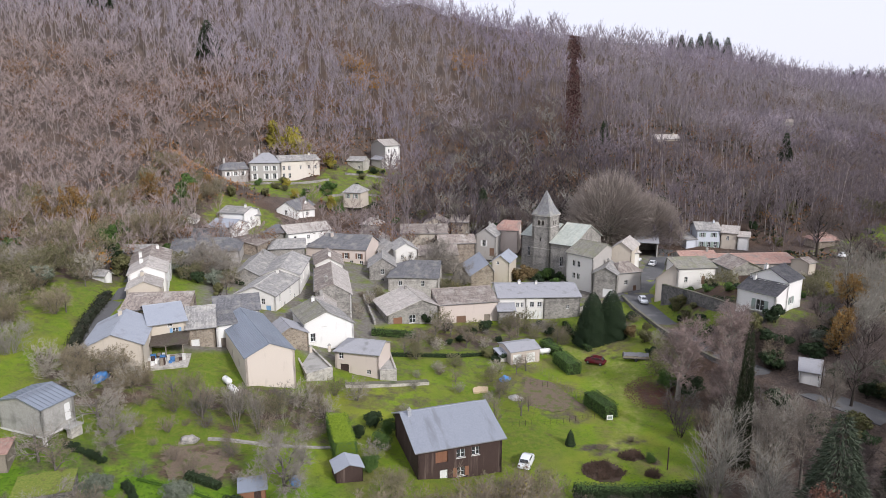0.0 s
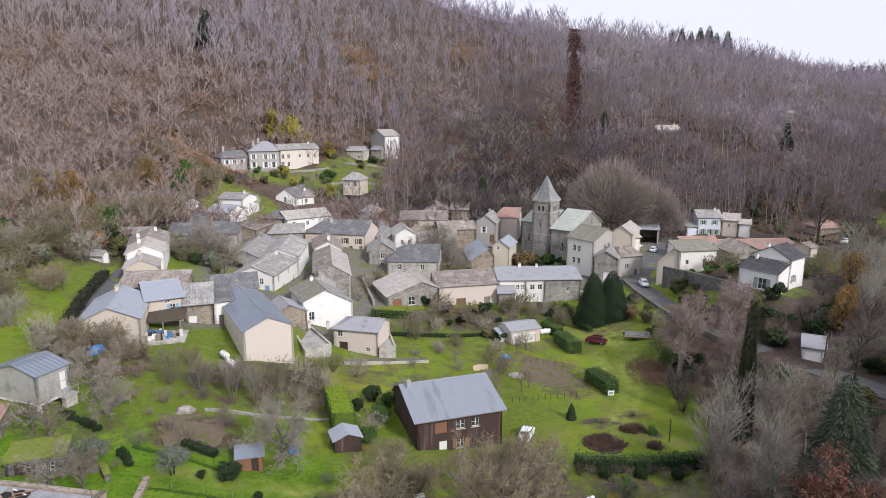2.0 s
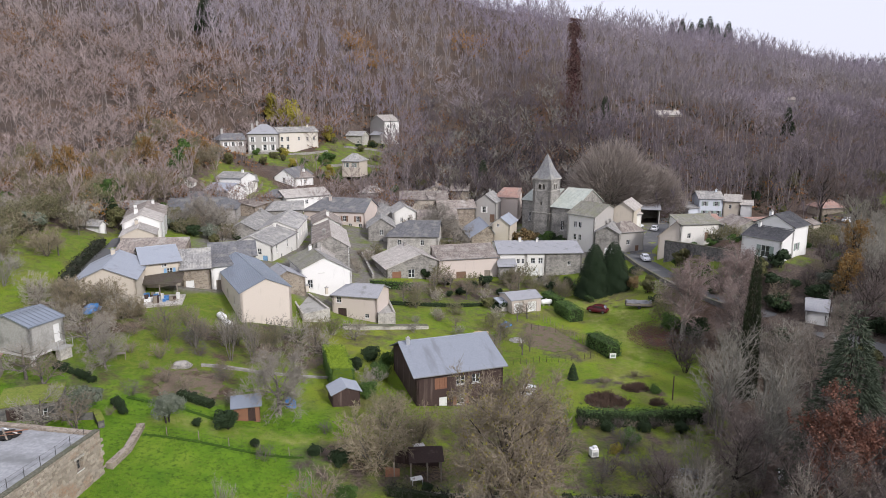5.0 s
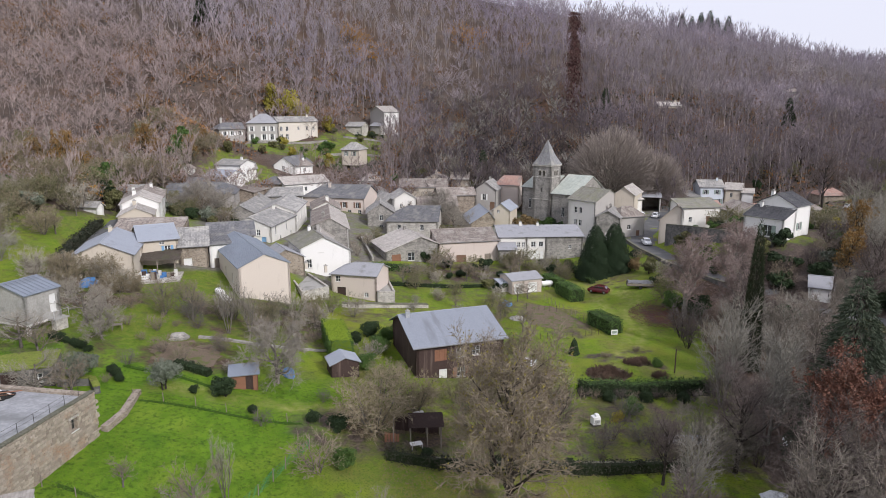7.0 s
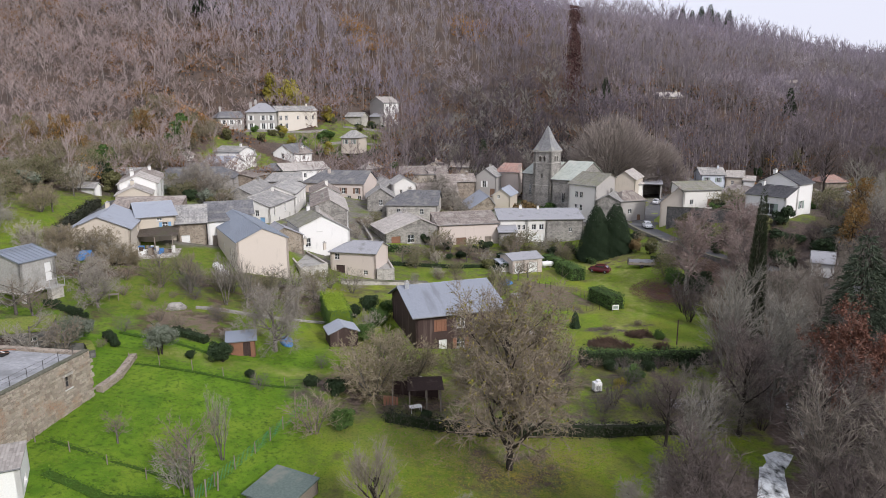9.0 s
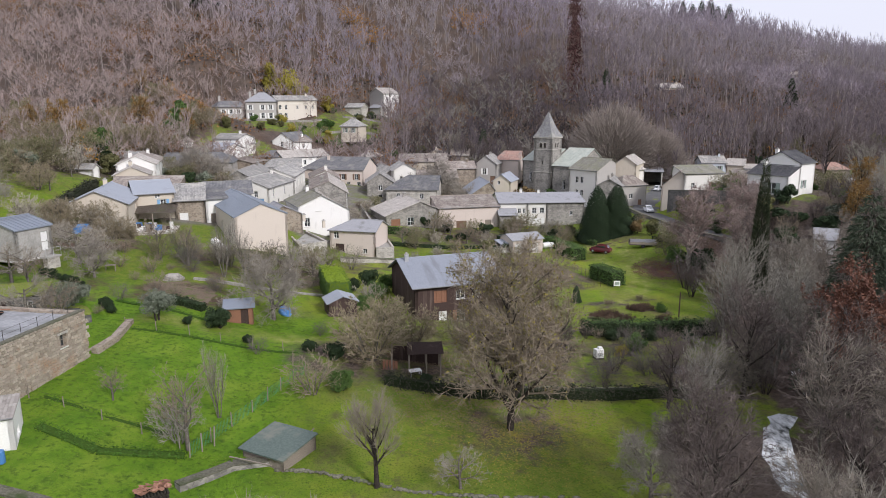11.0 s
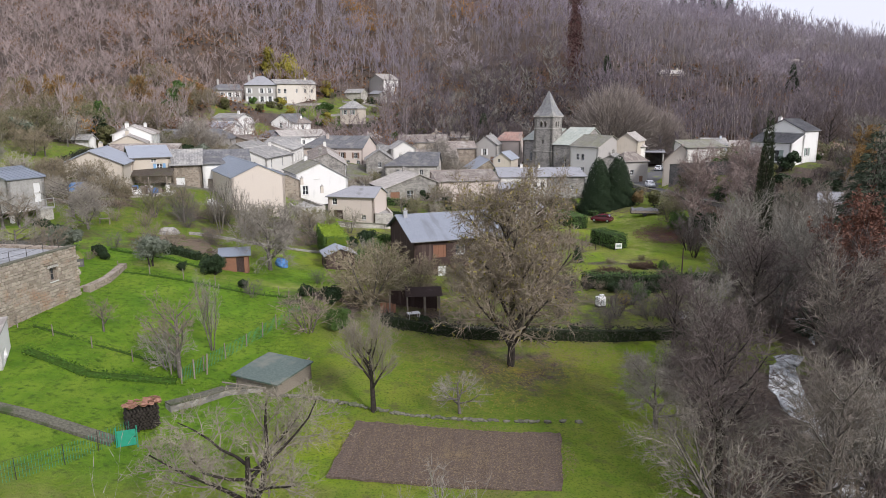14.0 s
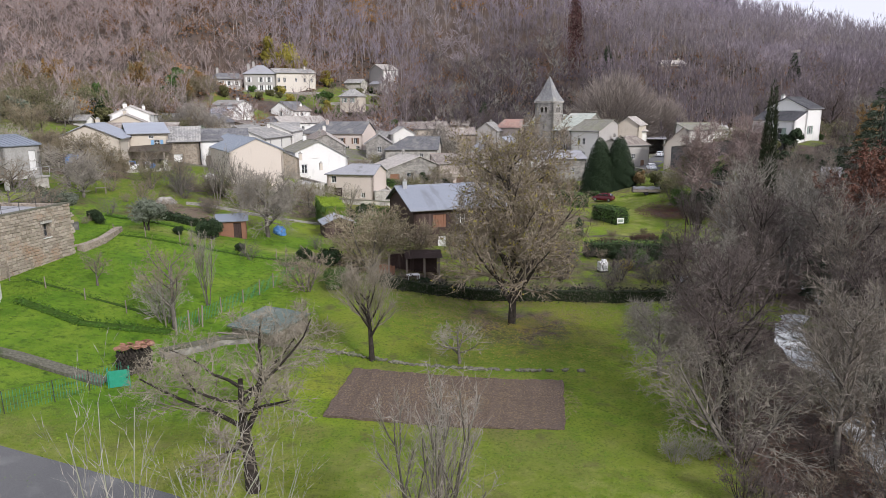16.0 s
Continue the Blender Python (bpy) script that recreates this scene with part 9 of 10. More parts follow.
# bramble bank below the farm
rng_b = random.Random(5)
for k in range(16):
    x, y = -50.5 + rng_b.uniform(-6.5, 6.0), 91.0 + rng_b.uniform(-4.5, 4.0)
    plant(("scrub_pale", "mound", "scrub_pale")[k % 3], x, y, (0.6, 0.55, 0.7)[k % 3] * rng_b.uniform(0.8, 1.15), "tangled brown bramble thicket on the bank", "bramble_bush", "shrub", "brambles on the bank")
# garden bushes
for key, x, y, s, lab in (("bush_dark", -23.6, 67.7, 0.95, "round dark evergreen bush in the meadow"), ("bush_dark", -26.6, 67.2, 0.4, "small dark bush in the meadow"),
                          ("bush_dark", -19.8, 65.2, 0.4, "small dark bush by the fence"), ("bush_dark", -13.4, 64.6, 0.55, "dark clipped bush at the meadow's edge"),
                          ("bush_dark", -10.6, 63.4, 0.8, "dark evergreen at the meadow's edge"), ("bush_green", -9.2, 57.6, 0.75, "green laurel bush by the wall"),
                          ("bush_dark", -10.5, 93.0, 1.0, "dark green shrubs behind the timber house"), ("bush_green", -8.0, 91.0, 0.9, "green shrubs along the path"), ("bush_dark", -12.2, 89.0, 0.8, "dark green shrubs along the path"),
                          ("bush_green", -8.6, 86.5, 0.9, "leafy green shrubs along the path"), ("bush_dark", -6.6, 95.5, 0.7, "dark clipped bush behind the timber house"), ("bush_dark", -3.5, 97.0, 0.8, "dark clipped bush behind the timber house"),
                          ("bush_dark", -3.8, 141.0, 0.9, "green climbing bush against the barn"), ("bush_dark", 8.7, 138.6, 0.9, "dark holly in the upper garden"), ("bush_dark", 4.4, 133.0, 0.8, "dark shrub in the upper garden"),
                          ("bush_dark", 41.5, 106.0, 1.6, "dark laurel beside the lime tree"), ("bush_green", 38.8, 109.0, 1.1, "green laurel beside the lime tree"),
                          ("bush_dark", 11.0, 123.5, 1.0, "evergreen against the garden hut"), ("bush_olive", 8.8, 124.6, 0.9, "brownish shrub by the garden hut"),
                          ("bush_green", 29.2, 86.2, 0.5, "small clipped box ball on the lawn"), ("bush_green", 29.6, 171.6, 1.1, "green bushes at the foot of the church tower"), ("bush_dark", 33.0, 170.4, 1.1, "dark bushes below the white house"),
                          ("bush_orange", 20.8, 176.4, 1.35, "russet-leaved bush below the church"), ("bush_orange", 24.2, 178.0, 1.0, "russet-leaved bush below the church"), ("bush_dark", 25.5, 176.0, 1.0, "dark bush below the church"),
                          ("bush_orange", 38.6, 131.0, 0.75, "russet shrub by the thujas"), ("bush_olive", 40.2, 127.0, 0.9, "brownish hedge below the road wall"), ("bush_dark", 40.0, 121.0, 1.0, "dark shrub below the road wall"),
                          ("bush_yellow", 3.0, 165.0, 0.9, "yellowing bush in the yard"), ("bush_olive", 5.4, 163.0, 0.8, "yellow-brown bush in the yard"),
                          ("bush_silver", -49.0, 139.0, 1.0, "grey shrub in the yard"), ("bush_dark", -52.6, 139.6, 0.9, "dark shrub in the yard"), ("bush_olive", -46.0, 133.0, 0.9, "olive shrub in the yard"), ("bush_green", -43.5, 128.0, 0.9, "green shrubs in a small garden"),
                          ("bush_green", -74.6, 190.0, 1.6, "round green laurel at the wood's edge"), ("bush_dark", -29.6, 230.0, 1.1, "dark green shrubs on the slope"), ("bush_green", -33.0, 212.5, 1.3, "ivy-green shrubs round the cottage"),
                          ("bush_yellow", -35.5, 214.0, 1.3, "yellow-green bush on the slope"), ("bush_yellow", -42.0, 252.0, 1.7, "yellow-leaved shrub above the manor"), ("bush_dark", -22.6, 218.0, 1.2, "dark shrubs on the slope")):
    if y < 112 and key in ("bush_dark", "bush_green"):
        key = key.replace("bush", "fine")
    plant(key, x, y, s, lab, "garden_bush", "bush")
plant("crown_green", -74.0, 146.0, 1.15, "bright green evergreen tree beside the meadow", "evergreen_tree", sx=0.9)
plant("crown_dark", -71.0, 141.0, 0.75, "dark green evergreen by the lane", "evergreen_tree")
plant("crown_green", -45.0, 218.0, 0.4, "small dark palm-like tree before the manor", "evergreen_tree")
for x, y, s in ((-61.5, 250.0, 1.5), (-56.0, 251.0, 1.4), (-51.0, 252.0, 1.1)):
    plant("bush_yellow", x, y, s * 2.3, "tall yellow-green trees behind the manor", "yellow_tree", "tree", "yellow trees by the manor")
# conifers
plant("thuja", 30.8, 132.6, 1.04, "large dark clipped thuja on the lawn", "thuja_tree", "conifer", sx=1.12)
plant("thuja", 34.8, 133.4, 0.98, "slightly lower dark thuja grown against the first", "thuja_tree", "conifer", sx=1.22)
plant("topiary", 18.8, 91.0, 1.0, "small pointed yew on the lawn", "yew_tree", "conifer")
plant("cypress", 41.2, 85.5, 1.3, "tall narrow dark cypress by the road", "cypress_tree", "conifer", sx=0.85)
plant("cedar", 40.5, 62.5, 1.25, "large dark conifer above the river", "cedar_tree", "conifer", sx=0.78)
plant("fir", 60.5, 76.0, 1.2, "dark fir above the river", "fir_tree", "conifer")
plant("fir", -95, 284, 0.95, "broad dark pine standing out of the bare wood", "pine_tree", "conifer", sx=1.35, z=float(height(-95, 284)) + 1.5)
for x, y, s in ((-186, 300, 0.8), (-178, 303, 0.9), (-166, 302, 0.75), (-152, 304, 0.85), (-144, 303, 0.8), (67, 284, 0.7), (137, 272, 0.75), (14.3, 240, 0.75), (142, 437, 0.6), (149, 440, 0.75), (156, 442, 0.7), (163, 446, 0.95), (169, 447, 1.1), (175, 450, 0.9), (181, 447, 1.05), (200, 452, 0.55), (207, 455, 0.6), (152, 448, 0.8), (172, 456, 0.9), (330, 560, 0.5), (345, 565, 0.55), (360, 570, 0.5)):
    plant("fir", x, y, s, "dark fir standing out of the bare wood", "fir_tree", "conifer", "firs in the wood")
# trees of the road bank and the river
plant("lime", 39.4, 105.0, 0.98, "big lime tree with a pale trunk and bare purple twigs")
plant("lime", 45.0, 99.0, 0.78, "bare purple-twigged tree beside the lime tree")
plant("lime", 49.0, 110.0, 0.85, "bare purple-twigged tree below the terrace")
plant("lime", 53.0, 116.5, 0.7, "bare purple-twigged tree below the terrace")
plant("dome", 53.0, 213.0, 1.5, "broad domed bare tree behind the church", sx=0.9)
plant("dome", 66.5, 214.0, 1.02, "lower domed bare tree behind the church")
RIVER_TREES = ("wood_spread", "wood_tall", "wood_pale", "wood_spread", "wood_tall")
LABELS = {"wood_spread": "bare dark-barked tree on the river bank", "wood_tall": "tall bare grey tree on the river bank", "wood_pale": "pale many-stemmed leafless tree on the river bank"}
rng_r = random.Random(9)
for x, y, k, s in ((17.8, 42.5, 0, 0.8), (23.5, 33.5, 2, 0.8), (27.5, 44.5, 1, 0.95), (31.0, 50.0, 0, 1.0), (22.0, 53.5, 2, 0.85), (30.0, 40.0, 4, 0.95), (35.5, 47.0, 3, 1.0), (29.0, 60.5, 0, 0.9),
                   (41.0, 52.0, 4, 1.0), (35.0, 66.5, 2, 1.15), (38.5, 71.0, 2, 1.2), (33.5, 75.0, 2, 1.1), (41.5, 78.0, 1, 1.0), (37.5, 82.0, 2, 1.2), (45.5, 70.5, 3, 1.0), (44.0, 85.0, 2, 1.0),
                   (43.5, 92.0, 3, 0.9), (47.0, 80.0, 4, 1.0), (49.0, 88.5, 2, 0.95), (48.0, 103.5, 3, 0.8), (51.0, 66.0, 1, 1.0), (47.0, 58.0, 3, 1.0), (26.5, 38.0, 3, 0.75),
                   (21.0, 58.0, 0, 0.6), (57.0, 92.0, 1, 0.8), (63.0, 96.5, 3, 0.8), (69.0, 104.0, 0, 0.85), (73.0, 112.0, 2, 1.0), (79.0, 118.0, 2, 1.0), (84.0, 126.0, 2, 1.0)):
    key = RIVER_TREES[k]
    plant(key, x, y, s, LABELS[key], "bare_tree", "tree", "trees on the river bank")
for x, y, s in ((21.6, 32.5, 0.95), (22.6, 35.5, 1.0), (20.6, 28.5, 0.9), (19.6, 25.0, 0.85), (23.4, 38.2, 0.8)):
    plant("brush", x, y, s, "brown tangle of bare stems at the water's edge", "bare_shrub", "shrub", "tangles along the stream")
plant("beech_rust", 36.0, 54.0, 1.2, "beech on the bank with rust-coloured leaves in its crown", "beech_tree", "tree")
for x, y, s in ((67.6, 108.6, 1.3), (78.0, 124.0, 1.2), (70.5, 112.0, 1.1), (84.5, 128.0, 1.0)):
    plant("oak_thin", x, y, s * 0.95, "thin russet-leaved oak beside the road", "oak_scrub", "shrub", "russet scrub")
for k in range(26):
    x, y = rng_r.uniform(56, 74), rng_r.uniform(104, 118)
    if abs(x - 60.4) < 3.5 and y < 109:
        continue
    plant(("bush_dark", "brush", "brush", "bush_silver", "bush_dark")[k % 5], x, y, rng_r.uniform(0.8, 1.25), ("dark ivy and laurel scrub below the terrace", "leafless brown scrub below the terrace", "leafless brown scrub below the terrace", "grey-green scrub below the terrace", "dark ivy and laurel scrub below the terrace")[k % 5], "scrub_bush", "shrub", "scrub below the terrace")
for k in range(14):
    x, y = rng_r.uniform(47.5, 53), rng_r.uniform(120, 147)
    if x < 50.5:
        x = 50.5 + rng_r.random() * 2
    plant(("bush_dark", "bush_olive", "bush_green")[k % 3], x, y, rng_r.uniform(0.6, 0.95), ("dark ivy on the road bank", "brownish growth on the road bank", "green growth on the road bank")[k % 3], "bank_bush", "shrub", "growth on the road bank")
# rough meadow edge on the upper slope
for k in range(46):
    x, y = rng_r.uniform(-96, -62), rng_r.uniform(92, 172)
    if x > -74 and y > 100 and y < 128 or x > -68 and y > 126:
        continue
    key, lab, s = (("brush", "bare brown thicket on the slope", 1.4), ("bush_olive", "olive-brown shrub on the slope", 1.3), ("brush_pale", "pale leafless shrub on the slope", 1.4), ("bush_silver", "grey-green willow shrub on the slope", 1.25), ("brush_olive", "tall olive-brown thicket on the slope", 0.95), ("bush_green", "green broom on the slope", 1.0))[k % 6]
    plant(key, x, y, s * rng_r.uniform(0.8, 1.25), lab, "slope_shrub", "shrub", "shrubs on the slope")
for x, y, s in ((-90.8, 163.0, 1.5), (-85.0, 160.0, 1.1), (-95.0, 158.0, 1.2)):
    plant("oak_thin", x, y, s * 1.1, "orange-brown oak at the wood's edge", "oak_tree", "tree", "orange oaks")
plant("orchard", -69.6, 126.6, 0.7, "small bare tree at the meadow's edge")
plant("orchard", -66.0, 113.0, 0.8, "small bare tree on the meadow")
# fruit trees of the upper gardens
for x, y, s in ((-4.9, 126.8, 0.75), (-1.6, 130.6, 0.95), (1.6, 134.0, 0.9), (-7.4, 122.0, 0.8), (4.8, 129.5, 0.75), (2.2, 112.0, 0.5), (13.5, 116.5, 0.7), (9.6, 106.5, 0.7), (14.0, 102.0, 0.6), (-16.6, 146.0, 0.7), (-5.4, 186.0, 1.1), (14.8, 191.5, 0.7), (-44.5, 133.5, 0.9), (-51.5, 143.6, 1.1), (-9.0, 174.0, 0.9), (16.0, 136.5, 0.8), (8.2, 100.0, 0.75)):
    plant("orchard", x, y, s, "bare fruit tree in the gardens", "fruit_tree", "tree", "fruit trees")
# dark trees at the foot of the wood
for k in range(40):
    x = -20 + k * 3.4 + rng_r.uniform(-1.5, 1.5)
    y = 214 + 0.08 * abs(x) + rng_r.uniform(-3, 12)
    if 36 < x < 76 and y < 226 or x < -14 or (76 < x < 100):
        continue
    key = ("wood_spread", "crown_dark", "wood_tall", "wood_spread", "bush_olive")[k % 5]
    plant(key, x, y, rng_r.uniform(0.7, 0.95) * (1.6 if key == "bush_olive" else 0.75 if key == "crown_dark" else 1), {"crown_dark": "ivy-dark tree at the foot of the wood", "bush_olive": "brown undergrowth at the foot of the wood"}.get(key, "bare tree at the foot of the wood"), "edge_tree", "tree", "trees at the wood's foot")
for k in range(22):
    x, y = rng_r.uniform(-42, -14), rng_r.uniform(206, 262)
    if abs(x + 29) < 7 and y < 224 or abs(x + 34) < 6 and y > 256:
        continue
    plant(("bush_green", "brush", "bush_olive", "bush_dark")[k % 4], x, y, rng_r.uniform(0.7, 1.2), ("green shrub on the terraced slope", "brown thicket on the terraced slope", "olive shrub on the terraced slope", "dark shrub on the terraced slope")[k % 4], "terrace_shrub", "shrub", "shrubs on the terraced slope")


# ---- thickets ----
rng_t = random.Random(77)
bare_tree("thicket", 51, 4.6, 0.06, [(6, 0.5, 36, 3), (5, 0.5, 40, 2), (5, 0.55, 40, 1)], "bark_dark", "twig_purple", trunk=0.12, stems=8, lift=0.08, lean=0.22, floor=0.018)
bare_tree("thicket_grey", 52, 5.6, 0.07, [(6, 0.5, 40, 3), (5, 0.5, 42, 2), (5, 0.55, 40, 1)], "bark_grey", "twig_bank", trunk=0.12, stems=7, lift=0.02, lean=0.3, floor=0.016)


def scatter(count, x0, x1, y0, y1, keys, label_of, name, category, group, lo=0.8, hi=1.2, ok=None):
    for _ in range(count):
        x, y = rng_t.uniform(x0, x1), rng_t.uniform(y0, y1)
        if ok and not ok(x, y):
            continue
        key = rng_t.choice(keys)
        plant(key, x, y, rng_t.uniform(lo, hi), label_of, name, category, group)


def off_stream_view(x, y):
    # Nothing planted on the camera's sight line to the water.
    if 26 < y < 47 and 0.49 < x / y < 0.61:
        return False
    return not (38 < y < 60 and abs(x - float(np.interp(y, [p[1] for p in STREAM], [p[0] for p in STREAM]))) < 2.6)


def off_road(x, y):
    for (ax, ay, _), (bx, by, _) in zip(MAIN_ROAD, MAIN_ROAD[1:]):
        t = max(0, min(1, ((x - ax) * (bx - ax) + (y - ay) * (by - ay)) / ((bx - ax) ** 2 + (by - ay) ** 2)))
        if math.hypot(x - ax - t * (bx - ax), y - ay - t * (by - ay)) < 4.6:
            return False
    return not (abs(x - 60.5) < 4.5 and abs(y - 104.5) < 4.5)


scatter(60, 27, 60, 38, 104, ("thicket", "thicket", "thicket_grey", "brush"), "bare purple-brown thicket under the river trees", "thicket_bush", "shrub", "thickets by the river", 0.8, 1.3, lambda x, y: off_road(x, y) and off_stream_view(x, y) and x > 30 + 0.1 * max(0, y - 70) and not (x > 50 and y > 92))
scatter(10, 15.5, 31, 24, 42, ("thicket_grey", "thicket_grey", "thicket", "brush_pale"), "grey tangled leafless branches beside the stream", "thicket_bush", "shrub", "thickets by the stream", 0.75, 1.15, lambda x, y: off_stream_view(x, y) and x > 17.5 + 0.12 * (42 - y))
scatter(14, 31, 60, 28, 60, ("wood_tall", "wood_spread"), "bare dark tree on the far river bank", "bare_tree", "tree", "trees on the far bank", 0.85, 1.1)
scatter(16, -4, 33, 62.5, 75.5, ("thicket", "brush", "thicket_grey"), "leafless brown scrub on the rough terrace", "thicket_bush", "shrub", "scrub on the terrace", 0.5, 0.85, lambda x, y: not (-6 < x < 1 and y < 66) and math.hypot(x - 17, y - 68.6) > 3 and abs(x - 25.8) > 3.4)
for x, y, s in ((9.5, 71.5, 0.9), (6.0, 74.5, 0.75), (13.0, 74.5, 0.8), (1.5, 73.5, 0.6), (-6.6, 72.5, 0.8)):
    plant("brush_olive", x, y, s, "olive-brown bush of bare stems below the timber house", "bare_shrub", "shrub", "bushes below the timber house")
scatter(34, -104, -64, 94, 175, ("brush", "brush_pale", "thicket_grey", "brush_olive", "bush_olive"), "rough leafless shrub on the upper slope", "slope_shrub", "shrub", "rough shrubs on the slope", 0.9, 1.45, lambda x, y: not (x > -75 and 99 < y < 129))
scatter(14, -36, -12, 83, 104, ("orchard", "brush", "thicket_grey"), "bare grey tree or scrub among the gardens", "bare_shrub", "shrub", "bare growth in the gardens", 0.6, 0.95, lambda x, y: not (-31 < x < -22 and y > 94) and not (-17.5 < x < -11 and y < 92) and math.hypot(x + 32.4, y - 95.6) > 2.5)
scatter(22, -60, -25, 108, 205, ("orchard",), "bare tree between the houses", "fruit_tree", "tree", "trees between the houses", 0.55, 0.9, lambda x, y: -50 < x < -44 and 118 < y < 134 or -48 < x < -43 and 160 < y < 168 or -24 < x < -19 and 100 < y < 108)
scatter(16, 104, 150, 150, 225, ("wood_spread", "wood_pale", "bush_olive", "thicket_grey"), "bare tree along the valley road", "bare_tree", "tree", "trees along the valley road", 0.7, 0.95, lambda x, y: not (108 < x < 128 and y > 180 and y < 212))
scatter(24, 66, 110, 100, 170, ("thicket_grey", "wood_pale", "bush_dark", "brush", "thicket"), "grey leafless growth on the road bank", "thicket_bush", "shrub", "growth on the bank", 0.8, 1.15, lambda x, y: y < 118 + 0.9 * (x - 66) and math.hypot(x - 62, y - 121) > 8.5)

# scrub on the upper slope, below the farm and round the manor
scatter(46, -108, -62, 98, 178, ("scrub_round", "scrub_pale", "scrub_round", "scrub_pale", "orchard_low"), "rounded bare olive-grey scrub tree on the slope", "scrub_tree", "tree", "scrub trees on the slope", 0.85, 1.5, lambda x, y: not (x > -78 and 100 < y < 128) and not (x > -70 and y < 170))
scatter(16, -80, -62, 150, 182, ("scrub_round", "bush_green", "scrub_pale"), "tangled growth behind the white row", "scrub_tree", "tree", "growth behind the row", 0.8, 1.2, lambda x, y: x < -66 and not (x > -74 and 144 < y < 156))
scatter(26, -78, -38, 204, 226, ("bush_green", "bush_yellow", "bush_olive", "scrub_pale"), "yellow-green shrub on the manor's terraces", "terrace_shrub", "shrub", "shrubs by the manor", 0.6, 1.1, lambda x, y: math.hypot((x + 46) / 10, (y - 206) / 7) > 1 and abs(x + 29) > 7 and y < 222 + 0.3 * (x + 72) and not (x < -62 and y > 208))
scatter(20, -62, -34, 80, 104, ("scrub_pale", "brush_pale", "brush", "scrub_round"), "pale leafless scrub below the farm", "bare_shrub", "shrub", "scrub below the farm", 0.55, 0.9, lambda x, y: not (x < -46 and y < 85) and y < 94 + 0.2 * (x + 62) and math.hypot(x + 32, y - 95.6) > 2.5 and not (x > -44 and y > 90))
scatter(7, -36, -14, 84, 93, ("scrub_pale", "whips", "brush_pale"), "pale bare shrub before the cream house", "bare_shrub", "shrub", "shrubs before the cream house", 0.6, 0.95, lambda x, y: math.hypot(x + 32.4, y - 95.6) > 2.5 and not (-17.5 < x < -11 and y < 92))
scatter(34, 70, 108, 112, 166, ("scrub_pale", "thicket_grey", "scrub_pale", "wood_pale"), "pale grey leafless scrub beside the white house", "scrub_tree", "tree", "grey scrub beside the white house", 0.7, 1.05, lambda x, y: y < 142 + 0.75 * (x - 70) and math.hypot(x - 66, y - 124) > 10 and off_road(x, y))
scatter(30, -48, -8, 62, 89, ("brush", "scrub_pale", "brush", "thicket_grey"), "low russet-brown brambles in the rough orchard grass", "bramble_bush", "shrub", "brambles in the orchard", 0.28, 0.5, lambda x, y: not (-20 < x < -8 and y > 70) and not (-34 < x < -16 and 66 < y < 73) and not (x < -38 and y > 78) and not (-32 < x < -26 and y < 70))
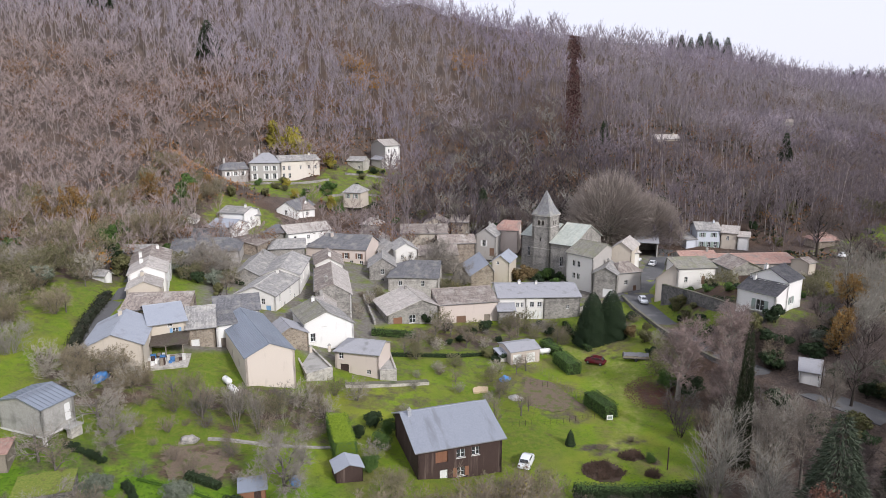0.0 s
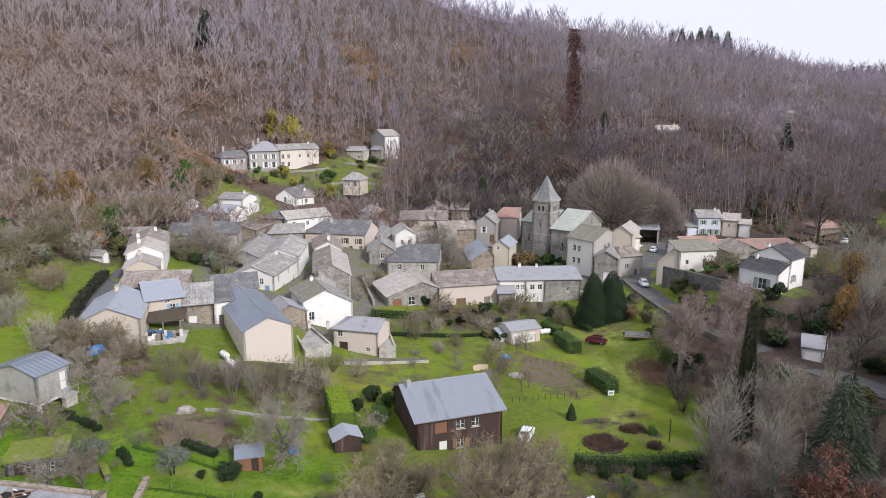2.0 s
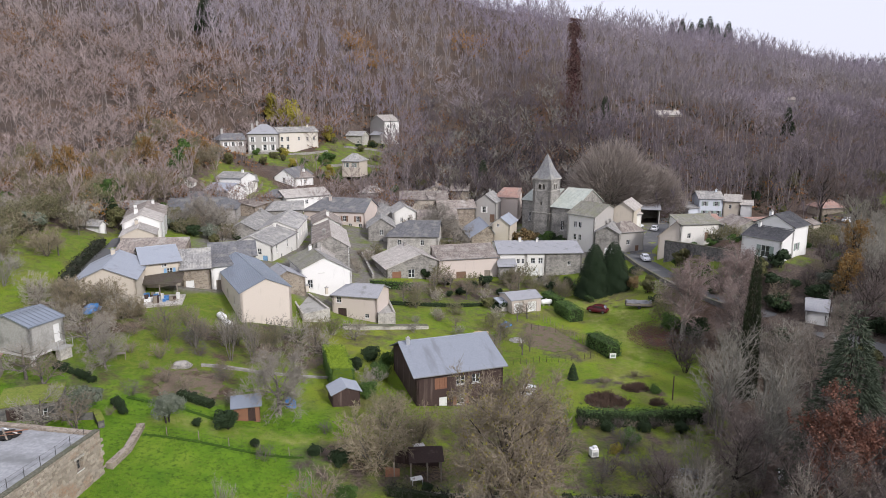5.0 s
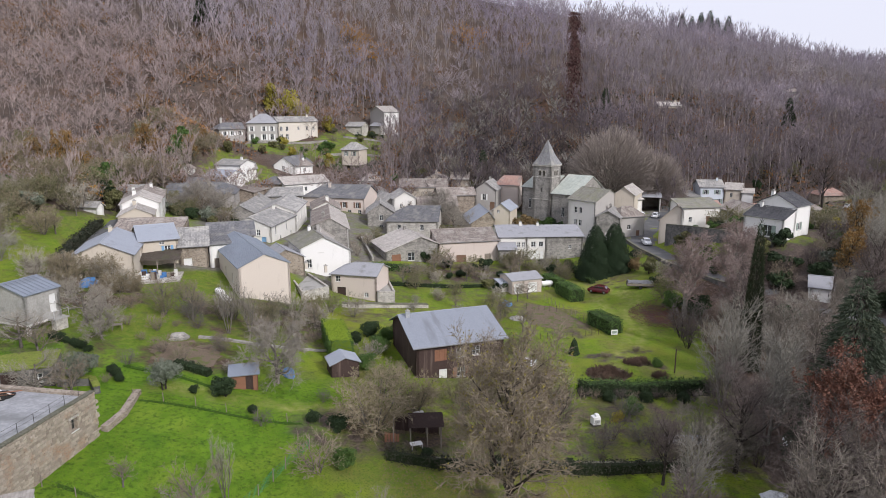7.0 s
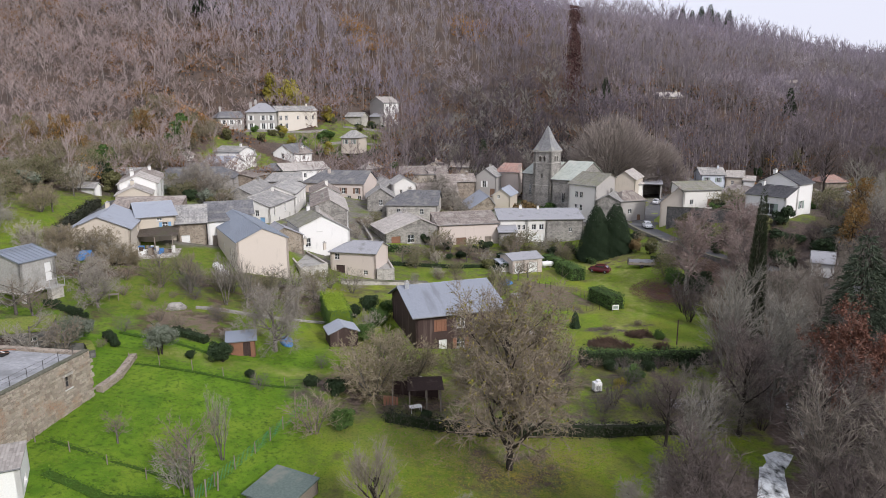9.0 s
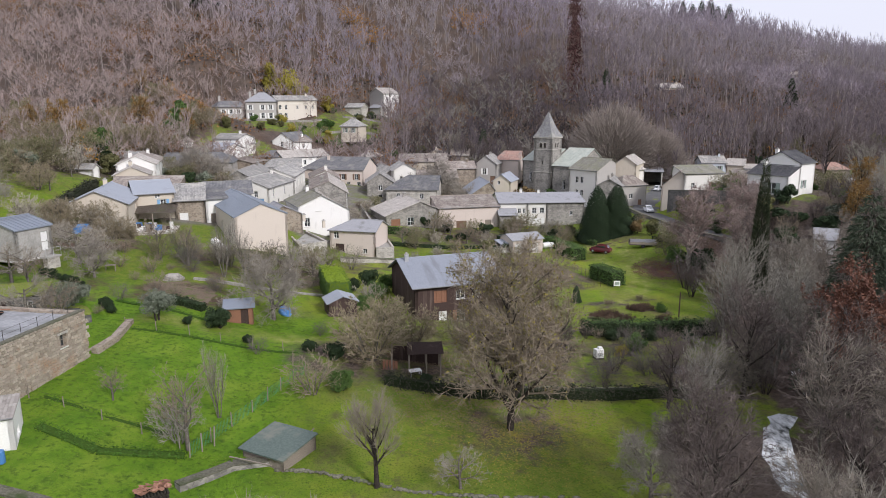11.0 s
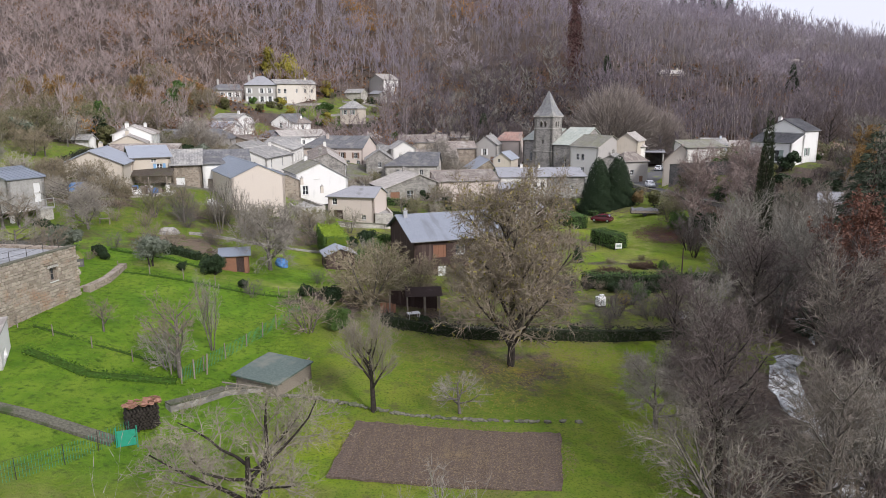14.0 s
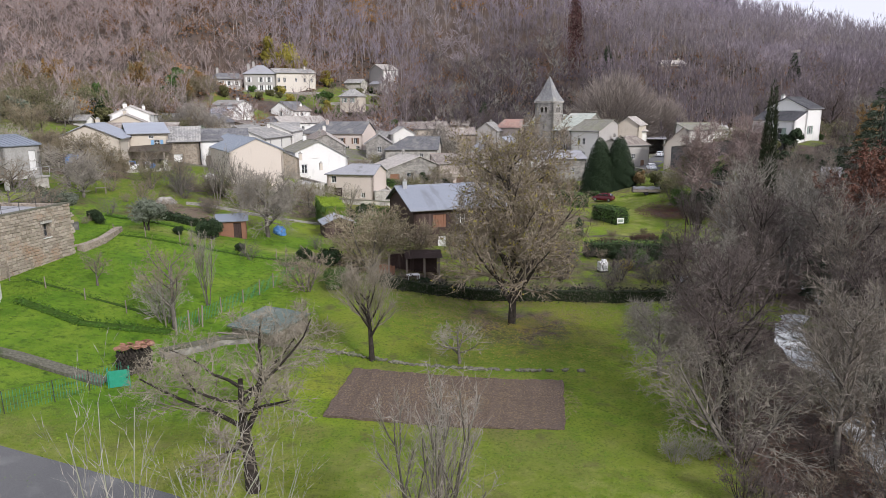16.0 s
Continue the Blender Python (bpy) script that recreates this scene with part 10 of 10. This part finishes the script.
# brambles heaped below the farm, and the overgrown gardens
for x, y, s in ((-52.0, 90.5, 0.78), (-48.0, 93.0, 0.8), (-45.0, 90.0, 0.62), (-54.5, 94.0, 0.6)):
    plant("mound", x, y, s, "big tan mound of bare brambles below the farm", "bramble_bush", "shrub", "bramble mounds")
for key, x, y, s, lab in (("orchard", -38.0, 88.0, 1.0, "bare fruit tree on the farm's grass"), ("slender", -28.2, 84.6, 0.8, "two thin bare trees by the old plot"), ("slender", -25.4, 85.2, 0.75, "thin bare tree by the old plot"), ("orchard_low", -44.5, 80.5, 1.15, "bare fruit tree beside the raised garage"),
                          ("orchard_low", -40.5, 62.5, 1.1, "bare lichen-grey tree above the flat roof"), ("orchard_low", -47.5, 72.0, 1.1, "bare lichen-grey tree by the raised garage"), ("orchard", -36.6, 62.0, 1.0, "bare grey tree above the flat roof"),
                          ("scrub_pale", -21.5, 94.5, 1.0, "pale feathery bare shrub before the cream house"), ("scrub_pale", -17.8, 93.0, 0.9, "pale feathery bare shrub before the cream house"), ("scrub_pale", -14.0, 101.0, 0.85, "pale bare shrub by the garden wall"), ("mound", -20.0, 99.5, 0.5, "purple-brown brambles below the yard"),
                          ("scrub_pale", -9.4, 83.0, 0.7, "grey bare shrub beside the timber house"), ("fine_green", -9.6, 80.5, 0.8, "leafy green shrub beside the timber house"), ("mound", -6.0, 77.0, 0.5, "grey-green shrub beside the timber house"),
                          ("orchard", 8.2, 96.0, 0.7, "small bare tree by the vegetable garden"), ("orchard", 12.6, 100.4, 0.75, "small bare tree by the vegetable garden"), ("scrub_pale", 10.2, 117.6, 0.62, "brown shrub by the garden hut"), ("orchard_low", 15.6, 118.8, 0.8, "bare shrub before the garden hut"),
                          ("scrub_pale", -1.0, 127.0, 0.6, "bare shrubs in the upper garden"), ("orchard_low", -5.0, 128.5, 0.75, "bare fruit tree in the upper garden"), ("orchard_low", 0.5, 136.5, 0.8, "bare fruit tree in the upper garden"), ("scrub_round", 6.0, 136.0, 0.7, "olive bare shrub by the long shed"),
                          ("scrub_round", 14.5, 139.5, 0.7, "olive bare shrub by the long farmhouse"), ("orchard_low", 20.5, 138.5, 0.75, "bare fruit tree by the long farmhouse"), ("mound", 23.0, 89.6, 0.2, "low red-brown flower bed on the lawn"), ("mound", 28.0, 92.0, 0.17, "low red-brown shrub on the lawn"),
                          ("scrub_round", 40.5, 118.0, 0.8, "grey bare shrub at the road bank"), ("scrub_pale", 41.8, 125.0, 0.7, "grey bare shrub at the road bank"), ("scrub_round", 38.6, 113.0, 0.8, "grey bare shrub near the lime tree")):
    plant(key, x, y, s, lab, "bare_shrub" if key in ("mound", "scrub_pale", "scrub_round") else "garden_bush" if key == "fine_green" else "fruit_tree", "shrub" if key in ("mound", "scrub_pale", "scrub_round", "fine_green") else "tree")
scatter(30, 84, 150, 128, 200, ("scrub_pale", "scrub_round", "bush_dark", "wood_pale"), "grey bare scrub along the valley road", "scrub_tree", "tree", "scrub along the valley road", 0.9, 1.3, lambda x, y: y < 150 + 0.5 * (x - 84) and not (110 < x < 122 and y > 182))
scatter(34, 52, 74, 118, 152, ("bush_dark", "bush_olive", "bush_dark", "scrub_round", "bush_green"), "dark ivy-green growth on the terrace garden", "terrace_bush", "shrub", "growth on the terrace", 0.45, 0.8, lambda x, y: x > 51.5 + 0.28 * (150 - y) + 1.2 and not (58 < x < 71 and 116 < y < 133) and not (y > 147 and x < 65))
scatter(16, 74, 104, 128, 160, ("bush_dark", "scrub_pale", "scrub_round", "bush_yellow"), "dark scrub behind the cream-white house", "terrace_bush", "shrub", "scrub behind the terrace", 0.7, 1.1)
scatter(15, -104, -70, 138, 186, ("mound",), "rounded tan-brown bare thicket at the wood's edge", "scrub_tree", "tree", "round thickets at the wood's edge", 1.1, 1.6, lambda x, y: x < -76 or y > 160)
plant("crown_green", -77.0, 158.0, 1.0, "bright green evergreen tree at the wood's edge", "evergreen_tree", sx=1.1)
scatter(7, -52, -43, 138, 152, ("scrub_pale", "bush_dark", "scrub_round"), "bare shrub in the yard before the barn", "yard_shrub", "shrub", "shrubs in the yard", 0.6, 0.9, lambda x, y: x < -43.5)
scatter(30, 64, 92, 98, 124, ("thicket", "thicket", "bush_dark", "thicket_grey"), "dark tangled growth on the steep bank", "thicket_bush", "shrub", "growth on the steep bank", 0.8, 1.2, lambda x, y: not (x < 69 and y > 114) and off_road(x, y))
scatter(16, 8, 30, 61.6, 66, ("thicket", "brush", "thicket_grey"), "dark scrub above the retaining wall", "thicket_bush", "shrub", "scrub above the wall", 0.45, 0.75, lambda x, y: math.hypot(x - 17, y - 68.6) > 2.5)
scatter(16, -20, 24, 148, 206, ("orchard", "bush_olive", "scrub_round"), "bare tree between the village houses", "fruit_tree", "tree", "bare trees in the yards", 0.6, 0.9, lambda x, y: -5.5 < x < 6.5 and 160 < y < 179 or -22 < x < -14 and 150 < y < 162 or 0 < x < 14 and 198 < y < 206)
scatter(6, 15.5, 22, 27, 52, ("thicket_grey", "thicket", "brush_pale"), "tangled bare growth at the lawn's edge", "thicket_bush", "shrub", "growth at the lawn's edge", 0.6, 0.95, lambda x, y: x > 16.2 and off_stream_view(x, y) and math.hypot(x - 14.8, y - 42.6) > 2)
scatter(26, -14, 26, 97, 141, ("scrub_pale", "brush_pale", "brush", "scrub_round"), "bare brown shrub in the village gardens", "bare_shrub", "shrub", "shrubs in the village gardens", 0.42, 0.75, lambda x, y: not (11 < x < 21 and 120 < y < 129) and not (13 < x < 25 and 101 < y < 116) and not (22 < x and 97 < y < 125) and not (x < -10 and y > 106))
scatter(30, -104, -71, 92, 134, ("mound", "scrub_round", "scrub_pale", "scrub_round"), "olive-brown rounded scrub beside the upper field", "scrub_tree", "tree", "scrub beside the upper field", 0.6, 1.0, lambda x, y: x < -72 - 0.1 * (y - 92))
for x, y, s in ((-45.8, 75.3, 0.42), (-44.9, 75.0, 0.5), (-44.0, 74.7, 0.38), (-42.9, 74.4, 0.46), (-41.9, 74.0, 0.5), (-40.9, 73.6, 0.4), (-36.4, 69.6, 0.45), (-35.6, 68.8, 0.5), (-34.8, 67.9, 0.38)):
    plant("fine_dark", x, y, s, "low dark bush across the sloping garden", "garden_bush", "bush", "dark bushes across the garden")
scatter(4, 10.5, 17.5, 21, 33, ("thicket_grey", "brush_pale", "thicket"), "low tangled growth where the lawn meets the stream", "thicket_bush", "shrub", "growth by the lawn's corner", 0.5, 0.85, lambda x, y: x > 11.5 + 0.2 * (y - 21))
scatter(4, 9.5, 15, 23, 34, ("thicket_grey", "brush_pale", "thicket"), "low bare tangle at the corner of the lawn", "thicket_bush", "shrub", "tangle at the lawn's corner", 0.45, 0.75, lambda x, y: x > 9.0 + 0.35 * (y - 23))
scatter(44, -98, -69, 93, 140, ("scrub_round", "scrub_pale", "scrub_round", "bush_olive"), "rounded olive-tan scrub along the upper field", "scrub_tree", "tree", "olive scrub above the field", 0.75, 1.15, lambda x, y: x < -69.5 - 0.05 * (y - 93))
# yards and gardens between the houses
scatter(26, -60, -43, 140, 156, ("scrub_pale", "bush_dark", "scrub_round", "bush_olive", "orchard", "bush_silver"), "tangled grey and green shrub in the yard before the barn", "yard_shrub", "shrub", "shrubs in the barn's yard", 0.6, 1.0, lambda x, y: x < -48.5)
for x, y, s in ((-52.5, 150.0, 1.5), (-55.5, 146.0, 1.3), (-49.5, 146.0, 1.1)):
    plant("fruit_wide", x, y, s * 0.9, "broad bare tree in the yard before the barn", "fruit_tree", "tree", "trees before the barn")
for x, y, s in ((-2.1, 178.0, 1.7), (3.0, 176.5, 1.3), (-4.5, 171.0, 1.1), (4.5, 167.0, 0.9)):
    plant("fruit_wide", x, y, s, "broad bare brown tree among the houses", "fruit_tree", "tree", "trees among the houses")
scatter(10, -20, -13, 138, 156, ("scrub_pale", "bush_olive", "brush"), "brown shrub in the narrow yard", "yard_shrub", "shrub", "shrubs in the narrow yard", 0.45, 0.75)
scatter(16, -4, 8, 158, 172, ("bush_olive", "scrub_round", "brush"), "brown shrub in the yards below the church", "yard_shrub", "shrub", "shrubs below the church", 0.5, 0.85, lambda x, y: x > -0.5 and x < 6.5)
# ivy and russet scrub round the manor and at the foot of the wood
scatter(40, -92, -62, 182, 226, ("brush", "scrub_round", "oak_thin", "bush_olive", "mound"), "russet-brown scrub at the foot of the wood", "scrub_tree", "tree", "russet scrub under the wood", 0.8, 1.25, lambda x, y: not (-66 < x < -50 and y < 202) and not (x > -80 and y > 207) and math.hypot(x + 70, y - 183) > 6 and not (x > -72 and y < 188))
plant("crown_green", -74.0, 196.0, 1.0, "round bright green evergreen below the manor", "evergreen_tree", sx=1.25)
scatter(34, 94, 150, 168, 236, ("bush_dark", "bush_olive", "scrub_round", "thicket", "bush_dark", "wood_spread"), "dark scrub on the slope behind the meadow house", "scrub_tree", "tree", "dark scrub on the far slope", 0.8, 1.3, lambda x, y: not (110 < x < 125 and 184 < y < 211) and not (x < 100 and y < 180))
scatter(26, 6, 78, 212, 240, ("bush_dark", "crown_dark", "bush_olive", "thicket"), "ivy-dark undergrowth behind the church", "edge_tree", "tree", "dark undergrowth behind the church", 0.7, 1.15, lambda x, y: y > 222 or x < 38)
scatter(20, -20, 26, 204, 232, ("bush_dark", "thicket", "wood_spread", "bush_olive"), "dark growth behind the tiled houses", "edge_tree", "tree", "dark growth behind the houses", 0.6, 0.95, lambda x, y: y > 214 or x > 23)
# brambles hanging before the long hedge and over the retaining wall
for k in range(11):
    plant(("thicket", "brush", "fine_dark")[k % 3], 17.0 + k * 1.5, 75.6 + 0.5 * math.sin(k * 2.3), (0.42, 0.5, 0.6)[k % 3], ("purple-brown brambles before the long hedge", "brown brambles before the long hedge", "dark ivy clump before the long hedge")[k % 3], "bramble_bush", "shrub", "brambles before the hedge")
for k in range(17):
    plant(("thicket", "brush", "fine_dark", "thicket_grey")[k % 4], -5.0 + k * 1.75, 60.9 + 0.4 * math.sin(k * 1.7), (0.32, 0.4, 0.42, 0.3)[k % 4], ("dark brambles over the retaining wall", "brown brambles over the retaining wall", "ivy clump over the retaining wall", "grey brambles over the retaining wall")[k % 4], "bramble_bush", "shrub", "brambles over the wall")
plant("bush_yellow", 19.6, 69.6, 0.5, "yellow-leaved shrub on the rough terrace", "garden_bush", "bush")
plant("bush_green", 22.0, 72.0, 0.8, "loose green shrub on the rough terrace", "garden_bush", "bush")
# feathery shrubs below the cream house
for x, y, s in ((-29.3, 89.5, 0.5), (-24.5, 90.5, 0.62), (-37.5, 87.0, 0.6)):
    plant("brush_olive", x, y, s, "tall feathery olive-green shrub below the cream house", "bare_shrub", "shrub", "feathery shrubs")
# stakes and fallen rails round the green-roofed shed
for pts, label in ((((-18.0, 46.3, 1.2), (-18.0, 46.3, 2.9)), "pale weathered stake by the green-roofed shed"), (((-17.4, 47.2, 1.2), (-17.3, 47.2, 3.0)), "pale weathered stake by the green-roofed shed"), (((-15.6, 45.2, 1.6), (-12.0, 43.2, 2.0)), "fallen pale rail before the green-roofed shed"), (((-11.2, 44.6, 1.7), (-10.0, 48.6, 2.1)), "fallen pale rail beside the green-roofed shed")):
    bar("garden_stake", label, "stake", pts, 0.06, "wood_grey")
hedge("rough dark hedge along the narrow lane", [(-57.6, 99.0), (-61.4, 110.0), (-64.6, 125.0)], 1.3, 1.3, "leaf_bramble", "hedge_core", per=40, size=0.26, ragged=0.25)
scatter(40, 46, 76, 84, 119, ("bush_dark", "bush_dark", "bush_olive", "thicket"), "dark ivy and bramble on the steep road bank", "bank_bush", "shrub", "ivy on the road bank", 0.7, 1.2, lambda x, y: off_road(x, y) and math.hypot(x - 60.4, y - 100.4) > 2 and not (54 < x < 62 and 92 < y < 101))
scatter(30, 12.5, 24, 18, 34, ("thicket", "thicket", "brush", "thicket_grey"), "low dark brambles on the stream bank", "bramble_bush", "shrub", "brambles on the stream bank", 0.3, 0.6, lambda x, y: x > 14.5 + 0.12 * (y - 34))
fallen_leaves("bank_leaves", 20.5, 30.0, 7.0, 12.0, 5000, "leaf_rust", "wet russet leaves on the stream bank", 0.09)
# crowded upper gardens
scatter(34, -3, 27, 128, 144, ("brush", "bush_dark", "scrub_round", "orchard", "fine_dark", "scrub_pale"), "shrub in the crowded garden below the farmhouse", "garden_bush", "shrub", "shrubs below the farmhouse", 0.5, 0.85, lambda x, y: y < 141.5 + 0.2 * x - (2 if x > 12 else 0) and not (11.5 < x < 22 and y < 131) and x < 26)
scatter(12, 33, 42, 128, 152, ("bush_dark", "brush", "scrub_round", "bush_olive"), "shrub in the garden below the road wall", "garden_bush", "shrub", "shrubs below the road", 0.6, 0.95, lambda x, y: x > 37.8 or y > 139)
scatter(9, 25, 34, 172, 180, ("bush_dark", "bush_green", "bush_dark"), "dark shrub at the foot of the church", "garden_bush", "shrub", "shrubs by the church", 0.8, 1.2, lambda x, y: x < 32 and y < 178)
scatter(18, -82, -60, 90, 112, ("mound", "brush_pale", "bush_olive", "scrub_round"), "olive and straw-coloured scrub beside the lane", "slope_shrub", "shrub", "scrub beside the lane", 0.5, 0.9, lambda x, y: x < -62)
for x, y, s in ((-57.0, 91.0, 0.7), (-53.5, 92.5, 0.75), (-50.0, 94.6, 0.7), (-56.0, 95.0, 0.6)):
    plant("thicket", x, y, s, "dark tangled brambles against the farm wing", "bramble_bush", "shrub", "dark brambles")
scatter(46, 46, 70, 98, 119, ("thicket", "brush", "thicket", "bush_dark"), "dark purple-brown brambles below the terrace", "bramble_bush", "shrub", "brambles below the terrace", 0.5, 0.9, lambda x, y: off_road(x, y) and not (58 < x < 70 and y > 115) and math.hypot(x - 60.4, y - 100.4) > 2)
scatter(14, 60, 76, 80, 97, ("wood_pale", "thicket_grey", "wood_spread", "scrub_pale"), "grey bare growth where the road leaves the valley", "bare_tree", "tree", "growth by the lower road", 0.7, 1.0, lambda x, y: math.hypot(x - 60.4, y - 100.4) > 4 and off_road(x, y))
